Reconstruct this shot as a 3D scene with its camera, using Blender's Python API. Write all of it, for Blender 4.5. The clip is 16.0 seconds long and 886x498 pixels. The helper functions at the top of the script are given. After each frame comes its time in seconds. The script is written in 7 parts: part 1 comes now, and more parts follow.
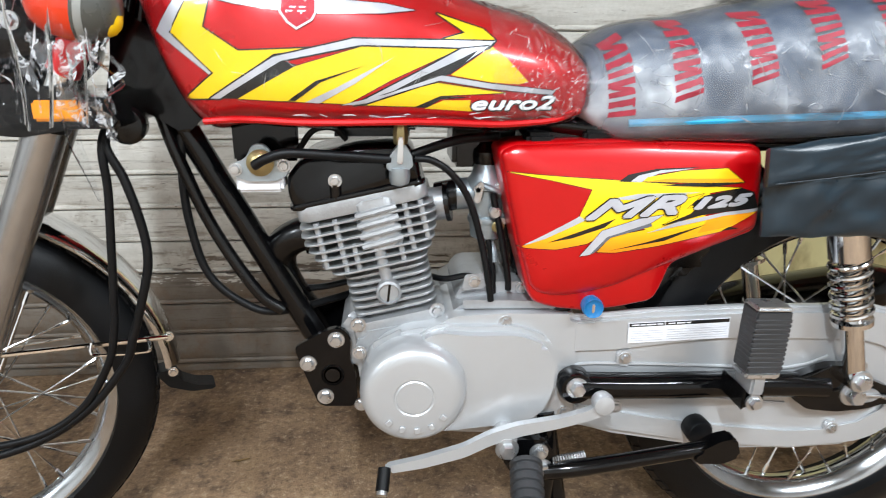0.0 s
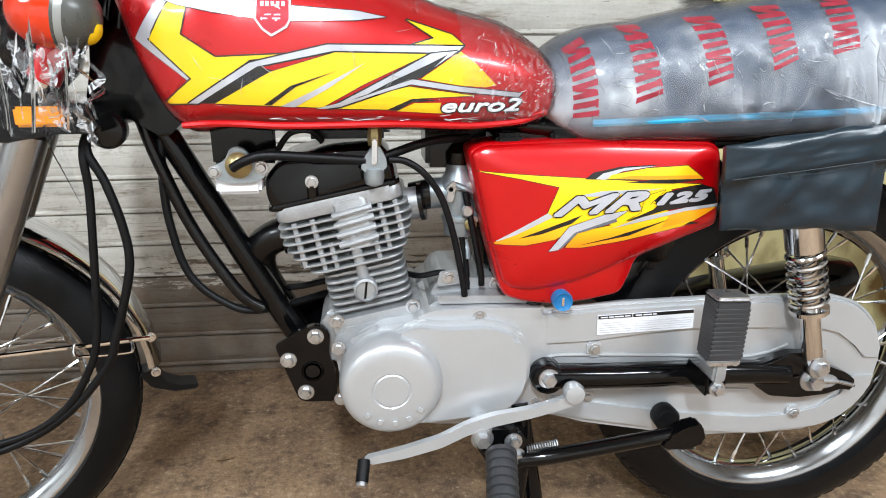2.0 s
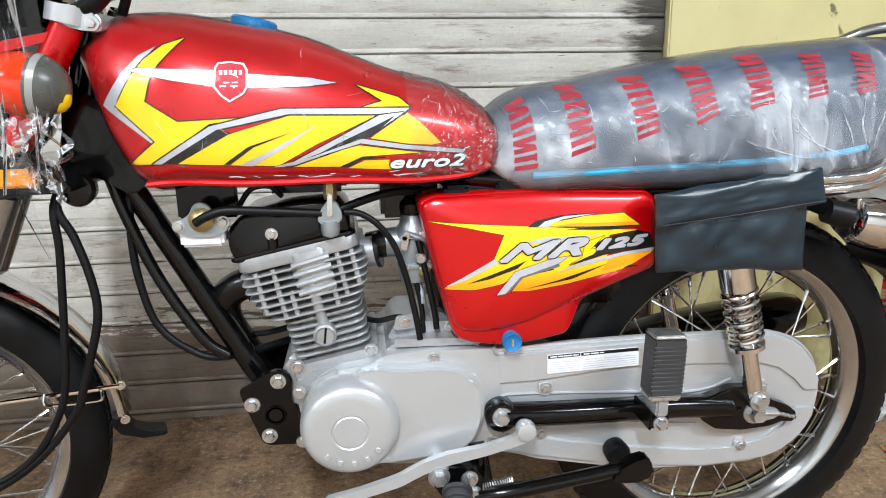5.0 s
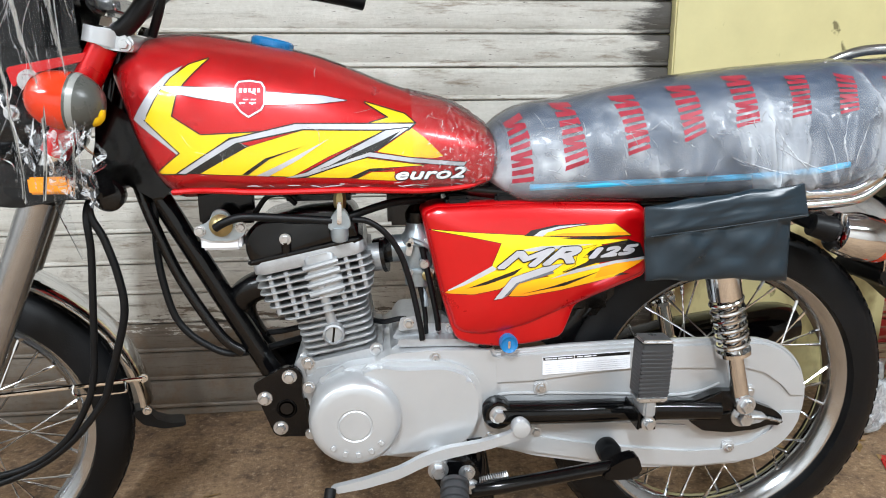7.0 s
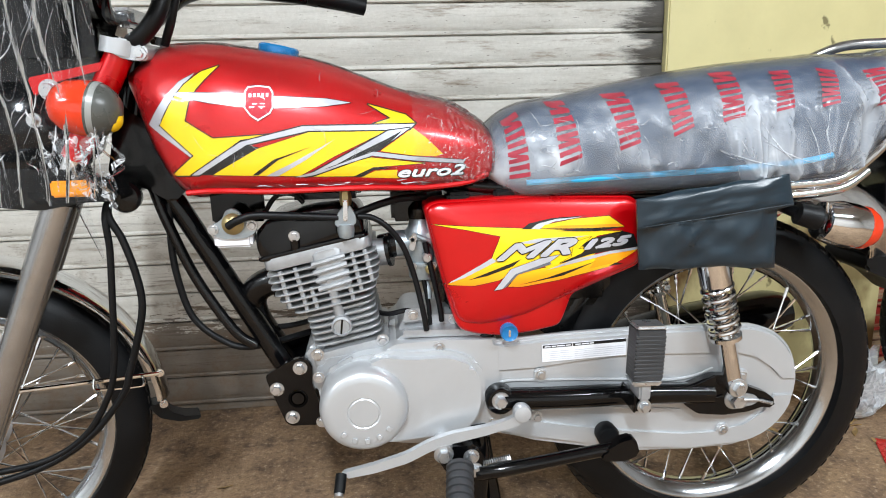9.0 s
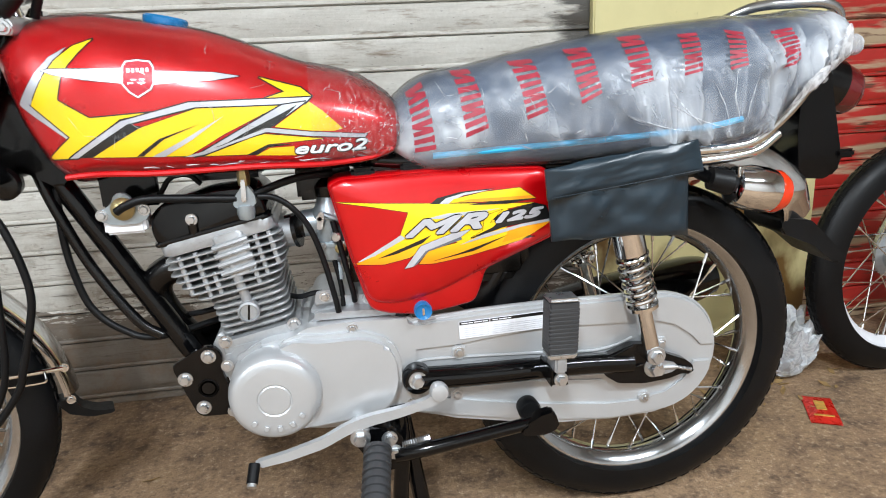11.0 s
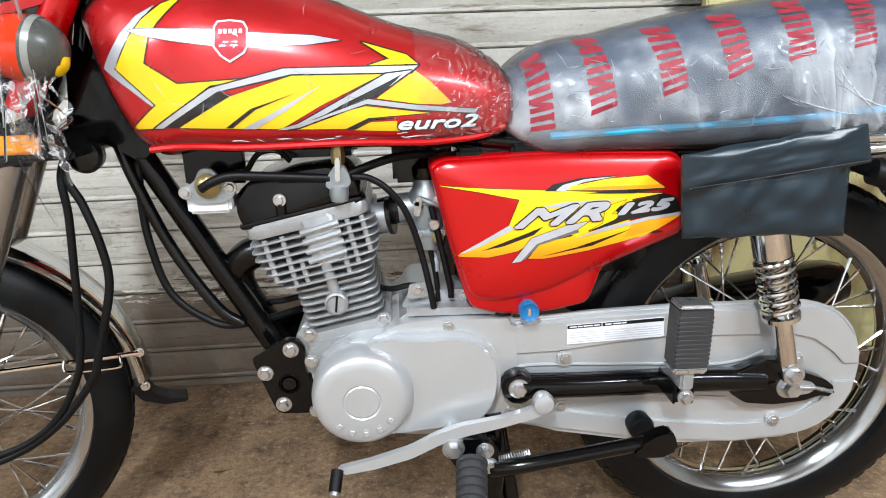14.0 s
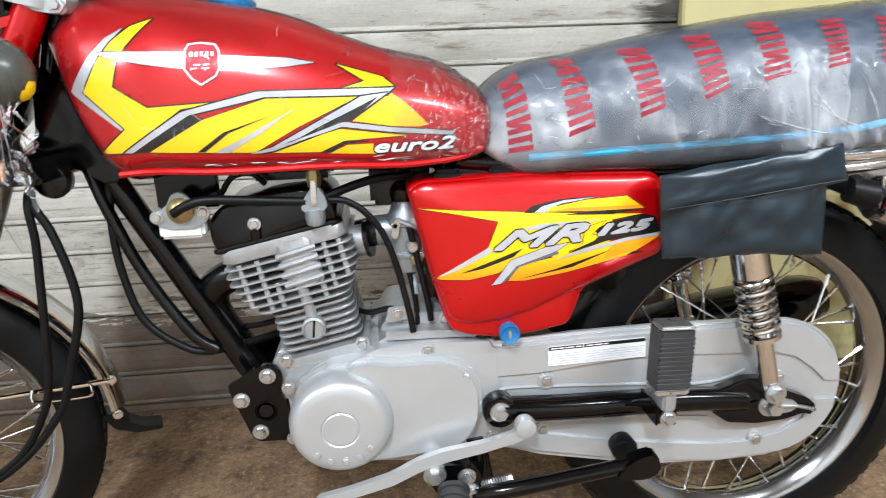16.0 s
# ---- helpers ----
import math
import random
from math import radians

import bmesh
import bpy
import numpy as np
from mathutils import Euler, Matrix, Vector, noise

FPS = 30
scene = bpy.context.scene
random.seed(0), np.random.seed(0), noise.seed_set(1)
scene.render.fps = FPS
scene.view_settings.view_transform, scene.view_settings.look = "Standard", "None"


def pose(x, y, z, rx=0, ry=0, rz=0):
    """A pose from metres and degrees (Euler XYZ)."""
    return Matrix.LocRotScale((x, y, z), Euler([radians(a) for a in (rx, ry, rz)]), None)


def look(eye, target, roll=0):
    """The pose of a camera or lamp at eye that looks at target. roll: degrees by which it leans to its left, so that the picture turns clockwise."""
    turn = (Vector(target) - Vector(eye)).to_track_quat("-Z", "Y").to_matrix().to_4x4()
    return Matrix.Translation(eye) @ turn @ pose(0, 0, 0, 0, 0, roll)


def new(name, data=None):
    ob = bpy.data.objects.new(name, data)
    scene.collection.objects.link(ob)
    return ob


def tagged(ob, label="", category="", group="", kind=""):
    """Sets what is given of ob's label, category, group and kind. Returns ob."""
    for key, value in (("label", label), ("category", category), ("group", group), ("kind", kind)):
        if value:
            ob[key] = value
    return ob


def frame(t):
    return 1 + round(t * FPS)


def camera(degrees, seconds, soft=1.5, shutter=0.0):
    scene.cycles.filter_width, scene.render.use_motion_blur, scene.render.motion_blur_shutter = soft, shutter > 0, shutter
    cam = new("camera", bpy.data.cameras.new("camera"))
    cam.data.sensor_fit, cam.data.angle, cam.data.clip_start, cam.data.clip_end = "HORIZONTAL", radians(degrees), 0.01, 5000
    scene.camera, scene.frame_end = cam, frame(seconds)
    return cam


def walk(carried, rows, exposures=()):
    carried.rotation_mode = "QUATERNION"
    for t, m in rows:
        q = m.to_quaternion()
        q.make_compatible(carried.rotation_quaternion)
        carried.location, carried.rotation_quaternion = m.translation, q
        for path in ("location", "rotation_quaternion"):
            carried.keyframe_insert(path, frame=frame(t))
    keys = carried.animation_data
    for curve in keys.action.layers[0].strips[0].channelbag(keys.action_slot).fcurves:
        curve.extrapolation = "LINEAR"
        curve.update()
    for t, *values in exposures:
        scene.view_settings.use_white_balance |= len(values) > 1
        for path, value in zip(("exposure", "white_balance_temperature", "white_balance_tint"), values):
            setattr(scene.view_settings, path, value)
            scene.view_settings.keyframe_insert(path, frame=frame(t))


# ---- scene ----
cam = camera(68.0, 16.0, soft=1.0, shutter=0.5)
PATH = [
    (0, (-0.048, -0.883, 0.784), (0.112, 1.019, 0.185), 0.3),
    (0.5, (-0.032, -0.896, 0.799), (0.164, 1.004, 0.206), 0.1),
    (1, (-0.03, -0.899, 0.791), (0.17, 0.984, 0.15), 0.2),
    (1.5, (-0.038, -0.909, 0.793), (0.152, 0.981, 0.169), 0.3),
    (2, (-0.038, -0.915, 0.786), (0.17, 0.985, 0.196), -0.1),
    (2.5, (-0.022, -0.91, 0.791), (0.155, 0.988, 0.186), -0.9),
    (3, (-0.011, -0.938, 0.803), (0.173, 0.969, 0.229), -1.1),
    (3.5, (0.007, -0.959, 0.808), (0.237, 0.955, 0.276), -2.1),
    (4, (0.004, -0.963, 0.81), (0.247, 0.959, 0.312), -1.3),
    (4.5, (0.004, -0.96, 0.81), (0.237, 0.968, 0.328), -1.0),
    (5, (0.004, -0.967, 0.808), (0.252, 0.96, 0.335), -0.9),
    (5.2, (0.003, -0.961, 0.806), (0.245, 0.969, 0.338), -0.8),
    (7.3, (0.021, -1.049, 0.824), (0.206, 0.89, 0.368), -0.7),
    (7.5, (0.016, -1.062, 0.82), (0.209, 0.86, 0.299), -1.6),
    (8, (0.015, -1.07, 0.823), (0.209, 0.859, 0.332), -1.2),
    (8.5, (0.015, -1.072, 0.824), (0.203, 0.865, 0.363), -1.3),
    (9, (0.018, -1.074, 0.824), (0.202, 0.865, 0.369), -1.5),
    (9.5, (0.027, -1.057, 0.828), (0.187, 0.888, 0.391), -1.6),
    (10, (0.051, -1.076, 0.833), (0.319, 0.849, 0.36), -1.1),
    (10.2, (0.069, -1.093, 0.832), (0.347, 0.824, 0.336), -2.0),
    (12.3, (0.115, -0.95, 0.799), (0.409, 0.95, 0.246), -3.0),
    (12.5, (0.117, -0.947, 0.8), (0.399, 0.953, 0.244), -2.7),
    (13, (0.098, -0.938, 0.792), (0.333, 0.961, 0.211), -2.0),
    (13.5, (0.053, -0.939, 0.796), (0.221, 0.974, 0.238), -1.3),
    (14, (0.043, -0.938, 0.795), (0.166, 0.978, 0.233), -2.0),
    (14.5, (0.039, -0.927, 0.794), (0.207, 0.988, 0.24), -1.2),
    (15, (0.042, -0.914, 0.793), (0.204, 0.999, 0.231), -1.6),
    (15.5, (0.035, -0.9, 0.795), (0.163, 1.018, 0.244), -2.0),
    (16, (0.05, -0.923, 0.805), (0.227, 0.998, 0.276), -2.2),
]
walk(cam, [(t, look(eye, target, roll)) for t, eye, target, roll in PATH])

# ---- world, lamps ----
world = bpy.data.worlds.new("world")
scene.world = world
world.use_nodes = True
world.node_tree.nodes["Background"].inputs[0].default_value = (0.9, 0.95, 1.0, 1)
world.node_tree.nodes["Background"].inputs[1].default_value = 0.02
scene.view_settings.exposure = 0.0


def area_lamp(name, at, to, sx, sy, watts, colour):
    d = bpy.data.lights.new(name, "AREA")
    d.shape, d.size, d.size_y, d.energy, d.color = "RECTANGLE", sx, sy, watts, colour
    ob = new(name, d)
    ob.matrix_world = look(at, to)
    return ob


COOL = (0.89, 0.975, 1.05)
# unseen tubes; the far left one is added to lift the lower wall
LAMPS = ((-0.40, -2.2, 2.40, 127, 0.10, 1.0), (1.90, -2.1, 2.40, 113, 1.2, 0.14), (-3.0, -2.2, 2.40, 100, 1.2, 0.14))
for x, y, z, watts, lx, ly in LAMPS:
    area_lamp("tube_light_glow", (x, y, z), (x, y, 0), lx, ly, watts, COOL)


# ---- materials ----
def nodes_of(name):
    m = bpy.data.materials.new(name)
    m.use_nodes = True
    nt = m.node_tree
    return m, nt, nt.nodes["Principled BSDF"]


def rgb(h):
    h = h.lstrip("#")
    out = []
    for k in (0, 2, 4):
        c = int(h[k:k + 2], 16) / 255
        out.append(c / 12.92 if c <= 0.04045 else ((c + 0.055) / 1.055) ** 2.4)
    return (*out, 1)


def mat(name, colour, rough=0.5, metal=0.0, vary=0.12, scale=14.0, bump=0.05, fine=220.0, coat=0.0, spec=0.5, rough_vary=0.12):
    m, nt, b = nodes_of(name)
    L = nt.links.new
    c = colour if len(colour) == 4 else (*colour, 1)
    tc = nt.nodes.new("ShaderNodeTexCoord")
    n1 = nt.nodes.new("ShaderNodeTexNoise")
    n1.inputs["Scale"].default_value, n1.inputs["Detail"].default_value, n1.inputs["Roughness"].default_value = scale, 6, 0.62
    n2 = nt.nodes.new("ShaderNodeTexNoise")
    n2.inputs["Scale"].default_value, n2.inputs["Detail"].default_value = fine, 3
    L(tc.outputs["Object"], n1.inputs["Vector"]), L(tc.outputs["Object"], n2.inputs["Vector"])
    ramp = nt.nodes.new("ShaderNodeValToRGB")
    lo = tuple(v * (1 - vary) for v in c[:3])
    hi = tuple(min(1, v * (1 + vary)) for v in c[:3])
    ramp.color_ramp.elements[0].color, ramp.color_ramp.elements[0].position = (*lo, 1), 0.3
    ramp.color_ramp.elements[1].color, ramp.color_ramp.elements[1].position = (*hi, 1), 0.7
    L(n1.outputs["Fac"], ramp.inputs["Fac"]), L(ramp.outputs["Color"], b.inputs["Base Color"])
    mr = nt.nodes.new("ShaderNodeMapRange")
    mr.inputs["To Min"].default_value, mr.inputs["To Max"].default_value = max(0.02, rough - rough_vary), min(1, rough + rough_vary)
    L(n1.outputs["Fac"], mr.inputs["Value"]), L(mr.outputs["Result"], b.inputs["Roughness"])
    bp = nt.nodes.new("ShaderNodeBump")
    bp.inputs["Strength"].default_value, bp.inputs["Distance"].default_value = bump, 0.002
    L(n2.outputs["Fac"], bp.inputs["Height"]), L(bp.outputs["Normal"], b.inputs["Normal"])
    b.inputs["Metallic"].default_value, b.inputs["Coat Weight"].default_value = metal, coat
    b.inputs["Coat Roughness"].default_value = 0.06
    b.inputs["Specular IOR Level"].default_value = spec
    return m


RED = mat("red_candy_paint", rgb("#c6020b"), 0.30, 0.42, 0.08, 9, 0.02, 900, coat=0.55)
RED.node_tree.nodes["Principled BSDF"].inputs["Coat Roughness"].default_value = 0.15
YELLOW = mat("yellow_vinyl", rgb("#f0c60a"), 0.35, 0.0, 0.04, 20, 0.01, coat=0.3)
ORANGE = mat("orange_vinyl", rgb("#f09a10"), 0.35, 0.0, 0.06, 20, 0.01, coat=0.3)
REDV = mat("red_vinyl", rgb("#b51a2c"), 0.5, 0.0, 0.06, 30, 0.01, spec=0.3)
SILVERV = mat("silver_vinyl", rgb("#bfc0c7"), 0.34, 0.3, 0.10, 30, 0.02, coat=0.3)
BLACKV = mat("black_vinyl", rgb("#141414"), 0.3, 0.0, 0.1, 30, 0.01, coat=0.3)
BLACKP = mat("black_gloss_paint", rgb("#060607"), 0.13, 0.0, 0.2, 20, 0.02, coat=0.2, spec=0.25)
BLACKR = mat("black_rubber", rgb("#08090b"), 0.46, 0.0, 0.3, 25, 0.15, 350, spec=0.25)
BLACKPL = mat("black_plastic", rgb("#070708"), 0.24, 0.0, 0.2, 25, 0.06, 400, spec=0.4)
CHROME = mat("chrome", rgb("#e6e7e8"), 0.09, 1.0, 0.05, 30, 0.01, rough_vary=0.05)
RIMM = mat("rim_steel", rgb("#b6b9bc"), 0.15, 1.0, 0.08, 30, 0.02, rough_vary=0.06)
STEEL = mat("zinc_steel", rgb("#c6c8ca"), 0.30, 0.9, 0.15, 60, 0.06)
ALU = mat("silver_painted_alloy", rgb("#b7b9bb"), 0.33, 0.45, 0.03, 12, 0.02, 600, rough_vary=0.03)
CAST = mat("cast_alloy", rgb("#a3a5a7"), 0.42, 0.55, 0.12, 40, 0.22, 320)
GREYP = mat("fork_steel_grey", rgb("#a7a8a9"), 0.20, 0.9, 0.1, 20, 0.03)
SEATM = mat("grey_blue_vinyl_cover", rgb("#2a3c54"), 0.42, 0.0, 0.10, 9, 0.002, 260)
BAGM = mat("dark_leatherette", rgb("#1b2932"), 0.30, 0.0, 0.22, 12, 0.05, 420)
BLUE = mat("blue_plastic", rgb("#0f6ba4"), 0.25, 0.0, 0.15, 30, 0.02, coat=0.4)
PIPING = mat("sky_blue_piping", rgb("#2aa6d6"), 0.35, 0.0, 0.1, 30, 0.02)
INK = mat("red_print_ink", rgb("#982c3c"), 0.5, 0.0, 0.25, 60, 0.02)
WHITE = mat("white_label", rgb("#d9dade"), 0.5, 0.0, 0.05, 30, 0.02)
AMBER = mat("amber_lens", rgb("#e38c08"), 0.2, 0.0, 0.1, 40, 0.05, coat=0.5)
ORLENS = mat("orange_red_lens", rgb("#cf3312"), 0.16, 0.0, 0.12, 30, 0.05, coat=0.6)
GREYPL = mat("grey_plastic", rgb("#4c4d49"), 0.28, 0.0, 0.1, 30, 0.05)
BRASS = mat("brass", rgb("#a8986c"), 0.35, 0.8, 0.1, 40, 0.05)
ZAMAK = mat("zinc_casting", rgb("#9aa3a8"), 0.4, 0.7, 0.15, 50, 0.1)


def film_material(name, clear=0.85, tint=(0.9, 0.93, 0.95), milk=0.12, stretch=(1, 1, 1), scale=16, relief=0.5, width=0.035, skin=1.5, crest=0.0, loose=0.0):
    """Thin clear film: mostly see-through, paler along noise ridges that stand for gleaming creases, with a glossy
    skin.
    """
    m, nt, b = nodes_of(name)
    L = nt.links.new
    out = nt.nodes["Material Output"]
    tr = nt.nodes.new("ShaderNodeBsdfTransparent")
    tr.inputs[0].default_value = (0.97, 0.975, 0.98, 1)
    b.inputs["Base Color"].default_value = (*tint, 1)
    b.inputs["Roughness"].default_value = 0.14
    tc = nt.nodes.new("ShaderNodeTexCoord")
    mp = nt.nodes.new("ShaderNodeMapping")
    mp.inputs["Scale"].default_value, mp.inputs["Rotation"].default_value = stretch, (0, 0.45, 0)
    n = nt.nodes.new("ShaderNodeTexNoise")
    n.inputs["Scale"].default_value, n.inputs["Detail"].default_value, n.inputs["Distortion"].default_value = scale, 7, 0.9
    L(tc.outputs["Object"], mp.inputs["Vector"]), L(mp.outputs["Vector"], n.inputs["Vector"])
    # ridges where the noise crosses its middle
    sub = nt.nodes.new("ShaderNodeMath")
    sub.operation, sub.inputs[1].default_value = "SUBTRACT", 0.5
    ab = nt.nodes.new("ShaderNodeMath")
    ab.operation = "ABSOLUTE"
    L(n.outputs["Fac"], sub.inputs[0]), L(sub.outputs[0], ab.inputs[0])
    ramp = nt.nodes.new("ShaderNodeValToRGB")
    ramp.color_ramp.elements[0].color, ramp.color_ramp.elements[0].position = (clear - milk,) * 3 + (1,), 0.0
    ramp.color_ramp.elements[1].color, ramp.color_ramp.elements[1].position = (clear,) * 3 + (1,), width
    L(ab.outputs[0], ramp.inputs["Fac"])
    fac = ramp.outputs["Color"]
    if crest:
        # the film turns paler on its convex creases
        geo = nt.nodes.new("ShaderNodeNewGeometry")
        cr = nt.nodes.new("ShaderNodeMapRange")
        cr.inputs["From Min"].default_value, cr.inputs["From Max"].default_value = 0.505, 0.60
        cr.inputs["To Min"].default_value, cr.inputs["To Max"].default_value = 0.0, crest
        L(geo.outputs["Pointiness"], cr.inputs["Value"])
        less = nt.nodes.new("ShaderNodeMath")
        less.operation = "SUBTRACT"
        L(ramp.outputs["Color"], less.inputs[0]), L(cr.outputs["Result"], less.inputs[1])
        fac = less.outputs[0]
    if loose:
        # paler with the gap kept in the mesh, which paints in the flank's sheen
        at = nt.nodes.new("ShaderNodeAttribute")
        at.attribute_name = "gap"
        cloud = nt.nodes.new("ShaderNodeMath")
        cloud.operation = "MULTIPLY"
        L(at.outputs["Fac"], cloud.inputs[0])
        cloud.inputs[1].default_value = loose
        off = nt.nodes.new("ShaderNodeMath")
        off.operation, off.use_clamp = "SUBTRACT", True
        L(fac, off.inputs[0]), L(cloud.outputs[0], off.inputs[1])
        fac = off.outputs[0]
    bp = nt.nodes.new("ShaderNodeBump")
    bp.inputs["Strength"].default_value, bp.inputs["Distance"].default_value = relief, 0.004
    L(n.outputs["Fac"], bp.inputs["Height"]), L(bp.outputs["Normal"], b.inputs["Normal"])
    b.inputs["Roughness"].default_value = 0.45
    b.inputs["Specular IOR Level"].default_value = 0.1
    mix = nt.nodes.new("ShaderNodeMixShader")
    L(fac, mix.inputs["Fac"])
    L(b.outputs[0], mix.inputs[1]), L(tr.outputs[0], mix.inputs[2])
    gl = nt.nodes.new("ShaderNodeBsdfGlossy")
    gl.inputs["Roughness"].default_value = 0.12
    L(bp.outputs["Normal"], gl.inputs["Normal"])
    fr = nt.nodes.new("ShaderNodeFresnel")
    fr.inputs["IOR"].default_value = skin
    L(bp.outputs["Normal"], fr.inputs["Normal"])
    top = nt.nodes.new("ShaderNodeMixShader")
    L(fr.outputs[0], top.inputs["Fac"]), L(mix.outputs[0], top.inputs[1]), L(gl.outputs[0], top.inputs[2])
    L(top.outputs[0], out.inputs["Surface"])
    return m


FILM = film_material("clear_wrap_film")


def slat_material():
    m, nt, b = nodes_of("weathered_white_slat")
    L = nt.links.new
    tc = nt.nodes.new("ShaderNodeTexCoord")
    oi = nt.nodes.new("ShaderNodeObjectInfo")
    geo = nt.nodes.new("ShaderNodeNewGeometry")
    mp = nt.nodes.new("ShaderNodeMapping")
    mp.inputs["Scale"].default_value = (1.0, 1.0, 7.0)
    L(geo.outputs["Position"], mp.inputs["Vector"])

    def noise_node(scale, detail=6, rough=0.65, src=None):
        n = nt.nodes.new("ShaderNodeTexNoise")
        n.inputs["Scale"].default_value, n.inputs["Detail"].default_value, n.inputs["Roughness"].default_value = scale, detail, rough
        L((src or mp).outputs["Vector" if src is None else "Position"], n.inputs["Vector"])
        return n

    def ramp_node(src, a, b2, c0=(0, 0, 0, 1), c1=(1, 1, 1, 1)):
        r = nt.nodes.new("ShaderNodeValToRGB")
        r.color_ramp.elements[0].position, r.color_ramp.elements[1].position = a, b2
        r.color_ramp.elements[0].color, r.color_ramp.elements[1].color = c0, c1
        L(src, r.inputs["Fac"])
        return r

    def mixc(fac, c0, c1):
        x = nt.nodes.new("ShaderNodeMix")
        x.data_type = "RGBA"
        L(fac, x.inputs["Factor"])
        for key, c in (("A", c0), ("B", c1)):
            sock = [s for s in x.inputs if s.name == key and s.type == "RGBA"][0]
            if isinstance(c, tuple):
                sock.default_value = c
            else:
                L(c, sock)
        return [s for s in x.outputs if s.type == "RGBA"][0]

    big = noise_node(3.0)
    paint = ramp_node(big.outputs["Fac"], 0.3, 0.7, rgb("#b5b1a8"), rgb("#d9d6ce"))
    streak = noise_node(7.0, 8, 0.72)
    rust = ramp_node(streak.outputs["Fac"], 0.54, 0.70)
    c = mixc(rust.outputs["Color"], paint.outputs["Color"], rgb("#7d6e5d"))
    # grime splashed up from the floor, with shade behind the motorcycle painted in
    sep = nt.nodes.new("ShaderNodeSeparateXYZ")
    L(geo.outputs["Position"], sep.inputs[0])
    add = nt.nodes.new("ShaderNodeMath")
    add.operation = "MULTIPLY_ADD"
    L(streak.outputs["Fac"], add.inputs[0])
    add.inputs[1].default_value = -0.50
    L(sep.outputs["Z"], add.inputs[2])
    low = ramp_node(add.outputs[0], -0.19, -0.03, (1, 1, 1, 1), (0, 0, 0, 1))
    mr = nt.nodes.new("ShaderNodeMath")
    mr.operation = "MULTIPLY"
    L(low.outputs["Color"], mr.inputs[0])
    mr.inputs[1].default_value = 0.85
    c = mixc(mr.outputs[0], c, rgb("#4a3b2d"))
    # long scraped streaks, dark where the paint is gone
    mp2 = nt.nodes.new("ShaderNodeMapping")
    mp2.inputs["Scale"].default_value = (2.2, 1.0, 46.0)
    L(geo.outputs["Position"], mp2.inputs["Vector"])
    sc = nt.nodes.new("ShaderNodeTexNoise")
    sc.inputs["Scale"].default_value, sc.inputs["Detail"].default_value, sc.inputs["Roughness"].default_value = 2.4, 8, 0.7
    L(mp2.outputs["Vector"], sc.inputs["Vector"])
    s1 = ramp_node(sc.outputs["Fac"], 0.57, 0.66)
    s2 = nt.nodes.new("ShaderNodeMath")
    s2.operation = "MULTIPLY"
    L(s1.outputs["Color"], s2.inputs[0])
    zz = ramp_node(sep.outputs["Z"], 0.25, 0.75, (0.85, 0.85, 0.85, 1), (0.16, 0.16, 0.16, 1))
    L(zz.outputs["Color"], s2.inputs[1])
    c = mixc(s2.outputs[0], c, rgb("#4c4034"))
    chips = noise_node(42, 3, 0.6)
    ch = ramp_node(chips.outputs["Fac"], 0.68, 0.72)
    c = mixc(ch.outputs["Color"], c, rgb("#4a4036"))
    # soot blotches and pin-point rust, thicker towards the floor
    blot = noise_node(11, 9, 0.74, geo)
    bz = nt.nodes.new("ShaderNodeMath")
    bz.operation = "MULTIPLY_ADD"
    L(sep.outputs["Z"], bz.inputs[0])
    bz.inputs[1].default_value = -0.20
    L(blot.outputs["Fac"], bz.inputs[2])
    bl = ramp_node(bz.outputs[0], 0.46, 0.58, (0, 0, 0, 1), (0.6, 0.6, 0.6, 1))
    c = mixc(bl.outputs["Color"], c, rgb("#66503a"))
    dust = noise_node(120, 4, 0.7, geo)
    du = ramp_node(dust.outputs["Fac"], 0.35, 0.75, (0, 0, 0, 1), (0.22, 0.22, 0.22, 1))
    c = mixc(du.outputs["Color"], c, rgb("#8a8172"))
    # dark greasy end next to the post, breaking up into smears
    smear = noise_node(5.0, 8, 0.75)
    e = nt.nodes.new("ShaderNodeMath")
    e.operation = "MULTIPLY_ADD"
    L(smear.outputs["Fac"], e.inputs[0])
    e.inputs[1].default_value = 0.42
    L(sep.outputs["X"], e.inputs[2])
    edge = ramp_node(e.outputs[0], 0.88, 0.95, (0, 0, 0, 1), (0.92, 0.92, 0.92, 1))
    c = mixc(edge.outputs["Color"], c, rgb("#2b2620"))
    L(c, b.inputs["Base Color"])
    b.inputs["Roughness"].default_value = 0.55
    bp = nt.nodes.new("ShaderNodeBump")
    bp.inputs["Strength"].default_value, bp.inputs["Distance"].default_value = 0.5, 0.003
    L(streak.outputs["Fac"], bp.inputs["Height"]), L(bp.outputs["Normal"], b.inputs["Normal"])
    return m


SLAT = slat_material()
CREAM = mat("cream_yellow_paint", rgb("#d3c994"), 0.42, 0.0, 0.07, 5, 0.05, 90)


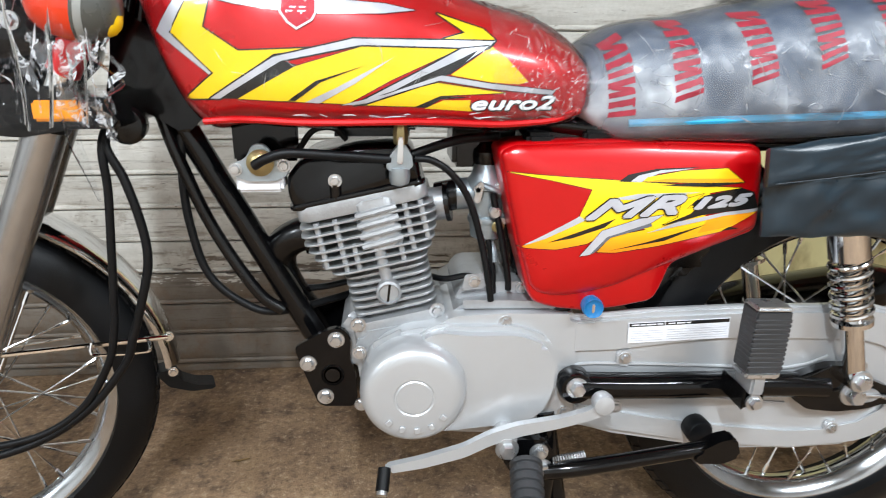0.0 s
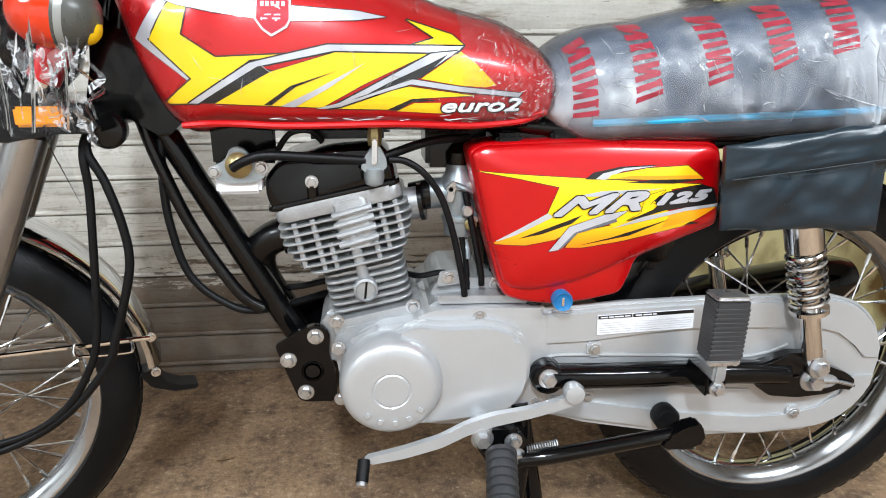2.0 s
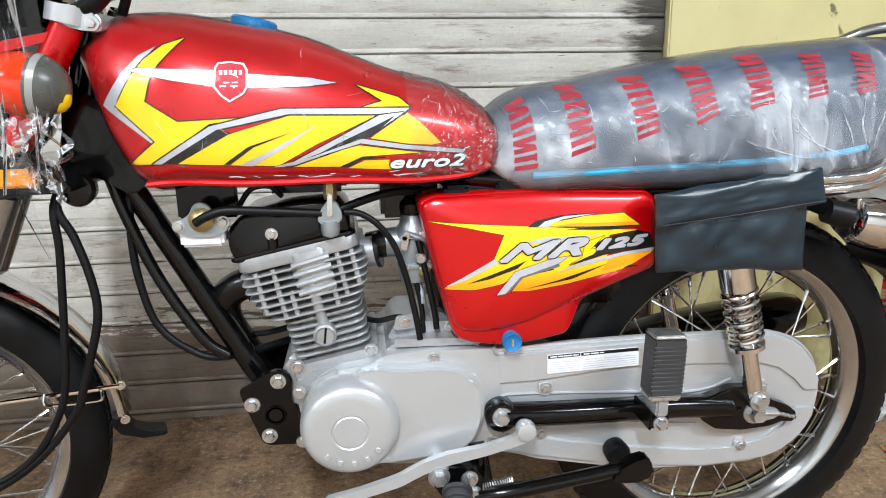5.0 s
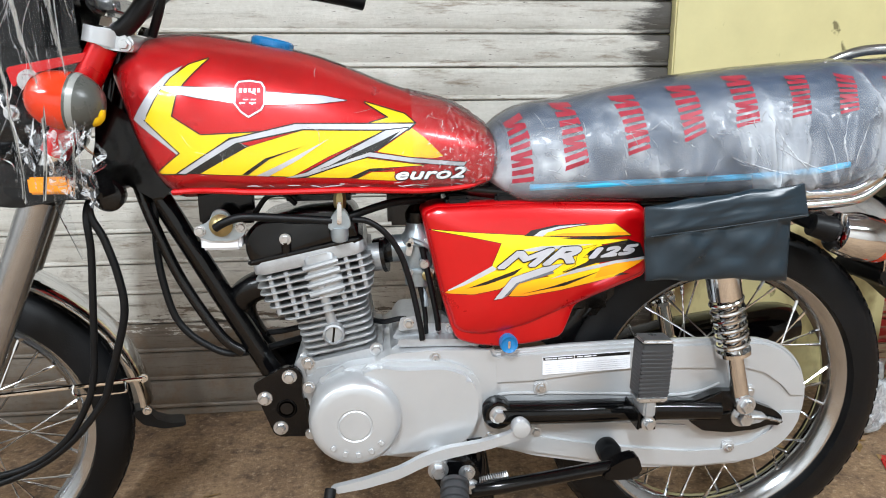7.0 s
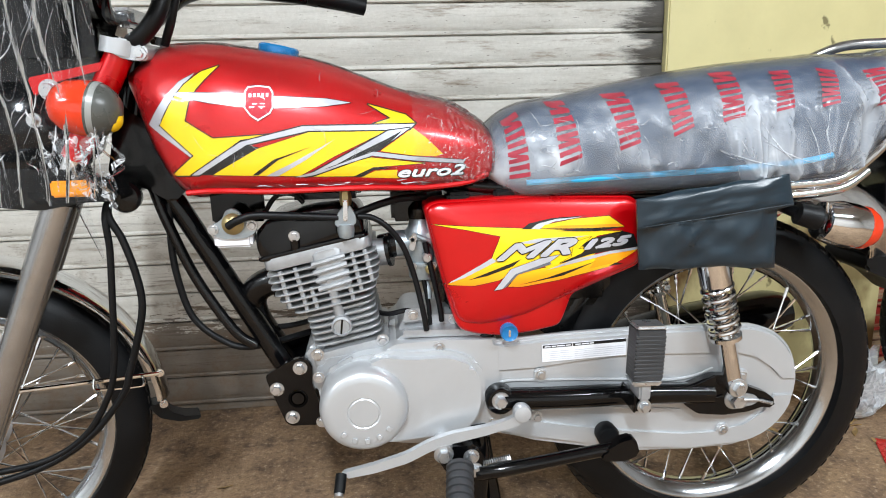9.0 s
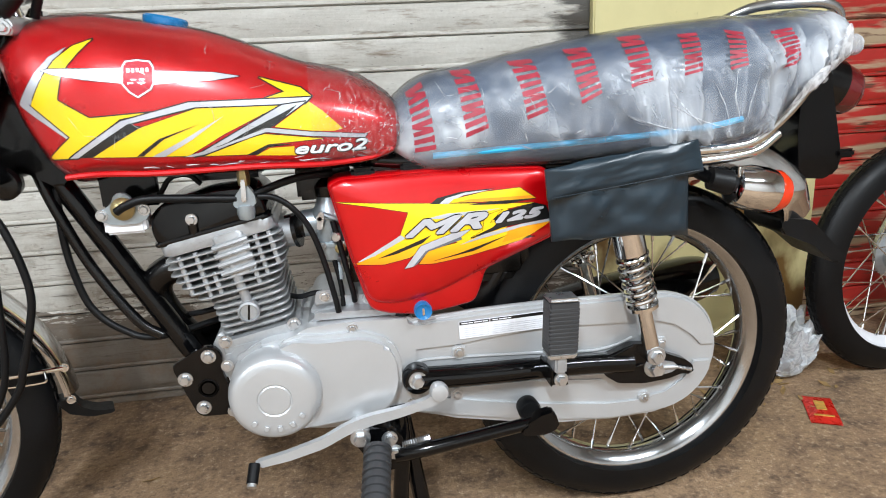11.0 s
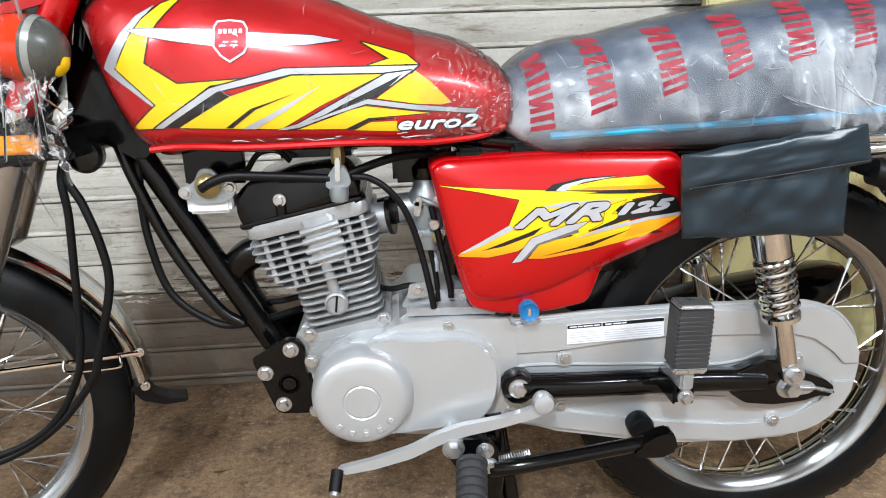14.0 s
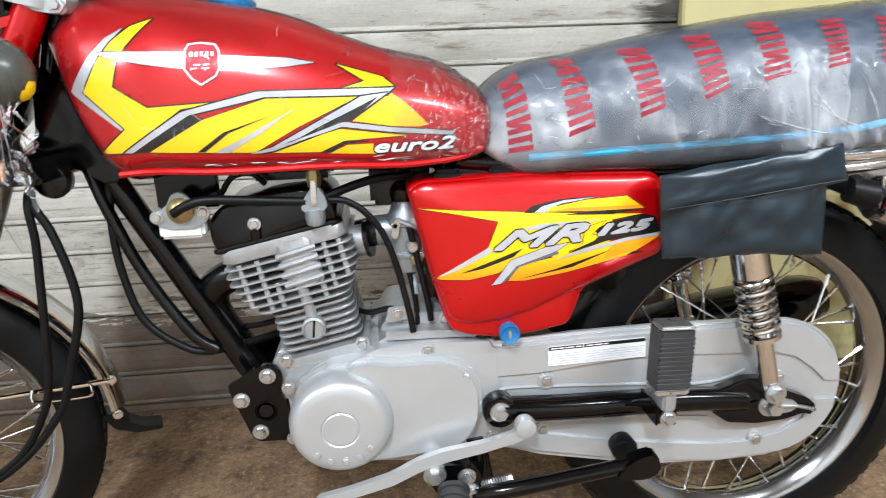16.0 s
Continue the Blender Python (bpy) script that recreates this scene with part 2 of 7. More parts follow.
def chipped(m, chip, scale=17.0, edge=0.69, soft=0.03, stretch=(1, 1, 1), low=None):
    """Chips, scuffs or stains through a paint; low keeps them near that height and under it."""
    nt = m.node_tree
    b = nt.nodes["Principled BSDF"]
    old = b.inputs["Base Color"].links[0].from_socket
    n = nt.nodes.new("ShaderNodeTexNoise")
    n.inputs["Scale"].default_value, n.inputs["Detail"].default_value = scale, 5
    geo, mp = nt.nodes.new("ShaderNodeNewGeometry"), nt.nodes.new("ShaderNodeMapping")
    mp.inputs["Scale"].default_value = stretch
    nt.links.new(geo.outputs["Position"], mp.inputs["Vector"]), nt.links.new(mp.outputs["Vector"], n.inputs["Vector"])
    r = nt.nodes.new("ShaderNodeValToRGB")
    r.color_ramp.elements[0].position, r.color_ramp.elements[1].position = edge, edge + soft
    src = n.outputs["Fac"]
    if low is not None:
        sep, fall, less = (nt.nodes.new(k) for k in ("ShaderNodeSeparateXYZ", "ShaderNodeMapRange", "ShaderNodeMath"))
        fall.inputs["From Min"].default_value, fall.inputs["From Max"].default_value = low, low + 0.25
        fall.inputs["To Max"].default_value = 0.4
        less.operation = "SUBTRACT"
        nt.links.new(geo.outputs["Position"], sep.inputs[0]), nt.links.new(sep.outputs["Z"], fall.inputs["Value"])
        nt.links.new(src, less.inputs[0]), nt.links.new(fall.outputs["Result"], less.inputs[1])
        src = less.outputs[0]
    nt.links.new(src, r.inputs["Fac"])
    x = nt.nodes.new("ShaderNodeMix")
    x.data_type = "RGBA"
    nt.links.new(r.outputs["Color"], x.inputs["Factor"])
    sa, sb = [s for s in x.inputs if s.type == "RGBA"]
    nt.links.new(old, sa)
    sb.default_value = chip
    nt.links.new([s for s in x.outputs if s.type == "RGBA"][0], b.inputs["Base Color"])


chipped(CREAM, rgb("#7d744f"))
chipped(CREAM, rgb("#6b4f25"), 6.0, 0.50, 0.14, (1, 1, 0.6), 0.36)
REDSLAT = mat("red_shutter_paint", rgb("#a3231b"), 0.45, 0.1, 0.2, 8, 0.08, 120)
chipped(REDSLAT, rgb("#b09a7e"), 4.0, 0.50, 0.10, (1, 1, 9))
chipped(REDSLAT, rgb("#5d3a2c"), 6.0, 0.58, 0.08, (1.3, 1, 12))
PLASTER = mat("plaster", rgb("#c9c7c3"), 0.8, 0.0, 0.12, 3, 0.2, 60)
DARKWALL = mat("grey_plaster", rgb("#b2b1ae"), 0.8, 0.0, 0.2, 3, 0.2, 60)


def floor_material():
    """Trodden concrete with sandy dirt: broad stains, hand-sized patches, grit and pits."""
    m, nt, b = nodes_of("worn_concrete_floor")
    L = nt.links.new
    geo = nt.nodes.new("ShaderNodeNewGeometry")

    def noise_node(scale, detail, rough):
        n = nt.nodes.new("ShaderNodeTexNoise")
        n.inputs["Scale"].default_value, n.inputs["Detail"].default_value, n.inputs["Roughness"].default_value = scale, detail, rough
        L(geo.outputs["Position"], n.inputs["Vector"])
        return n

    def over(low, mask, lo, hi, colour, amount):
        r = nt.nodes.new("ShaderNodeValToRGB")
        r.color_ramp.elements[0].position, r.color_ramp.elements[1].position = lo, hi
        r.color_ramp.elements[1].color = (amount, amount, amount, 1)
        L(mask, r.inputs["Fac"])
        x = nt.nodes.new("ShaderNodeMix")
        x.data_type = "RGBA"
        L(r.outputs["Color"], x.inputs["Factor"])
        sa, sb = [q for q in x.inputs if q.type == "RGBA"]
        L(low, sa)
        sb.default_value = colour
        return [q for q in x.outputs if q.type == "RGBA"][0]

    broad, patch, grit, fine = noise_node(2.3, 6, 0.6), noise_node(13, 8, 0.7), noise_node(75, 6, 0.75), noise_node(260, 4, 0.7)
    base = nt.nodes.new("ShaderNodeValToRGB")
    base.color_ramp.elements[0].position, base.color_ramp.elements[0].color = 0.30, rgb("#735b46")
    base.color_ramp.elements[1].position, base.color_ramp.elements[1].color = 0.70, rgb("#9f8265")
    L(broad.outputs["Fac"], base.inputs["Fac"])
    c = over(base.outputs["Color"], patch.outputs["Fac"], 0.50, 0.59, rgb("#a08464"), 0.55)
    inv = nt.nodes.new("ShaderNodeMath")
    inv.operation, inv.inputs[0].default_value = "SUBTRACT", 1.0
    L(patch.outputs["Fac"], inv.inputs[1])
    c = over(c, inv.outputs[0], 0.52, 0.62, rgb("#46352a"), 0.70)
    c = over(c, grit.outputs["Fac"], 0.53, 0.60, rgb("#453629"), 0.5)
    g2 = nt.nodes.new("ShaderNodeMath")
    g2.operation, g2.inputs[0].default_value = "SUBTRACT", 1.0
    L(grit.outputs["Fac"], g2.inputs[1])
    c = over(c, g2.outputs[0], 0.55, 0.62, rgb("#c4ad90"), 0.5)
    c = over(c, fine.outputs["Fac"], 0.50, 0.60, rgb("#5a4836"), 0.3)
    L(c, b.inputs["Base Color"])
    b.inputs["Roughness"].default_value = 0.8
    ht = nt.nodes.new("ShaderNodeMath")
    ht.operation, ht.inputs[1].default_value = "MULTIPLY_ADD", 1.6
    L(patch.outputs["Fac"], ht.inputs[0]), L(grit.outputs["Fac"], ht.inputs[2])
    bp = nt.nodes.new("ShaderNodeBump")
    bp.inputs["Strength"].default_value, bp.inputs["Distance"].default_value = 0.7, 0.005
    L(ht.outputs[0], bp.inputs["Height"]), L(bp.outputs["Normal"], b.inputs["Normal"])
    return m


FLOOR = floor_material()


# ---- mesh helpers ----
def part(name, bm, material, parent=None, label="", smooth=True):
    me = bpy.data.meshes.new(name)
    bmesh.ops.recalc_face_normals(bm, faces=bm.faces)
    bm.to_mesh(me)
    bm.free()
    me.materials.append(material)
    if smooth:
        for p in me.polygons:
            p.use_smooth = True
        me.set_sharp_from_angle(angle=radians(38))
    ob = new(name, me)
    if parent is not None:
        ob.parent = parent
    if label:
        ob["label"] = label
    return ob


def empty(name, at=(0, 0, 0)):
    ob = new(name)
    ob.location = at
    return ob


def catmull(pts, n=8):
    P = [Vector(p) for p in pts]
    P = [2 * P[0] - P[1], *P, 2 * P[-1] - P[-2]]
    out = []
    for i in range(1, len(P) - 2):
        for k in range(n):
            t = k / n
            a, b, c, d = P[i - 1], P[i], P[i + 1], P[i + 2]
            out.append(0.5 * (2 * b + (c - a) * t + (2 * a - 5 * b + 4 * c - d) * t * t + (3 * b - a - 3 * c + d) * t ** 3))
    out.append(P[-2])
    return out


def ring_faces(bm, A, B):
    n = len(A)
    for k in range(n):
        bm.faces.new((A[k], A[(k + 1) % n], B[(k + 1) % n], B[k]))


def tube(pts, r, seg=10, n=6, straight=False, bm=None, flat=1.0):
    """A round bar along pts; r a number or one radius for each end point."""
    bm = bm or bmesh.new()
    P = [Vector(p) for p in pts] if straight else catmull(pts, n)
    m = len(P)
    R = [r] * m if not isinstance(r, (list, tuple)) else [float(v) for v in np.interp(np.linspace(0, 1, m), np.linspace(0, 1, len(r)), r)]
    prev, up = None, Vector((0.31, 0.52, 0.79)).normalized()
    for i in range(m):
        d = (P[min(i + 1, m - 1)] - P[max(i - 1, 0)]).normalized()
        u = (up - up.dot(d) * d).normalized()
        v = d.cross(u)
        up = u
        ring = [bm.verts.new(P[i] + R[i] * (math.cos(2 * math.pi * k / seg) * u + flat * math.sin(2 * math.pi * k / seg) * v)) for k in range(seg)]
        if prev:
            ring_faces(bm, prev, ring)
        else:
            bm.faces.new(ring)
        prev = ring
    bm.faces.new(prev)
    return bm


def lathe(profile, at=(0, 0, 0), seg=48, axis="y", closed=False, bm=None, cap=True):
    """Profile of (radius, along) turned round an axis."""
    bm = bm or bmesh.new()
    rings = []
    for r, a in profile:
        ring = []
        for k in range(seg):
            c, s = r * math.cos(2 * math.pi * k / seg), r * math.sin(2 * math.pi * k / seg)
            p = {"y": (c, a, s), "z": (c, s, a), "x": (a, c, s)}[axis]
            ring.append(bm.verts.new(Vector(p) + Vector(at)))
        rings.append(ring)
    for a, b in zip(rings, rings[1:] + (rings[:1] if closed else [])):
        ring_faces(bm, a, b)
    if cap and not closed:
        bm.faces.new(rings[0])
        bm.faces.new(rings[-1])
    return bm


def rounded(poly, r=0.01, n=4):
    """Outline (u, v) with its corners rounded."""
    out, m = [], len(poly)
    for i in range(m):
        a, b, c = (Vector(poly[k % m]).to_2d() for k in (i - 1, i, i + 1))
        ri = min(r, (a - b).length * 0.45, (c - b).length * 0.45)
        p, q = b + (a - b).normalized() * ri, b + (c - b).normalized() * ri
        for k in range(n + 1):
            t = k / n
            out.append(tuple((1 - t) ** 2 * p + 2 * t * (1 - t) * b + t * t * q))
    return out


def plate(outline, y0, y1, bevel=0.003, seg=2, r=0.0, bm=None):
    """Outline in x, z with thickness from y0 (near) to y1 and bevelled rims."""
    if r:
        outline = rounded(outline, r)
    own = bmesh.new()
    a = [own.verts.new((x, y0, z)) for x, z in outline]
    b = [own.verts.new((x, y1, z)) for x, z in outline]
    f0 = own.faces.new(a)
    f1 = own.faces.new(b[::-1])
    ring_faces(own, b, a)
    if bevel:
        edges = list({e for f in (f0, f1) for e in f.edges})
        bmesh.ops.bevel(own, geom=edges, offset=bevel, segments=seg, affect="EDGES", clamp_overlap=True)
    if bm is None:
        return own
    return merge(bm, own)


def merge(bm, other, m=None):
    me = bpy.data.meshes.new("tmp")
    if m is not None:
        bmesh.ops.transform(other, matrix=m, verts=other.verts)
    other.to_mesh(me)
    other.free()
    bm.from_mesh(me)
    bpy.data.meshes.remove(me)
    return bm


def box(x0, x1, y0, y1, z0, z1, bevel=0.004, seg=2):
    bm = bmesh.new()
    bmesh.ops.create_cube(bm, size=1)
    for v in bm.verts:
        v.co = ((x0 + x1) / 2 + v.co.x * (x1 - x0), (y0 + y1) / 2 + v.co.y * (y1 - y0), (z0 + z1) / 2 + v.co.z * (z1 - z0))
    if bevel:
        bmesh.ops.bevel(bm, geom=bm.edges[:], offset=bevel, segments=seg, affect="EDGES", clamp_overlap=True)
    return bm


def loft(rings, cap=True):
    bm = bmesh.new()
    R = [[bm.verts.new(p) for p in ring] for ring in rings]
    for a, b in zip(R, R[1:]):
        ring_faces(bm, a, b)
    if cap:
        bm.faces.new(R[0])
        bm.faces.new(R[-1])
    return bm


def bolt(at, r=0.008, h=0.006, hexa=True, washer=True):
    """A hex head facing -y."""
    x, y, z = at
    bm = bmesh.new()
    if washer:
        lathe([(r * 1.45, y + 0.002), (r * 1.5, y), (r * 1.45, y - 0.0015), (r * 0.9, y - 0.0015)], (x, 0, z), 18, bm=bm)
    n = 6 if hexa else 18
    lathe([(r, y), (r * 1.02, y - h * 0.7), (r * 0.86, y - h)], (x, 0, z), n, bm=bm)
    return bm


# ---- the room ----
WALL = 0.64
def room():
    ob = part("floor", box(-4.0, 4.5, -3.6, WALL + 0.02, -0.08, 0, 0), FLOOR, smooth=False)
    tagged(ob, "worn brown concrete shop floor", "floor", kind="structure")
    # unseen walls and ceiling, toned for bounced light and chrome reflections
    for nm, b in (("wall_north", (-4.0, 4.5, WALL + 0.1, WALL + 0.25, -0.08, 3.0)), ("wall_south", (-4.0, 4.5, -3.75, -3.6, -0.08, 3.0)),
                  ("wall_west", (-4.15, -4.0, -3.75, WALL + 0.25, -0.08, 3.0)), ("wall_east", (4.5, 4.65, -3.75, WALL + 0.25, -0.08, 3.0))):
        tagged(part(nm, box(*b, 0), PLASTER if nm == "wall_south" else DARKWALL, smooth=False), "unseen plain plastered wall that closes the room", "wall", kind="structure")
    tagged(part("ceiling", box(-4.15, 4.65, -3.75, WALL + 0.25, 3.0, 3.12, 0), DARKWALL, smooth=False), "unseen plain plastered ceiling that closes the room", "ceiling", kind="structure")


room()

POST0, POST1 = 0.768, 1.445


def shutter(name, x0, x1, z0, z1, pitch, y, material, label):
    """Roller shutter of interlocking slats, one mesh shared by all."""
    top = empty(name, (0, 0, 0))
    tagged(top, label, "roller shutter", kind="structure")
    prof = [(0.004, 0.0), (0.0, 0.0012), (-0.0030, 0.003), (-0.0038, 0.007), (-0.0022, 0.0105), (-0.0002, 0.012), (-0.0012, 0.0145), (-0.0034, 0.020),
            (-0.0042, 0.040), (-0.0036, 0.064), (-0.0022, 0.0755), (0.001, 0.0782), (0.010, 0.0782), (0.010, 0.0)]
    k = pitch / 0.08
    bm = bmesh.new()
    steps = 24
    rings = []
    for i in range(steps + 1):
        x = x0 + (x1 - x0) * i / steps
        w = 0.0012 * math.sin(i * 1.7) + 0.0008 * math.sin(i * 0.6)
        rings.append([(x, dy + w, dz * k) for dy, dz in prof])
    bm = loft(rings)
    part("bottom_rail", box(x0, x1, y - 0.006, y + 0.012, 0.001, z0 - 0.001, 0.002), material, top)
    first = part("slat", bm, material, top)
    first.location = (0, y, z0)
    z, n = z0 + pitch, 1
    while z < z1:
        ob = new("slat", first.data)
        ob.parent, ob.location = top, (0, y + 0.0015 * math.sin(n * 2.3), z)
        ob.rotation_euler = (radians(0.8) * math.sin(n * 1.3), 0, radians(0.05) * math.sin(n * 2.1))
        z, n = z + pitch, n + 1
    return top


shutter("roller_shutter", -3.0, POST0 - 0.002, 0.019, 2.6, 0.0792, WALL, SLAT, "dirty white painted steel roller shutter with rust stains")
shutter("roller_shutter", POST1 + 0.002, 3.4, 0.019, 2.6, 0.0792, WALL + 0.02, REDSLAT, "closed red painted steel roller shutter")
post = tagged(part("wall_post", box(POST0, POST1, WALL - 0.025, WALL + 0.1, 0, 2.9, 0.004), CREAM, smooth=False), "cream yellow painted flat steel wall panel", "wall panel", kind="structure")

# ---- the motorcycle ----
bike = empty("motorcycle", (0, 0, 0))
tagged(bike, "new red motorcycle with yellow stickers, still in plastic wrap", "motorcycle")
RX, RZ, RR = 0.602, 0.309, 0.307
FX, FZ, FR = -0.690, 0.287, 0.285
STEER = 20.0


def superring(x, zb, zt, w, k=32, mid=0.42, nl=3.6, nu=2.3):
    zm = zb + mid * (zt - zb)
    out = []
    for i in range(k):
        a = 2 * math.pi * i / k
        c, s = math.cos(a), math.sin(a)
        n = nu if s > 0 else nl
        y = w * math.copysign(abs(c) ** (2 / n), c)
        z = zm + (zt - zm if s > 0 else zm - zb) * math.copysign(abs(s) ** (2 / n), s)
        out.append((x, y, z))
    return out


def interp(x, xs, ys):
    """Smooth curve through a few key points."""
    xs, ys = np.array(xs, float), np.array(ys, float)
    d = np.gradient(ys, xs)
    i = int(np.clip(np.searchsorted(xs, x) - 1, 0, len(xs) - 2))
    h = xs[i + 1] - xs[i]
    t = min(max((x - xs[i]) / h, 0), 1)
    return float((1 + 2 * t) * (1 - t) ** 2 * ys[i] + t * (1 - t) ** 2 * h * d[i] + t * t * (3 - 2 * t) * ys[i + 1] + t * t * (t - 1) * h * d[i + 1])


def tank_half(x):
    return interp(x, (-0.335, -0.30, -0.25, -0.10, 0.05, 0.13, 0.19, 0.218), (0.055, 0.105, 0.132, 0.142, 0.136, 0.122, 0.098, 0.07))


def tank_top(x):
    return interp(x, (-0.335, -0.30, -0.243, -0.162, -0.07, 0.049, 0.156, 0.19, 0.218), (0.872, 0.899, 0.908, 0.899, 0.881, 0.836, 0.799, 0.772, 0.730))


def tank_low(x):
    return interp(x, (-0.335, -0.315, -0.295, -0.27, -0.2, 0.0, 0.11, 0.17, 0.218), (0.845, 0.800, 0.750, 0.704, 0.692, 0.687, 0.684, 0.692, 0.716))


def build_tank():
    xs = [-0.335 + 0.553 * (0.5 - 0.5 * math.cos(math.pi * i / 48)) for i in range(49)]
    rings = [superring(x, tank_low(x), tank_top(x), tank_half(x), 48, 0.40, 4.2, 2.5) for x in xs]
    ob = part("fuel_tank", loft(rings), RED, bike, "glossy red metal fuel tank")
    # seam flange along the lower edge
    pts = [(x, -tank_half(x) * 0.965, tank_low(x) + 0.012) for x in np.linspace(-0.250, 0.180, 14)]
    part("tank_seam", tube(pts, 0.0042, 8, 3), RED, ob)
    return ob


tank = build_tank()


def seat_top(x):
    return interp(x, (0.178, 0.215, 0.322, 0.481, 0.635, 0.804, 0.88, 0.92), (0.758, 0.790, 0.817, 0.847, 0.864, 0.869, 0.860, 0.825))


def seat_low(x):
    return interp(x, (0.178, 0.215, 0.30, 0.404, 0.55, 0.636, 0.70, 0.742, 0.775, 0.815, 0.86, 0.92), (0.705, 0.676, 0.668, 0.665, 0.667, 0.671, 0.675, 0.683, 0.704, 0.739, 0.776, 0.798))


def seat_half(x):
    return interp(x, (0.178, 0.22, 0.35, 0.55, 0.75, 0.86, 0.92), (0.085, 0.112, 0.125, 0.128, 0.126, 0.112, 0.075))


def build_seat():
    xs = [0.178 + 0.742 * (0.5 - 0.5 * math.cos(math.pi * i / 50)) for i in range(51)]
    rings = [superring(x, seat_low(x), seat_top(x), seat_half(x), 48, 0.45, 4.4, 2.6) for x in xs]
    ob = part("seat", loft(rings), SEATM, bike, "long padded seat in grey-blue vinyl")
    return ob


seat = build_seat()


def build_wheel(name, cx, cz, R, tw, turn, hub_r, owner, rim_mat, rows=((-0.50, 0.16), (0.0, 0.30), (0.50, 0.16)), knob=0.0020, rim_r=0.2425):
    """Spoked wheel round the y axis; tw is half the tyre's width."""
    w = empty(name, (cx, 0, cz))
    w.parent = owner
    w.rotation_euler = (0, 0, radians(turn))
    prof = []
    for k in range(17):
        a = math.pi * (k / 16) * 1.16 - 0.08 * math.pi
        prof.append((rim_r - 0.006 + (R - rim_r + 0.006) * max(0.0, math.sin(a)) ** 0.8, -tw * math.cos(a)))
    prof = [(rim_r - 0.008, -tw * 0.62)] + prof + [(rim_r - 0.008, tw * 0.62)]
    tyre = part("tyre", lathe(prof, seg=96, closed=True), BLACKR, w, "black rubber tyre with block tread")
    # tread blocks
    bm = bmesh.new()
    n = 72
    for k in range(n):
        for row, (yy, ww) in enumerate(rows):
            a0 = 2 * math.pi * (k + 0.5 * (row % 2)) / n
            a1 = a0 + 2 * math.pi / n * 0.66
            vs = []
            for rr in (-0.006, knob):
                for yv in (yy - ww * 0.8, yy + ww * 0.8):
                    ya = max(-0.98, min(0.98, yv))
                    r = rim_r + (R - rim_r) * max(0.05, math.sqrt(1 - ya * ya)) ** 0.8 + rr
                    for a in (a0, a1):
                        vs.append(bm.verts.new((r * math.cos(a), tw * ya, r * math.sin(a))))
            q = vs
            for f in ((4, 5, 7, 6), (0, 1, 5, 4), (2, 3, 7, 6), (0, 2, 6, 4), (1, 3, 7, 5)):
                bm.faces.new([q[i] for i in f])
    part("tread", bm, BLACKR, tyre)
    t2 = tw * 0.68
    rim = lathe([(rim_r, -t2), (rim_r + 0.001, -t2 + 0.004), (rim_r - 0.012, -t2 + 0.006), (rim_r - 0.020, -t2 * 0.45), (rim_r - 0.026, 0),
                 (rim_r - 0.020, t2 * 0.45), (rim_r - 0.012, t2 - 0.006), (rim_r + 0.001, t2 - 0.004), (rim_r, t2),
                 (rim_r - 0.009, t2), (rim_r - 0.014, t2 - 0.003), (rim_r - 0.027, t2 * 0.5), (rim_r - 0.032, 0), (rim_r - 0.027, -t2 * 0.5),
                 (rim_r - 0.014, -t2 + 0.003), (rim_r - 0.009, -t2)], seg=96, closed=True)
    part("rim", rim, rim_mat, w, "bright steel rim")
    hub = lathe([(0.012, -0.075), (0.022, -0.074), (0.024, -0.062), (hub_r * 0.6, -0.055), (hub_r, -0.044), (hub_r, -0.036), (hub_r * 0.7, -0.03),
                 (hub_r * 0.7, 0.03), (hub_r, 0.036), (hub_r, 0.044), (hub_r * 0.6, 0.055), (0.024, 0.062), (0.012, 0.075)], seg=36)
    part("hub", hub, CAST, w, "silver cast alloy wheel hub")
    k2 = 36
    for k in range(k2):
        side = -1 if k % 2 else 1
        a = 2 * math.pi * k / k2
        lead = (1 if (k // 2) % 2 else -1) * radians(52)
        p0 = Vector((hub_r * 0.93 * math.cos(a + lead), side * 0.040, hub_r * 0.93 * math.sin(a + lead)))
        p1 = Vector(((rim_r - 0.026) * math.cos(a), side * 0.006, (rim_r - 0.026) * math.sin(a)))
        d = (p1 - p0).normalized()
        bm = tube([p0, p1 - d * 0.022], 0.0016, 6, straight=True)
        tube([p1 - d * 0.022, p1 - d * 0.004, p1 + d * 0.006], [0.0030, 0.0030, 0.0024], 6, straight=True, bm=bm)
        part("spoke", bm, CHROME, w)
    return w


rear_wheel = build_wheel("rear_wheel", RX, RZ, RR, 0.043, 0, 0.075, bike, RIMM, knob=0.0014)
front_wheel = build_wheel("front_wheel", FX, FZ, FR, 0.037, STEER, 0.062, bike, RIMM, ((-0.30, 0.10), (0.0, 0.14), (0.30, 0.10)), 0.0016, 0.232)


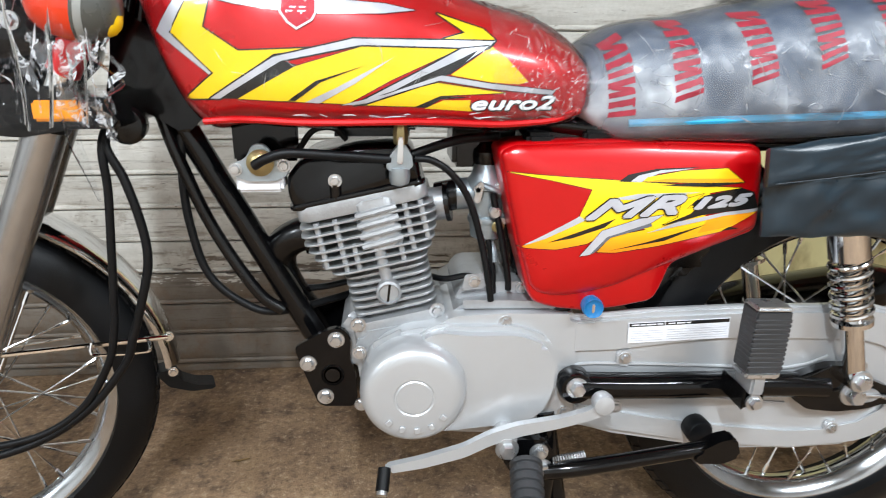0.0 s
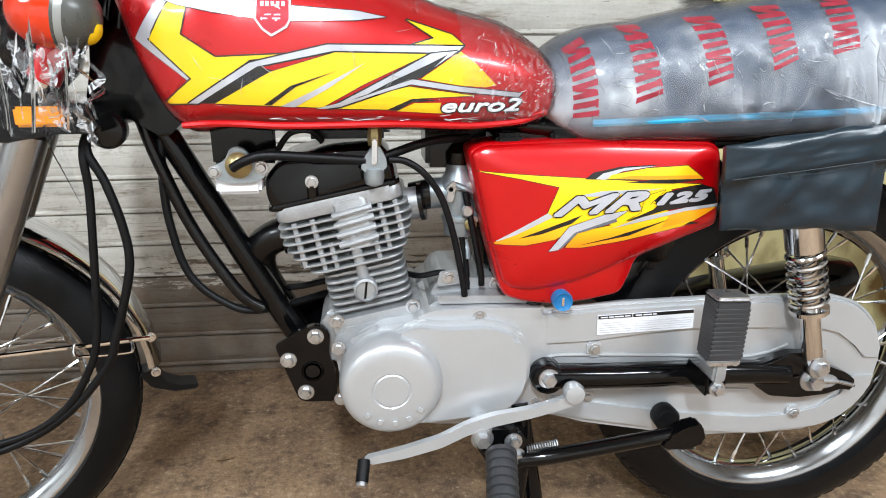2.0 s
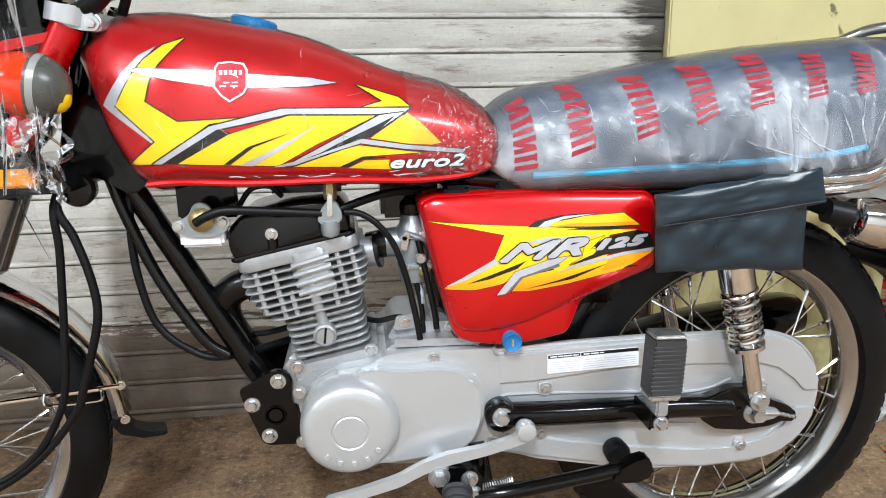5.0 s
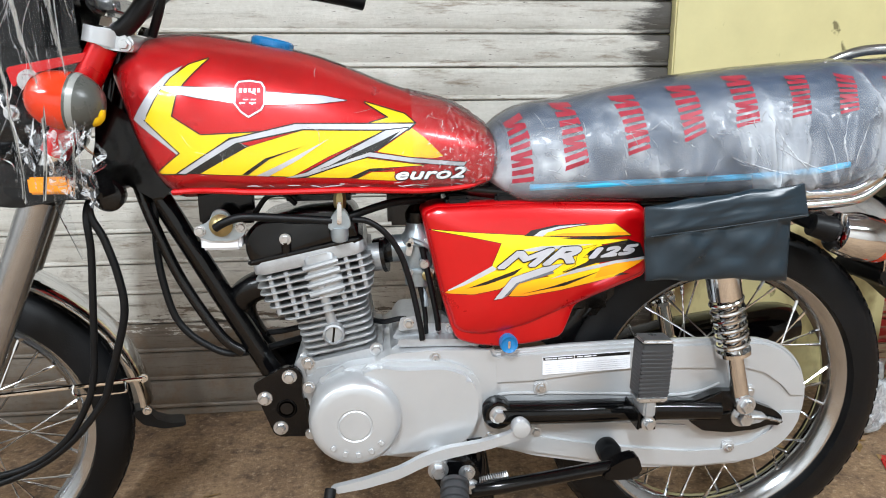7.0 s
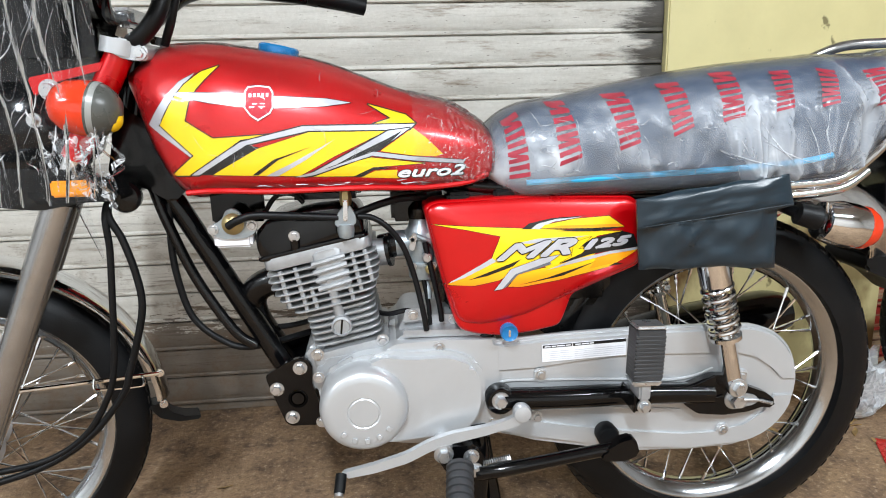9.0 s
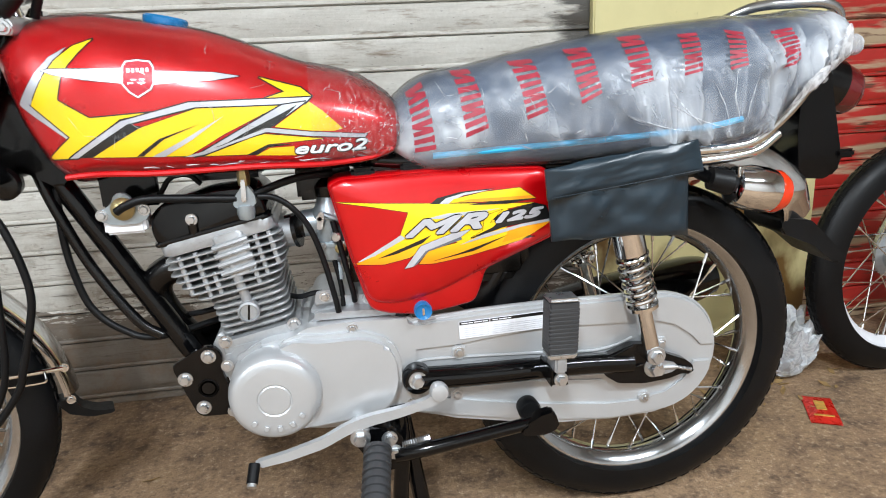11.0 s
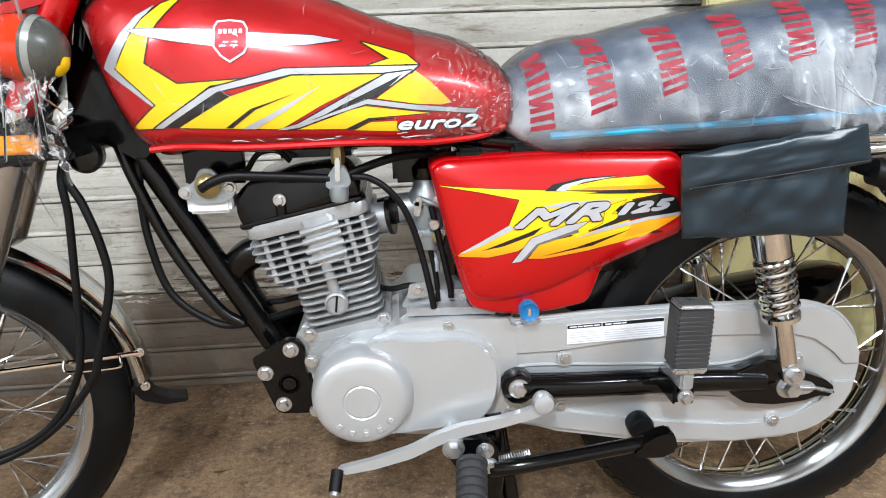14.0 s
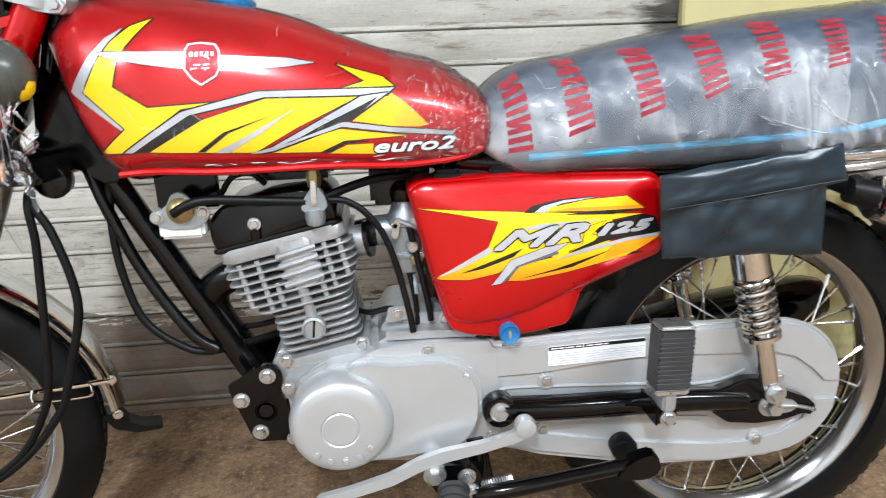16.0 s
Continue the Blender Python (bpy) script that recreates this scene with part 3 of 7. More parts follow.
# side cover
def build_side_cover():
    out = [(0.081, 0.664), (0.10, 0.672), (0.25, 0.675), (0.398, 0.669), (0.412, 0.660), (0.417, 0.630), (0.420, 0.558), (0.363, 0.536), (0.311, 0.515), (0.302, 0.487),
           (0.292, 0.464), (0.243, 0.455), (0.195, 0.452), (0.156, 0.458), (0.132, 0.467), (0.124, 0.484), (0.107, 0.547)]
    rise = [(0.084, 0.661), (0.10, 0.669), (0.25, 0.672), (0.396, 0.666), (0.409, 0.658), (0.414, 0.630), (0.417, 0.564), (0.363, 0.540), (0.311, 0.519), (0.282, 0.507),
            (0.237, 0.488), (0.193, 0.478), (0.165, 0.475), (0.138, 0.480), (0.127, 0.490), (0.110, 0.548)]

    def shell(outline, steps, cx, cz):
        o = rounded(outline, 0.010, 5)
        return loft([[(cx + (x - cx) * k, y, cz + (z - cz) * k) for x, z in o] for y, k in steps])
    bm = shell(out, ((-0.055, 1.0), (-0.100, 1.0), (-0.107, 0.995), (-0.1105, 0.978), (-0.1120, 0.95), (-0.1125, 0.6)), 0.24, 0.57)
    merge(bm, shell(rise, ((-0.106, 1.0), (-0.1115, 0.997), (-0.1150, 0.985), (-0.1178, 0.96), (-0.1206, 0.90), (-0.1248, 0.76), (-0.1288, 0.56), (-0.1318, 0.32), (-0.1328, 0.10)), 0.25, 0.585))
    ob = part("side_cover", bm, RED, bike, "glossy red plastic side cover")
    bm = lathe([(0.0135, -0.112), (0.0142, -0.124), (0.0125, -0.128), (0.009, -0.126), (0.008, -0.1255)], (0.2085, 0, 0.462), 28)
    knob = part("lock_knob", bm, BLUE, ob, "blue plastic lock cap")
    merge_bar = box(0.2068, 0.2102, -0.1275, -0.124, 0.456, 0.468, 0.001)
    part("lock_slot", merge_bar, CHROME, knob)
    return ob


side_cover = build_side_cover()

# engine left case, generator cover
case_o = [(-0.088, 0.330), (-0.091, 0.360), (-0.082, 0.393), (-0.060, 0.416), (-0.030, 0.430), (0.010, 0.434), (0.030, 0.447), (0.10, 0.449), (0.196, 0.445), (0.196, 0.285), (0.12, 0.272), (0.04, 0.276), (-0.02, 0.288), (-0.066, 0.305)]
case = part("engine_case", plate(case_o, -0.104, 0.02, 0.008, 3, 0.012), ALU, bike, "silver painted engine case")
part("case_step", plate([(0.01, 0.435), (0.05, 0.428), (0.115, 0.428), (0.150, 0.412), (0.163, 0.385), (0.163, 0.345), (0.150, 0.315), (0.125, 0.300), (0.02, 0.292), (-0.02, 0.292), (-0.02, 0.42)],
                        -0.126, -0.100, 0.006, 3, 0.02), ALU, case)
part("case_rim", plate([(0.01, 0.440), (0.05, 0.435), (0.117, 0.435), (0.156, 0.417), (0.171, 0.387), (0.171, 0.343), (0.156, 0.309), (0.128, 0.293), (0.02, 0.286), (-0.02, 0.286), (-0.02, 0.42)],
                       -0.1125, -0.100, 0.004, 2, 0.022), ALU, case)
gen = part("generator_cover", lathe([(0.0695, -0.100), (0.069, -0.128), (0.066, -0.139), (0.062, -0.1445), (0.056, -0.1475), (0.048, -0.1485), (0.026, -0.149), (0.0245, -0.1478), (0.0235, -0.1478), (0.022, -0.149), (0.010, -0.149), (0.001, -0.149)], (-0.0215, 0, 0.356), 64), ALU, case, "round silver generator cover")
for k in range(5):
    a = radians(-134 + 24 * k)
    x, z = -0.0215 + 0.047 * math.cos(a), 0.356 + 0.047 * math.sin(a)
    bm = box(-0.0035, 0.0035, -0.0012, 0.0012, -0.0042, 0.0042, 0.0006, 1)
    merge_target = bmesh.new()
    merge(merge_target, bm, Matrix.Translation((x, -0.1502, z)) @ Matrix.Rotation(-(a + math.pi / 2), 4, "Y"))
    part("raised_mark", merge_target, ALU, gen)
for at in ((0.100, -0.104, 0.437), (-0.0905, -0.100, 0.398), (-0.0905, -0.100, 0.322), (0.185, -0.104, 0.30)):
    part("case_bolt", bolt(at, 0.0062, 0.005), STEEL, case)

# chain case: a pressed shell with a raised upper and lower field
def case_arc(r, a0, a1, n):
    return [(0.602 + r * math.cos(radians(a0 + (a1 - a0) * k / n)), 0.334 + r * math.sin(radians(a0 + (a1 - a0) * k / n))) for k in range(n + 1)]


o = [(0.190, 0.439), (0.30, 0.443), (0.42, 0.445), (0.525, 0.443), *case_arc(0.1085, 92, -90, 16), (0.525, 0.2195), (0.439, 0.228), (0.356, 0.241), (0.255, 0.262), (0.190, 0.279)]
chain_case = part("chain_case", plate(o, -0.1000, -0.082, 0.005, 3), ALU, bike, "silver painted full chain case")
core = [(0.190, 0.405), (0.42, 0.415), (0.54, 0.414), *case_arc(0.080, 84, -90, 12), (0.42, 0.262), (0.190, 0.305)]
part("case_core", plate(core, -0.0825, -0.030, 0.004, 2), ALU, chain_case)
o = [(0.192, 0.4335), (0.30, 0.4375), (0.42, 0.4395), (0.525, 0.4375), *case_arc(0.1025, 92, 4, 9), (0.680, 0.342), (0.661, 0.367), (0.633, 0.388), (0.600, 0.3955), (0.538, 0.399), (0.461, 0.403),
     (0.401, 0.4045), (0.328, 0.400), (0.255, 0.393), (0.192, 0.390)]
part("upper_field", plate(o, -0.1045, -0.0985, 0.0022, 2), ALU, chain_case)
o = [(0.200, 0.310), (0.240, 0.302), (0.306, 0.2865), (0.423, 0.266), (0.513, 0.2545), (0.566, 0.252), (0.620, 0.262), (0.654, 0.283), (0.668, 0.316), *case_arc(0.1025, -11, -90, 8),
     (0.525, 0.2275), (0.439, 0.236), (0.356, 0.249), (0.255, 0.270), (0.200, 0.283)]
part("lower_field", plate(o, -0.1045, -0.0985, 0.0022, 2), ALU, chain_case)
part("case_lip", tube([(0.194, -0.1005, 0.369), (0.221, -0.1005, 0.3715), (0.308, -0.1005, 0.367), (0.401, -0.1005, 0.3605), (0.478, -0.1005, 0.354), (0.524, -0.1005, 0.358), (0.557, -0.1005, 0.370)], 0.0024, 8, 5), ALU, chain_case)
part("case_lip", tube([(0.241, -0.1005, 0.324), (0.275, -0.1005, 0.325), (0.402, -0.1005, 0.310), (0.505, -0.1005, 0.299)], 0.0018, 8, 5), ALU, chain_case)
part("top_flange", tube([(0.192, -0.094, 0.4395), (0.30, -0.094, 0.4435), (0.42, -0.094, 0.4455), (0.525, -0.094, 0.4435), (0.602, -0.094, 0.4420), (0.655, -0.094, 0.4275), (0.690, -0.094, 0.396), (0.708, -0.094, 0.352)], 0.0026, 8, 5), ALU, chain_case)
for x, z in ((0.264, 0.380), (0.258, 0.306), (0.581, 0.257), (0.607, 0.354)):
    boss = plate([(x - 0.011, z - 0.012), (x + 0.011, z - 0.012), (x + 0.010, z + 0.011), (x - 0.010, z + 0.011)], -0.1050, -0.0985, 0.0025, 2, 0.006)
    boss = part("bolt_boss", boss, ALU, chain_case)
    part("case_bolt", bolt((x, -0.1052, z), 0.0058, 0.005), STEEL, boss)
lab = part("warning_label", box(0.276, 0.415, -0.1064, -0.1052, 0.395, 0.424, 0), WHITE, chain_case, "white paper label with black printed header")
lab.rotation_euler = (0, radians(-1.5), 0)

# swing arm
arm = part("swing_arm", tube([(0.194, -0.118, 0.349), (0.30, -0.118, 0.344), (0.45, -0.116, 0.340), (0.55, -0.114, 0.332)], [0.0182, 0.0182, 0.0182, 0.017], 16), BLACKP, bike, "black painted steel swing arm")
part("arm_end", plate([(0.500, 0.350), (0.527, 0.360), (0.548, 0.367), (0.586, 0.364), (0.609, 0.343), (0.643, 0.329), (0.660, 0.314), (0.657, 0.300), (0.637, 0.304), (0.614, 0.297), (0.57, 0.294), (0.525, 0.300), (0.50, 0.318)], -0.122, -0.108, 0.003, 2, 0.006), BLACKP, arm)
part("chain_adjuster", tube([(0.600, -0.126, 0.321), (0.626, -0.126, 0.319), (0.652, -0.125, 0.311)], 0.0032, 10, straight=True), STEEL, arm)
part("adjuster_plate", plate([(0.596, 0.334), (0.622, 0.327), (0.628, 0.319), (0.621, 0.311), (0.596, 0.307)], -0.1255, -0.1215, 0.001, 1, 0.004), CAST, arm)
part("arm_weld", tube([(0.478, -0.121, 0.347), (0.512, -0.123, 0.351), (0.548, -0.123, 0.366)], 0.0022, 8), BLACKP, arm)
part("arm_weld", tube([(0.500, -0.123, 0.321), (0.540, -0.124, 0.325), (0.566, -0.123, 0.330)], 0.0020, 8), BLACKP, arm)
part("pivot_boss", lathe([(0.023, -0.105), (0.024, -0.124), (0.021, -0.130), (0.014, -0.131)], (0.194, 0, 0.349), 30), BLACKP, arm)
part("pivot_nut", bolt((0.193, -0.131, 0.352), 0.0098, 0.011), STEEL, arm)
part("axle_nut", bolt((0.588, -0.122, 0.322), 0.0125, 0.016), STEEL, arm)
part("shock_nut", bolt((0.579, -0.144, 0.352), 0.0105, 0.010), STEEL, arm)

# rear shock
SPRING = mat("bright_spring_steel", rgb("#dcddde"), 0.14, 1.0, 0.06, 30, 0.02)


def build_shock(y):
    top, low = Vector((0.519, y, 0.60)), Vector((0.579, y, 0.352))
    d = (low - top).normalized()
    ob = part("shock_absorber", tube([top, top.lerp(low, 0.30)], 0.0245, 24, straight=True), CHROME, bike, "chrome rear shock absorber with coil spring")
    part("damper_rod", tube([top.lerp(low, 0.28), low], 0.0138, 20, straight=True), CHROME, ob)
    u = d.cross(Vector((0, 1, 0))).normalized()
    v = d.cross(u)
    c = [top.lerp(low, 0.31 + 0.33 * i / 144) + 0.0228 * (math.cos(2 * math.pi * 6 * i / 144) * u + math.sin(2 * math.pi * 6 * i / 144) * v) for i in range(145)]
    part("coil_spring", tube(c, 0.0036, 8, straight=True), SPRING, ob)
    part("spring_seat", tube([top.lerp(low, 0.645), top.lerp(low, 0.67)], 0.0255, 24, straight=True), CHROME, ob)
    part("eye", lathe([(0.0150, y - 0.014), (0.0165, y - 0.010), (0.0165, y + 0.010), (0.015, y + 0.014)], (low.x, 0, low.z), 24), CHROME, ob)
    return ob


build_shock(-0.130)
build_shock(0.130)

# ---- engine top ----
from mathutils.bvhtree import BVHTree
LEAN_E = radians(11.5)
E_M = Matrix.Translation((-0.035, 0, 0.43)) @ Matrix.Rotation(-LEAN_E, 4, "Y")


def in_engine(bm):
    bmesh.ops.transform(bm, matrix=E_M, verts=bm.verts)
    return bm


def slab(u0, u1, v0, v1, y, r=0.018, bevel=0.0012):
    """A flat fin or block with rounded plan corners, in the leaning frame of the cylinder."""
    own = bmesh.new()
    o = rounded([(u0, -y), (u1, -y), (u1, y), (u0, y)], r, 4)
    a = [own.verts.new((u, w, v0)) for u, w in o]
    b = [own.verts.new((u, w, v1)) for u, w in o]
    f0, f1 = own.faces.new(a[::-1]), own.faces.new(b)
    ring_faces(own, a, b)
    if bevel:
        bmesh.ops.bevel(own, geom=list({e for f in (f0, f1) for e in f.edges}), offset=bevel, segments=1, affect="EDGES", clamp_overlap=True)
    return own


def build_engine_top():
    cyl = part("cylinder", in_engine(slab(-0.046, 0.042, 0.0, 0.20, 0.058, 0.02)), CAST, bike, "finned cast alloy engine cylinder")
    part("cylinder_base", in_engine(slab(-0.066, 0.060, -0.016, 0.010, 0.080, 0.012, 0.003)), CAST, cyl)
    for k in range(6):
        v = 0.018 + 0.0105 * k
        part("fin", in_engine(slab(-0.060, 0.052, v, v + 0.0034, 0.074, 0.018, 0.001)), CAST, cyl)
    for k in range(7):
        v = 0.083 + 0.0112 * k
        u0 = (-0.074, -0.084, -0.091, -0.096, -0.099, -0.100, -0.099)[k]
        u1 = (0.054, 0.062, 0.068, 0.072, 0.075, 0.076, 0.075)[k]
        part("fin", in_engine(slab(u0, u1, v, v + 0.0026, 0.086, 0.022, 0.0008)), CAST, cyl)
    # posts between the fins
    for u, lo, hi in ((-0.076, 0.094, 0.156), (-0.052, 0.084, 0.156), (0.038, 0.095, 0.158), (0.058, 0.105, 0.158), (-0.036, 0.083, 0.12), (0.022, 0.083, 0.12)):
        part("fin_post", in_engine(lathe([(0.0035, lo), (0.0042, (lo + hi) / 2), (0.0035, hi)], (u, -0.079, 0), 8, "z")), CAST, cyl)
    head = part("cylinder_head", in_engine(slab(-0.097, 0.070, 0.159, 0.178, 0.082, 0.016, 0.003)), CAST, cyl)
    part("head_block", in_engine(slab(-0.024, 0.026, 0.108, 0.172, 0.0855, 0.012, 0.004)), CAST, head)
    for k in range(4):
        part("head_rib", in_engine(tube([(-0.025, -0.084, 0.114 + 0.0135 * k), (0.0, -0.0865, 0.116 + 0.0135 * k), (0.027, -0.084, 0.117 + 0.0135 * k)], 0.0045, 8, 4)), CAST, head)
    part("pushrod_tunnel", in_engine(tube([(-0.006, -0.072, 0.055), (-0.006, -0.082, 0.13)], [0.008, 0.007], 14, straight=True)), CAST, cyl)
    plug = part("inspection_plug", lathe([(0.0155, -0.07), (0.0162, -0.088), (0.0135, -0.0905), (0.0122, -0.087), (0.012, -0.084)], (-0.051, 0, 0.475), 30), CAST, cyl)
    part("plug_recess", lathe([(0.0121, -0.0862), (0.006, -0.0866), (0.0003, -0.0866)], (-0.051, 0, 0.475), 24, cap=False), CAST, plug)
    slot = plate([(-0.054, 0.463), (-0.051, 0.4625), (-0.048, 0.486), (-0.051, 0.4865)], -0.0874, -0.0862, 0.0002, 1)
    part("plug_slot", slot, BLACKPL, plug)
    # black rocker cover
    o = [(-0.098, 0.177), (-0.101, 0.196), (-0.096, 0.222), (-0.074, 0.236), (-0.01, 0.238), (0.045, 0.230), (0.066, 0.212), (0.066, 0.177)]
    bm = bmesh.new()
    rings = []
    for y, s in ((-0.076, 0.93), (-0.0745, 0.97), (-0.070, 1.0), (0.070, 1.0), (0.076, 0.93)):
        rings.append([(-0.022 + (u + 0.022) * s, y, 0.177 + (v - 0.177) * s) for u, v in rounded(o, 0.012, 3)])
    cover = part("rocker_cover", in_engine(loft(rings)), BLACKP, cyl, "black rocker cover")
    part("cover_rim", in_engine(slab(-0.103, 0.070, 0.176, 0.183, 0.0815, 0.014, 0.002)), BLACKP, cover)
    for u, v in ((-0.040, 0.200), (0.040, 0.206)):
        x, _, z = E_M @ Vector((u, 0, v))
        part("cover_post", tube([(x, -0.074, z - 0.022), (x, -0.076, z)], 0.0075, 10, straight=True), BLACKPL, cover)
        part("cover_bolt", bolt((x, -0.081, z + 0.004), 0.0058, 0.006), STEEL, cover)
    for at in ((0.012, -0.079, 0.446), (-0.092, -0.079, 0.428)):
        part("cylinder_bolt", bolt(at, 0.007, 0.007), STEEL, cyl)
    return cyl


cylinder = build_engine_top()
upper = part("upper_case", plate([(-0.098, 0.395), (-0.090, 0.418), (-0.03, 0.428), (0.02, 0.436), (0.045, 0.455), (0.10, 0.462), (0.19, 0.456), (0.198, 0.30), (-0.03, 0.27), (-0.085, 0.30)], -0.082, 0.095, 0.006, 2, 0.01), CAST, bike, "cast alloy crankcase")
part("case_lug", plate([(-0.120, 0.412), (-0.100, 0.440), (-0.072, 0.430), (-0.075, 0.37), (-0.098, 0.35), (-0.112, 0.385)], -0.058, 0.05, 0.006, 2, 0.012), CAST, upper)
part("gearbox_ridge", plate([(0.035, 0.452), (0.05, 0.478), (0.16, 0.476), (0.19, 0.45)], -0.06, 0.07, 0.006, 2, 0.01), CAST, upper)
part("case_window", plate([(-0.074, 0.414), (-0.036, 0.433), (-0.036, 0.424), (-0.072, 0.404)], -0.1062, -0.104, 0.0008, 1, 0.003), CAST, case)

# exhaust header, silencer on the far side
header = part("exhaust_header", tube([(-0.120, 0, 0.530), (-0.165, 0.0, 0.533), (-0.200, 0.012, 0.508), (-0.202, 0.03, 0.46), (-0.168, 0.06, 0.38), (-0.118, 0.09, 0.285), (-0.05, 0.12, 0.220), (0.1, 0.15, 0.20)], 0.0235, 16), BLACKPL, bike, "black exhaust header pipe")
part("exhaust_flange", tube([(-0.150, 0, 0.534), (-0.162, 0, 0.534)], 0.030, 16, straight=True), BLACKPL, header)
part("silencer", tube([(0.1, 0.165, 0.20), (0.25, 0.185, 0.22), (0.40, 0.20, 0.27), (0.60, 0.205, 0.315), (0.82, 0.205, 0.345), (0.88, 0.205, 0.352)], [0.021, 0.028, 0.046, 0.052, 0.052, 0.038], 24), BLACKP, bike, "dark exhaust silencer on the far side")
bm = bolt((-0.156, -0.029, 0.546), 0.006, 0.006)
part("flange_nut", bm, STEEL, header)

# frame
frm = part("frame", tube([(-0.332, 0, 0.73), (-0.31, 0, 0.679), (-0.155, 0, 0.376), (-0.14, 0, 0.345)], 0.0170, 16, straight=True), BLACKP, bike, "black painted tubular steel frame")
part("head_tube", tube([(-0.328, 0, 0.895), (-0.378, 0, 0.700)], 0.027, 20, straight=True), BLACKP, frm)
part("backbone", tube([(-0.345, 0, 0.80), (-0.2, 0, 0.725), (0.05, 0, 0.700), (0.2, 0, 0.68), (0.45, 0, 0.665)], 0.0185, 14), BLACKP, frm)
part("gusset", plate([(-0.372, 0.83), (-0.29, 0.77), (-0.27, 0.70), (-0.30, 0.672), (-0.345, 0.70), (-0.385, 0.72)], -0.03, 0.03, 0.004, 2, 0.01), BLACKP, frm)
part("seat_tube", tube([(0.13, -0.045, 0.70), (0.155, -0.07, 0.60), (0.185, -0.085, 0.40), (0.19, -0.085, 0.34)], 0.0125, 12), BLACKP, frm)
part("seat_tube", tube([(0.13, 0.045, 0.70), (0.155, 0.07, 0.60), (0.185, 0.085, 0.40), (0.19, 0.085, 0.34)], 0.0125, 12), BLACKP, frm)
for s in (-1, 1):
    part("seat_rail", tube([(0.10, s * 0.075, 0.695), (0.30, s * 0.088, 0.676), (0.50, s * 0.095, 0.672), (0.64, s * 0.100, 0.69)], 0.0115, 10), BLACKP, frm)
part("loom", tube([(-0.335, -0.012, 0.70), (-0.318, -0.014, 0.64), (-0.283, -0.014, 0.545), (-0.232, -0.016, 0.455), (-0.200, -0.012, 0.425)], 0.0085, 10), BLACKPL, frm)
plate_o = [(-0.180, 0.392), (-0.135, 0.416), (-0.117, 0.420), (-0.103, 0.405), (-0.106, 0.375), (-0.098, 0.345), (-0.098, 0.300), (-0.150, 0.302), (-0.165, 0.345)]
for y in (-0.062, 0.062):
    hanger = part("engine_hanger", plate(plate_o, y - 0.005, y + 0.005, 0.0015, 1, 0.008), BLACKP, frm, "black engine mounting plate")
    if y < 0:
        for at in ((-0.162, -0.067, 0.368), (-0.141, -0.067, 0.317), (-0.123, -0.067, 0.402)):
            part("mount_bolt", bolt(at, 0.0078, 0.008), STEEL, hanger)
        part("plate_hole", lathe([(0.0135, -0.0672), (0.0145, -0.0690), (0.0160, -0.0672)], (-0.130, 0, 0.349), 20, cap=False), BLACKP, hanger)
        # black disc in place of the hole's dark inside
        part("hole_bush", lathe([(0.0125, -0.0676), (0.010, -0.0676), (0.009, -0.066), (0.001, -0.066)], (-0.130, 0, 0.349), 20), BLACKPL, hanger)
part("hanger_tab", plate([(-0.115, 0.41), (-0.075, 0.462), (-0.065, 0.455), (-0.098, 0.40)], -0.035, -0.025, 0.001, 1), BLACKP, frm)

# air valve, fuel tap, hoses, carburettor
valve = part("air_valve", box(-0.238, -0.182, -0.085, -0.045, 0.607, 0.636, 0.004), WHITE, bike, "white air valve with brass diaphragm")
part("valve_plate", plate([(-0.242, 0.630), (-0.222, 0.622), (-0.188, 0.622), (-0.172, 0.632), (-0.176, 0.648), (-0.190, 0.652), (-0.200, 0.667), (-0.215, 0.667), (-0.224, 0.648), (-0.240, 0.645)], -0.090, -0.084, 0.001, 1, 0.006), ZAMAK, valve)
part("diaphragm", lathe([(0.016, -0.089), (0.016, -0.095), (0.011, -0.099), (0.006, -0.102), (0.001, -0.102)], (-0.206, 0, 0.645), 26), BRASS, valve)
for at in ((-0.236, -0.090, 0.637), (-0.179, -0.090, 0.641)):
    part("valve_screw", bolt(at, 0.0055, 0.005, False), STEEL, valve)
part("valve_hanger", box(-0.245, -0.165, -0.055, -0.045, 0.64, 0.692, 0.003), BLACKP, valve)
part("fuel_hose", tube([(-0.206, -0.102, 0.645), (-0.190, -0.106, 0.654), (-0.165, -0.104, 0.660), (-0.11, -0.100, 0.656), (-0.045, -0.095, 0.650)], 0.0060, 10), BLACKR, bike)
part("fuel_hose", tube([(-0.016, -0.095, 0.651), (0.005, -0.095, 0.648), (0.028, -0.094, 0.632), (0.050, -0.09, 0.600), (0.066, -0.088, 0.550), (0.078, -0.09, 0.49), (0.082, -0.09, 0.462)], 0.0045, 10), BLACKR, bike)
part("fuel_hose", tube([(-0.02, -0.088, 0.654), (0.02, -0.085, 0.667), (0.05, -0.075, 0.672), (0.09, -0.06, 0.672)], 0.0058, 10), BLACKR, bike)
part("breather_hose", tube([(0.085, -0.065, 0.60), (0.097, -0.07, 0.54), (0.106, -0.074, 0.49), (0.108, -0.07, 0.47)], 0.0045, 10), BLACKR, bike)
part("breather_hose", tube([(0.075, -0.05, 0.57), (0.088, -0.055, 0.50), (0.090, -0.06, 0.455)], 0.004, 10), BLACKR, bike)
part("wire", tube([(-0.16, -0.05, 0.655), (-0.14, -0.055, 0.680), (-0.115, -0.055, 0.683), (-0.10, -0.05, 0.668)], 0.004, 8), BLACKR, bike)
valve.location = (0.006, 0, 0.002)
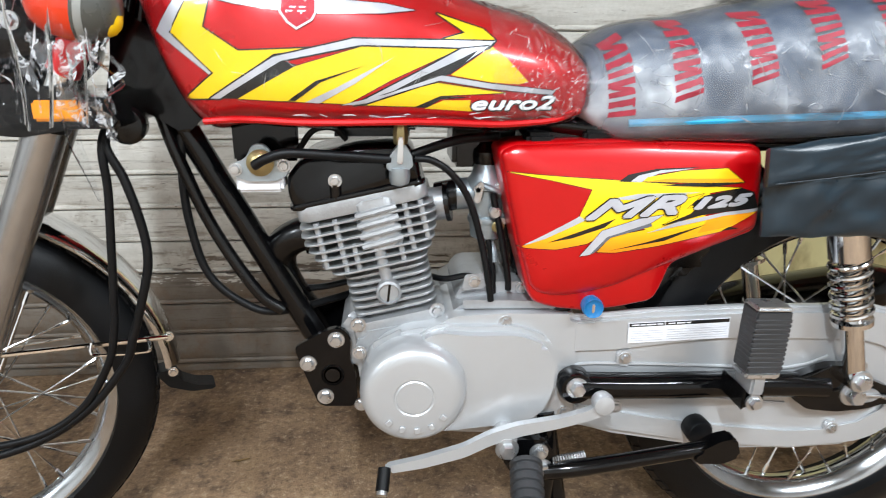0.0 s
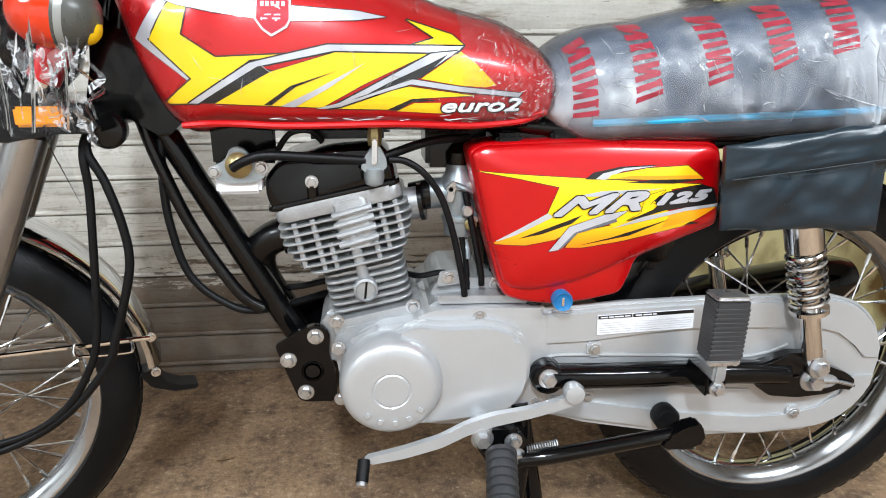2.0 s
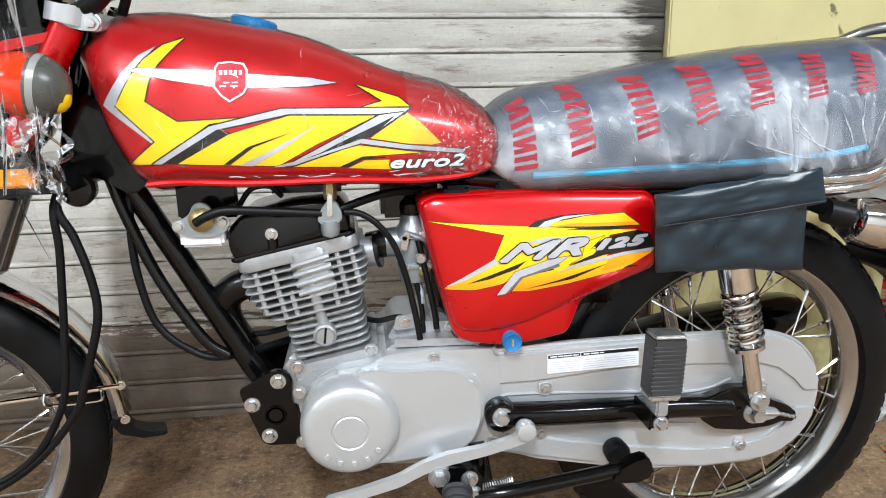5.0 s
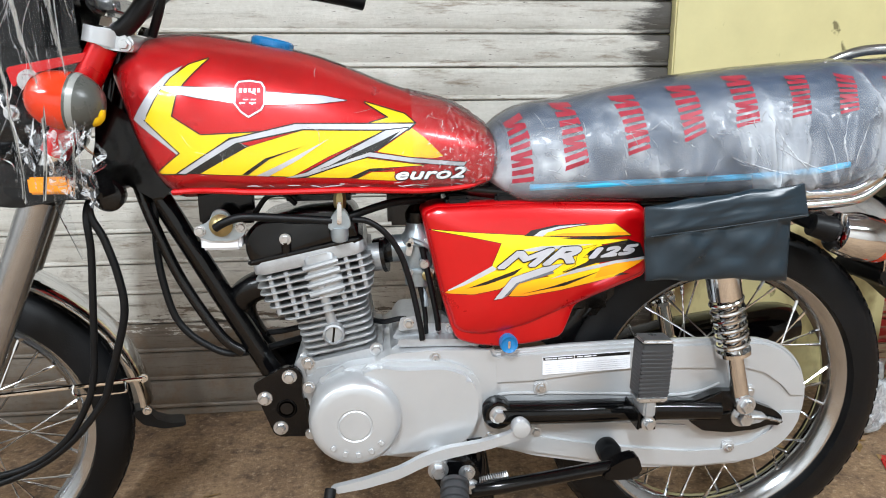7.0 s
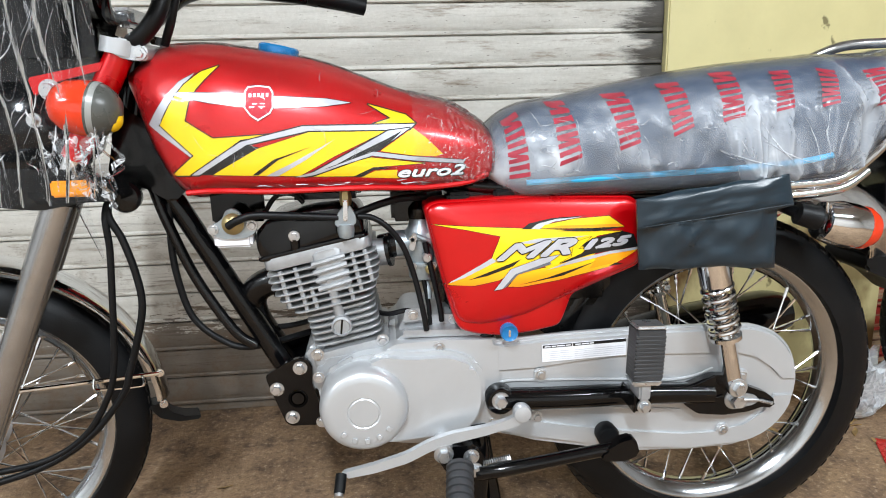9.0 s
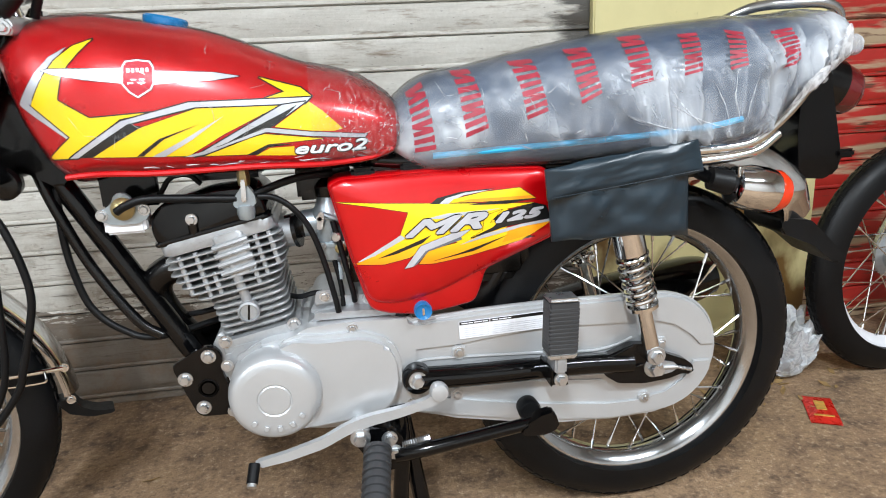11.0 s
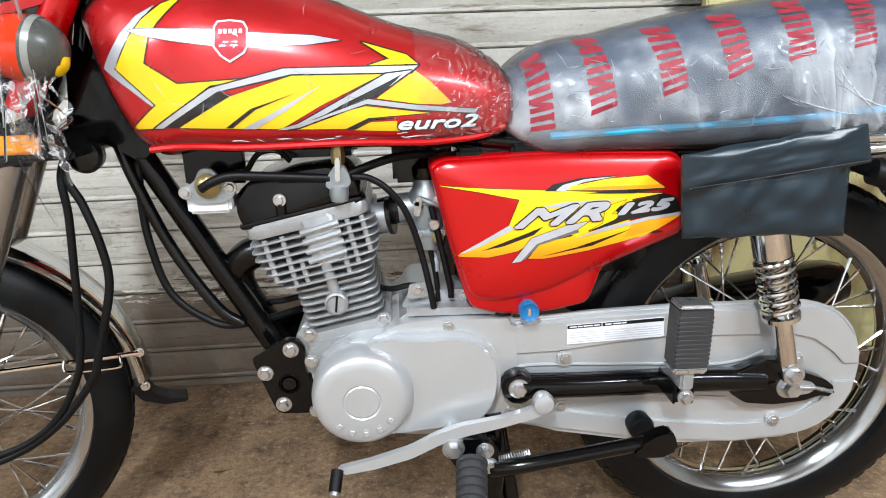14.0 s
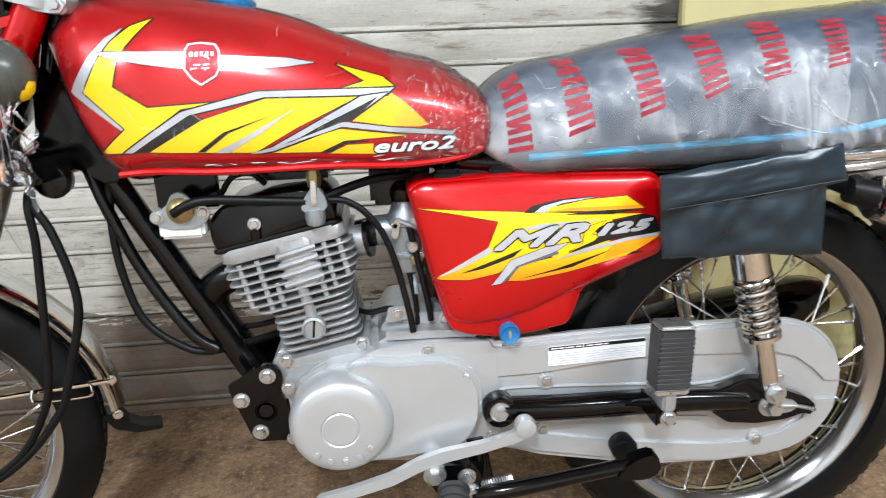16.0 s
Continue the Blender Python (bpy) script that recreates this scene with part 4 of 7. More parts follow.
tap = part("fuel_tap", plate([(-0.052, 0.640), (-0.046, 0.656), (-0.036, 0.668), (-0.028, 0.668), (-0.020, 0.655), (-0.018, 0.641), (-0.028, 0.636), (-0.044, 0.636)], -0.100, -0.086, 0.002, 2, 0.005), ZAMAK, bike, "cast zinc fuel tap")
part("tap_bowl", lathe([(0.0125, 0.640), (0.013, 0.628), (0.011, 0.620), (0.004, 0.617)], (-0.035, -0.092, 0), 20, "z"), ZAMAK, tap)
part("tap_nut", lathe([(0.008, 0.668), (0.009, 0.674), (0.009, 0.682), (0.007, 0.692)], (-0.033, -0.092, 0), 6, "z"), BRASS, tap)
part("tap_lever", plate([(-0.038, 0.646), (-0.036, 0.678), (-0.030, 0.678), (-0.031, 0.646)], -0.106, -0.100, 0.002, 2, 0.003), CHROME, tap)
carb = part("carburettor", lathe([(0.018, 0.548), (0.022, 0.556), (0.022, 0.60), (0.026, 0.602), (0.026, 0.612), (0.020, 0.62), (0.016, 0.634)], (0.080, -0.035, 0), 22, "z"), ZAMAK, bike, "cast zinc carburettor")
part("float_bowl", lathe([(0.012, 0.530), (0.022, 0.536), (0.024, 0.555), (0.024, 0.560)], (0.082, -0.035, 0), 22, "z"), ZAMAK, carb)
part("carb_barrel", tube([(0.04, -0.03, 0.592), (0.115, -0.03, 0.597)], 0.021, 18, straight=True), ZAMAK, carb)
part("idle_screw", lathe([(0.008, -0.062), (0.008, -0.070), (0.006, -0.072)], (0.088, 0, 0.575), 14), STEEL, carb)
part("carb_link", tube([(0.072, -0.058, 0.61), (0.085, -0.064, 0.605), (0.098, -0.060, 0.598)], 0.004, 8), ZAMAK, carb)
part("drain_nut", lathe([(0.007, -0.058), (0.0085, -0.064), (0.006, -0.066)], (0.093, 0, 0.555), 14), BRASS, carb)
part("intake_boot", tube([(0.016, -0.02, 0.585), (0.046, -0.025, 0.592)], 0.021, 18, straight=True), BLACKPL, carb)
part("intake_flange", tube([(0.004, -0.03, 0.578), (0.026, -0.034, 0.582)], 0.0225, 16, straight=True), CAST, carb)
part("intake_ring", tube([(0.026, -0.034, 0.582), (0.032, -0.035, 0.583)], 0.026, 16, straight=True), BLACKPL, carb)
part("carb_cap", lathe([(0.017, 0.634), (0.0185, 0.640), (0.0185, 0.650), (0.012, 0.658), (0.005, 0.664)], (0.080, -0.035, 0), 20, "z"), BLACKPL, carb)
part("throttle_cable", tube([(0.080, -0.035, 0.660), (0.078, -0.037, 0.676), (0.060, -0.038, 0.690), (0.02, -0.035, 0.698)], 0.0042, 8), BLACKR, carb)
part("choke_lever", plate([(0.060, 0.588), (0.064, 0.612), (0.070, 0.616), (0.074, 0.610), (0.068, 0.586)], -0.064, -0.061, 0.0008, 1, 0.003), STEEL, carb)
for at in ((0.066, -0.058, 0.560), (0.098, -0.058, 0.560), (0.066, -0.060, 0.604), (0.094, -0.060, 0.608)):
    part("carb_screw", bolt(at, 0.0038, 0.004, False), STEEL, carb)
part("bowl_rim", lathe([(0.0255, 0.556), (0.0265, 0.560), (0.0255, 0.564)], (0.082, -0.035, 0), 22, "z"), ZAMAK, carb)
part("overflow_nozzle", tube([(0.086, -0.045, 0.532), (0.090, -0.055, 0.520), (0.091, -0.060, 0.505)], 0.0035, 8), ZAMAK, carb)
part("cable_stay", plate([(0.045, 0.470), (0.050, 0.492), (0.075, 0.494), (0.080, 0.474)], -0.072, -0.064, 0.002, 1, 0.004), CAST, upper)
part("clutch_arm_cable", tube([(0.075, -0.068, 0.486), (0.050, -0.066, 0.489), (0.02, -0.05, 0.480), (-0.02, 0.02, 0.470)], 0.0042, 8), BLACKR, upper)
for at in ((0.062, -0.072, 0.483), (0.128, -0.060, 0.468), (0.165, -0.082, 0.450)):
    part("case_bolt", bolt(at, 0.0055, 0.005), STEEL, upper)
part("case_ledge", plate([(0.045, 0.452), (0.190, 0.448), (0.190, 0.458), (0.045, 0.464)], -0.090, -0.080, 0.002, 2, 0.003), CAST, upper)
airbox = part("air_box", box(0.105, 0.40, -0.055, 0.06, 0.47, 0.672, 0.02, 3), BLACKPL, bike, "black plastic air box behind the side cover")
# added tray, black for the dark gap between seat and side cover
part("seat_base", plate([(0.13, 0.690), (0.25, 0.690), (0.60, 0.688), (0.66, 0.70), (0.66, 0.672), (0.45, 0.655), (0.13, 0.655)], -0.085, 0.085, 0.004, 2, 0.006), BLACKPL, bike, "added black tray that fills the dark gap under the seat")
# added block: keeps the pale wall out of the rocker cover's reflection
part("ignition_coil", box(-0.125, -0.012, -0.030, 0.045, 0.668, 0.706, 0.008), BLACKPL, bike, "added black block under the tank that darkens the rocker cover's reflection")
# added black mass that darkens the opening above the carburettor
part("wiring_box", box(0.035, 0.118, -0.035, 0.05, 0.628, 0.692, 0.006), BLACKPL, bike, "added black block that darkens the opening under the tank")
part("grommet", box(0.118, 0.152, -0.105, -0.07, 0.666, 0.682, 0.005), BLACKR, bike)
part("battery_strap", box(0.19, 0.225, -0.10, -0.04, 0.668, 0.684, 0.004), BLACKR, bike)

# gear lever, foot pegs, stand
lever = part("gear_lever", plate([(-0.062, 0.262), (-0.013, 0.272), (0.04, 0.287), (0.075, 0.305), (0.111, 0.316), (0.164, 0.323), (0.204, 0.333), (0.222, 0.348), (0.233, 0.338), (0.225, 0.325), (0.205, 0.318), (0.164, 0.308), (0.115, 0.299), (0.078, 0.288), (0.042, 0.271), (-0.010, 0.258), (-0.056, 0.252)],
                                 -0.157, -0.147, 0.0035, 3, 0.008), ALU, bike, "silver heel and toe gear lever")
part("lever_pad", lathe([(0.004, -0.140), (0.013, -0.143), (0.015, -0.152), (0.013, -0.161), (0.006, -0.163)], (0.222, 0, 0.341), 24), ALU, lever)
part("lever_boss", lathe([(0.014, -0.120), (0.0145, -0.150), (0.012, -0.156)], (0.098, 0, 0.290), 20), CAST, lever)
part("lever_bolt", bolt((0.098, -0.156, 0.281), 0.0105, 0.012), STEEL, lever)
part("lever_shaft", tube([(0.098, -0.08, 0.292), (0.098, -0.15, 0.290)], 0.009, 12, straight=True), STEEL, lever)
part("toe_rubber", tube([(-0.061, -0.156, 0.260), (-0.0645, -0.178, 0.242)], 0.0085, 12, straight=True), BLACKR, lever)
part("toe_cap", tube([(-0.0646, -0.1785, 0.2416), (-0.0652, -0.1825, 0.2385)], 0.0070, 12, straight=True), STEEL, lever)


def ribbed_peg(p0, p1, r, n, name, material):
    """A rubber peg with raised ribs from p0 to p1."""
    bm = bmesh.new()
    p0, p1 = Vector(p0), Vector(p1)
    pts, rad = [], []
    for i in range(n):
        for f, k in ((0.0, 1.0), (0.45, 1.0), (0.55, 0.86), (0.95, 0.86)):
            pts.append(p0.lerp(p1, (i + f) / n))
            rad.append(r * k)
    pts, rad = pts[:-2], rad[:-2]
    prev = None
    d = (p1 - p0).normalized()
    u = (Vector((0, 0, 1)) - d.z * d).normalized()
    v = d.cross(u)
    for p, q in zip(pts, rad):
        ring = [bm.verts.new(p + q * (math.cos(2 * math.pi * k / 20) * u + math.sin(2 * math.pi * k / 20) * v)) for k in range(20)]
        if prev:
            ring_faces(bm, prev, ring)
        else:
            bm.faces.new(ring)
        prev = ring
    bm.faces.new(prev)
    return part(name, bm, material, bike, "black ribbed rubber foot peg")



mount = part("peg_mount", plate([(0.085, 0.275), (0.105, 0.290), (0.15, 0.288), (0.165, 0.262), (0.158, 0.215), (0.12, 0.215)], -0.150, -0.105, 0.004, 2, 0.008), BLACKP, bike, "black foot peg and stand bracket")
for at in ((0.148, -0.150, 0.246), (0.142, -0.150, 0.270)):
    part("mount_bolt", bolt(at, 0.0085, 0.009), STEEL, mount)
part("lower_frame", tube([(0.16, -0.10, 0.30), (0.165, -0.11, 0.24), (0.155, -0.12, 0.15), (0.15, -0.12, 0.08)], 0.013, 12), BLACKP, mount)

PEGR = mat("grey_black_rubber", rgb("#303133"), 0.5, 0.0, 0.15, 25, 0.1, 350)
ribbed_peg((0.122, -0.165, 0.264), (0.108, -0.265, 0.216), 0.0215, 9, "rider_foot_peg", PEGR)
pil = part("passenger_foot_peg", box(-0.0225, 0.0225, -0.017, 0.017, 0.0, 0.082, 0.002, 2), PEGR, bike, "folded-up passenger foot peg with ribbed rubber")
pil.matrix_local = pose(0.403, -0.182, 0.400, 0, 2, 0)
for k in range(11):
    part("peg_rib", box(-0.0229, 0.0229, -0.0174, 0.010, 0.006 + 0.0062 * k, 0.0102 + 0.0062 * k, 0.0005, 1), PEGR, pil)
part("peg_cap", box(-0.0232, 0.0232, -0.0178, 0.0178, 0.080, 0.087, 0.003), STEEL, pil)
part("peg_foot", box(-0.0225, 0.0225, -0.017, 0.017, -0.008, 0.002, 0.003), STEEL, pil)
part("peg_clevis", box(-0.009, 0.009, -0.012, 0.030, -0.034, -0.006, 0.003), CAST, pil)
part("peg_bracket", box(-0.014, -0.010, -0.006, 0.050, -0.056, -0.028, 0.0015), BLACKP, pil)
part("peg_bracket", box(0.010, 0.014, -0.006, 0.050, -0.056, -0.028, 0.0015), BLACKP, pil)
part("peg_bracket", box(-0.0135, 0.0135, 0.000, 0.050, -0.057, -0.034, 0.002), BLACKP, pil)
part("peg_bolt", bolt((0.002, -0.006, -0.045), 0.0075, 0.009), STEEL, pil)

stand = part("side_stand", tube([(0.150, -0.150, 0.240), (0.20, -0.158, 0.249), (0.30, -0.160, 0.263), (0.395, -0.158, 0.274)], [0.012, 0.0115, 0.0105, 0.0105], 12), BLACKP, bike, "folded black side stand")
part("stand_foot", plate([(0.346, 0.256), (0.352, 0.274), (0.378, 0.288), (0.400, 0.292), (0.408, 0.264), (0.385, 0.254)], -0.172, -0.150, 0.004, 2, 0.006), BLACKP, stand)
part("stand_stop", lathe([(0.018, -0.105), (0.019, -0.124), (0.016, -0.129), (0.002, -0.131)], (0.373, 0, 0.272), 24), BLACKR, stand)
sp = [Vector((0.16, -0.150, 0.2555)).lerp(Vector((0.205, -0.150, 0.262)), i / 90) + 0.0052 * Vector((0.1 * math.sin(i), math.cos(i * 0.9), math.sin(i * 0.9))) for i in range(91)]
part("stand_spring", tube(sp, 0.0014, 5, straight=True), GREYP, stand)
for s in (-1, 1):
    part("centre_stand", tube([(0.17, s * 0.075, 0.26), (0.19, s * 0.10, 0.12), (0.205, s * 0.125, 0.012)], 0.014, 12), BLACKP, bike, "black centre stand leg")

# ---- front end ----
SX = 0.450
for s in (-1, 1):
    y = s * 0.083

    def fork_x(z, back=0.004 if s < 0 else -0.052):
        return -0.4535 + back - (0.668 - z) * SX
    leg = part("fork_leg", tube([(fork_x(0.70), y, 0.70), (fork_x(0.285), y, 0.285)], [0.0235, 0.0230, 0.0215], 24, straight=True), GREYP, bike, "grey metal fork slider")
    part("stanchion", tube([(fork_x(0.78), y, 0.78), (fork_x(0.59), y, 0.59)], 0.0165, 20, straight=True), CHROME, leg)
    part("fork_cover", tube([(-0.333 if s < 0 else -0.375, y, 0.890), (fork_x(0.75), y, 0.75)], 0.0185, 24, straight=True), RED, leg, "red painted upper fork cover")
    part("dust_seal", tube([(fork_x(0.712), y, 0.712), (fork_x(0.690), y, 0.690)], 0.0252, 24, straight=True), BLACKR, leg)
    part("axle_lug", plate([(fork_x(0.34) + 0.01, 0.35), (fork_x(0.29) + 0.02, 0.285), (FX - 0.02, 0.285), (FX - 0.022, 0.318)], y - 0.014, y + 0.014, 0.005, 2, 0.012), GREYP, leg)
part("front_axle", tube([(FX + 0.034, -0.10, FZ), (FX - 0.034, 0.10, FZ)], 0.009, 12, straight=True), STEEL, bike)
part("axle_nut", bolt((FX + 0.034, -0.10, FZ), 0.0125, 0.014), STEEL, bike)
yoke = part("top_yoke", plate([(-0.347, 0.893), (-0.341, 0.913), (-0.318, 0.911), (-0.290, 0.900), (-0.290, 0.880), (-0.318, 0.883)], -0.100, 0.100, 0.004, 3, 0.009), ALU, bike, "bright cast alloy top yoke")
for s in (-1, 1):
    part("clamp_ring", tube([(-0.3275, s * 0.083, 0.911), (-0.3325, s * 0.083, 0.891)], 0.0265, 28, straight=True), ALU, yoke)
    part("fork_cap", tube([(-0.3235, s * 0.083, 0.927), (-0.3268, s * 0.083, 0.914)], [0.012, 0.016], 6, straight=True), CHROME, yoke)
part("clamp_bolt", bolt((-0.300, -0.100, 0.890), 0.006, 0.006), STEEL, yoke)
part("lower_yoke", plate([(-0.47, 0.725), (-0.36, 0.725), (-0.345, 0.690), (-0.47, 0.690)], -0.112, 0.112, 0.006, 2, 0.01), BLACKP, yoke)
part("riser", tube([(-0.335, -0.035, 0.89), (-0.345, -0.038, 0.94)], 0.013, 14, straight=True), CHROME, yoke)
part("riser", tube([(-0.335, 0.035, 0.89), (-0.345, 0.038, 0.94)], 0.013, 14, straight=True), CHROME, yoke)
bars = part("handlebar", tube([(-0.12, -0.36, 1.06), (-0.20, -0.32, 1.06), (-0.29, -0.20, 1.03), (-0.340, -0.10, 0.95), (-0.346, 0, 0.942), (-0.340, 0.10, 0.95), (-0.29, 0.20, 1.01), (-0.16, 0.30, 1.02), (0.0, 0.35, 1.0)], 0.0112, 14), BLACKP, bike, "black handlebar")
part("grip", tube([(-0.085, 0.325, 1.022), (0.005, 0.352, 1.004)], [0.0185, 0.0175], 16, straight=True), BLACKR, bars)
part("grip_collar", tube([(-0.105, 0.319, 1.026), (-0.085, 0.325, 1.022)], 0.022, 16, straight=True), BLACKR, bars)
part("control_cable", tube([(-0.28, -0.05, 0.905), (-0.262, -0.06, 0.945), (-0.255, -0.05, 1.0), (-0.30, -0.02, 1.06)], 0.0062, 10), BLACKR, bars)
part("control_cable", tube([(-0.33, -0.08, 0.90), (-0.295, -0.095, 0.915), (-0.27, -0.09, 0.95), (-0.262, -0.07, 1.0)], 0.012, 10), BLACKR, bars)
lamp = part("headlamp", lathe([(0.012, -0.36), (0.045, -0.375), (0.075, -0.41), (0.088, -0.46), (0.090, -0.50), (0.084, -0.505), (0.06, -0.515), (0.02, -0.52)], (0, 0, 0.795), 40, "x"), BLACKP, bike, "round black headlamp shell wrapped in plastic film")
lamp.location = (-0.035, 0, 0)
ear = part("lamp_ear", plate([(-0.452, 0.862), (-0.345, 0.882), (-0.345, 0.872), (-0.430, 0.852), (-0.446, 0.836)], -0.098, -0.092, 0.002, 1, 0.004), RED, bike, "red headlamp bracket")
part("ear_bolt", bolt((-0.425, -0.098, 0.845), 0.010, 0.009), STEEL, ear)
part("ear_bolt", bolt((-0.452, -0.098, 0.805), 0.007, 0.007), STEEL, ear)
meters = part("meter_pod", box(-0.54, -0.365, -0.11, 0.11, 0.858, 0.990, 0.03, 4), BLACKP, bike, "black instrument pod")
part("bar_clamp", box(-0.352, -0.318, -0.055, 0.055, 0.930, 0.958, 0.008, 3), GREYP, bars)
part("switch_box", box(-0.318, -0.268, -0.185, -0.130, 0.965, 1.010, 0.012, 3), BLACKPL, bars)
part("horn", lathe([(0.012, -0.03), (0.022, -0.04), (0.024, -0.055), (0.020, -0.060), (0.005, -0.062)], (-0.362, 0, 0.688), 28), BLACKPL, bike)
bracket = part("reflector_plate", plate([(-0.52, 0.742), (-0.40, 0.735), (-0.372, 0.715), (-0.378, 0.692), (-0.46, 0.680), (-0.54, 0.690)], -0.108, -0.098, 0.004, 2, 0.012), BLACKPL, bike, "dark reflector bracket on the fork")
part("side_reflector", box(-0.437, -0.384, -0.118, -0.107, 0.699, 0.722, 0.003), AMBER, bracket, "amber side reflector")


GREYL = mat("light_grey_plastic", rgb("#8b8c88"), 0.3, 0.0, 0.1, 30, 0.04)


def indicator(at, flip, front):
    """Turn signal: a lens and a tapered body along x."""
    x, y, z = at
    body = part("turn_signal", lathe([(0.040, 0.0), (0.0398, 0.007), (0.0365, 0.017), (0.029, 0.028), (0.019, 0.036), (0.003, 0.040)], (0, 0, 0), 30, "x"), GREYPL if front else CHROME, bike, "turn signal with orange lens")
    part("lens", lathe([(0.040, 0.0), (0.0400, -0.014), (0.0365, -0.034), (0.028, -0.048), (0.016, -0.056), (0.003, -0.059)], (0, 0, 0), 30, "x"), ORLENS, body)
    if front:
        part("marker", lathe([(0.0190, 0.0285), (0.0160, 0.034), (0.010, 0.0385), (0.003, 0.0405)], (0, 0, -0.0100), 30, "x"), YELLOW, body)
        part("band", lathe([(0.0405, 0.004), (0.0400, 0.0075), (0.0390, 0.012)], (0, 0, 0), 30, "x", cap=False), GREYL, body)
    part("stem", tube([(0.005, 0.02, 0.0), (0.005, 0.075, 0.0)], 0.010, 12, straight=True), BLACKR, body)
    body.matrix_local = pose(x, y, z, 0, 9, 180 if flip else 0) @ Matrix.Diagonal((0.94, 0.85, 0.92, 1))
    return body


indicator((-0.352, -0.150, 0.818), False, True)
indicator((-0.372, 0.150, 0.818), False, True)

# front mudguard
def arc_guard(cx, cz, r0, r1, a0, a1, half, steps=40, taper=1.0):
    rings = []
    for i in range(steps + 1):
        a = radians(a0 + (a1 - a0) * i / steps)
        r = r0 + (r1 - r0) * i / steps
        ring = []
        prof = [(-1.06, -0.015), (-1.0, -0.019), (-0.95, -0.015), (-0.86, -0.010), (-0.65, -0.004), (-0.35, 0.0), (0, 0.002), (0.35, 0.0), (0.65, -0.004), (0.86, -0.010), (0.95, -0.015), (1.0, -0.019), (1.06, -0.015)]
        for w, d in prof:
            hw = half * (taper + (1 - taper) * min(1, i / 16))
            ring.append((cx + (r + d) * math.cos(a), hw * w, cz + (r + d) * math.sin(a)))
        for w, d in prof[::-1]:
            ring.append((cx + (r + d - 0.0025) * math.cos(a), hw * w * 0.97, cz + (r + d - 0.0025) * math.sin(a)))
        rings.append(ring)
    return loft(rings)


guard = part("front_mudguard", arc_guard(FX, FZ, 0.318, 0.312, 2, 132, 0.048, taper=0.72), CHROME, bike, "chromed steel front mudguard")
guard.matrix_local = Matrix.Translation((FX, 0, 0)) @ Matrix.Rotation(radians(STEER), 4, "Z") @ Matrix.Translation((-FX, 0, 0))
part("mud_flap", plate([(-0.410, 0.284), (-0.384, 0.287), (-0.372, 0.264), (-0.350, 0.251), (-0.322, 0.246), (-0.324, 0.239), (-0.360, 0.242), (-0.393, 0.257)], -0.018, 0.018, 0.003, 2, 0.006), BLACKR, guard, "black rubber mud flap")
for at in ((FX + 0.306, -0.042, 0.294), (FX + 0.306, -0.046, 0.356)):
    part("guard_bolt", bolt(at, 0.005, 0.005), CHROME, guard)
part("guard_stay", tube([(FX + 0.060, -0.082, 0.385), (FX + 0.304, -0.050, 0.357)], 0.0038, 8, straight=True), CHROME, guard)
part("cable_guide", tube([(-0.485, -0.072, 0.376), (-0.487, -0.076, 0.364), (-0.478, -0.076, 0.357), (-0.420, -0.068, 0.347), (-0.411, -0.068, 0.351), (-0.411, -0.064, 0.362)], 0.0022, 8), CHROME, guard)
part("speedometer_cable", tube([(-0.372, -0.05, 0.71), (-0.386, -0.073, 0.668), (-0.386, -0.075, 0.614), (-0.392, -0.075, 0.545), (-0.399, -0.075, 0.473), (-0.405, -0.075, 0.427), (-0.419, -0.075, 0.38), (-0.462, -0.075, 0.316), (-0.527, -0.078, 0.277), (-0.63, -0.085, 0.262)], 0.0052, 10), BLACKR, bike)
part("brake_cable", tube([(-0.370, -0.05, 0.71), (-0.383, -0.071, 0.669), (-0.367, -0.072, 0.626), (-0.354, -0.072, 0.569), (-0.352, -0.072, 0.519), (-0.368, -0.072, 0.461), (-0.384, -0.072, 0.415), (-0.399, -0.072, 0.378), (-0.455, -0.074, 0.313), (-0.529, -0.078, 0.268), (-0.64, -0.09, 0.24)], 0.0056, 10), BLACKR, bike)
part("clutch_cable", tube([(-0.305, -0.01, 0.71), (-0.311, -0.01, 0.681), (-0.317, -0.01, 0.614), (-0.314, -0.01, 0.549), (-0.297, -0.01, 0.48), (-0.256, -0.01, 0.438), (-0.205, -0.005, 0.420), (-0.10, 0.05, 0.425)], 0.0058, 10), BLACKR, bike)
part("wire", tube([(-0.21, 0.04, 0.44), (-0.15, 0.05, 0.435), (-0.07, 0.06, 0.45)], 0.005, 8), BLACKR, bike)

# ---- stickers, prints ----
def surface_of(ob):
    dg = bpy.context.evaluated_depsgraph_get()
    return BVHTree.FromObject(ob, dg)


def wrap_flat(bm, tree, lift, fine=0.011):
    """Lay a flat x, z drawing onto the near side of a surface."""
    bm.normal_update()
    for _ in range(6):
        long = [e for e in bm.edges if e.calc_length() > fine]
        if not long:
            break
        bmesh.ops.subdivide_edges(bm, edges=long, cuts=1)
        bm.normal_update()
        bmesh.ops.triangulate(bm, faces=[f for f in bm.faces if len(f.verts) > 3])
    last = -0.12
    for v in bm.verts:
        hit = tree.ray_cast(Vector((v.co.x, -1, v.co.z)), Vector((0, 1, 0)))
        if hit[0] is not None:
            last = hit[0].y
        v.co.y = last - lift
    return bm


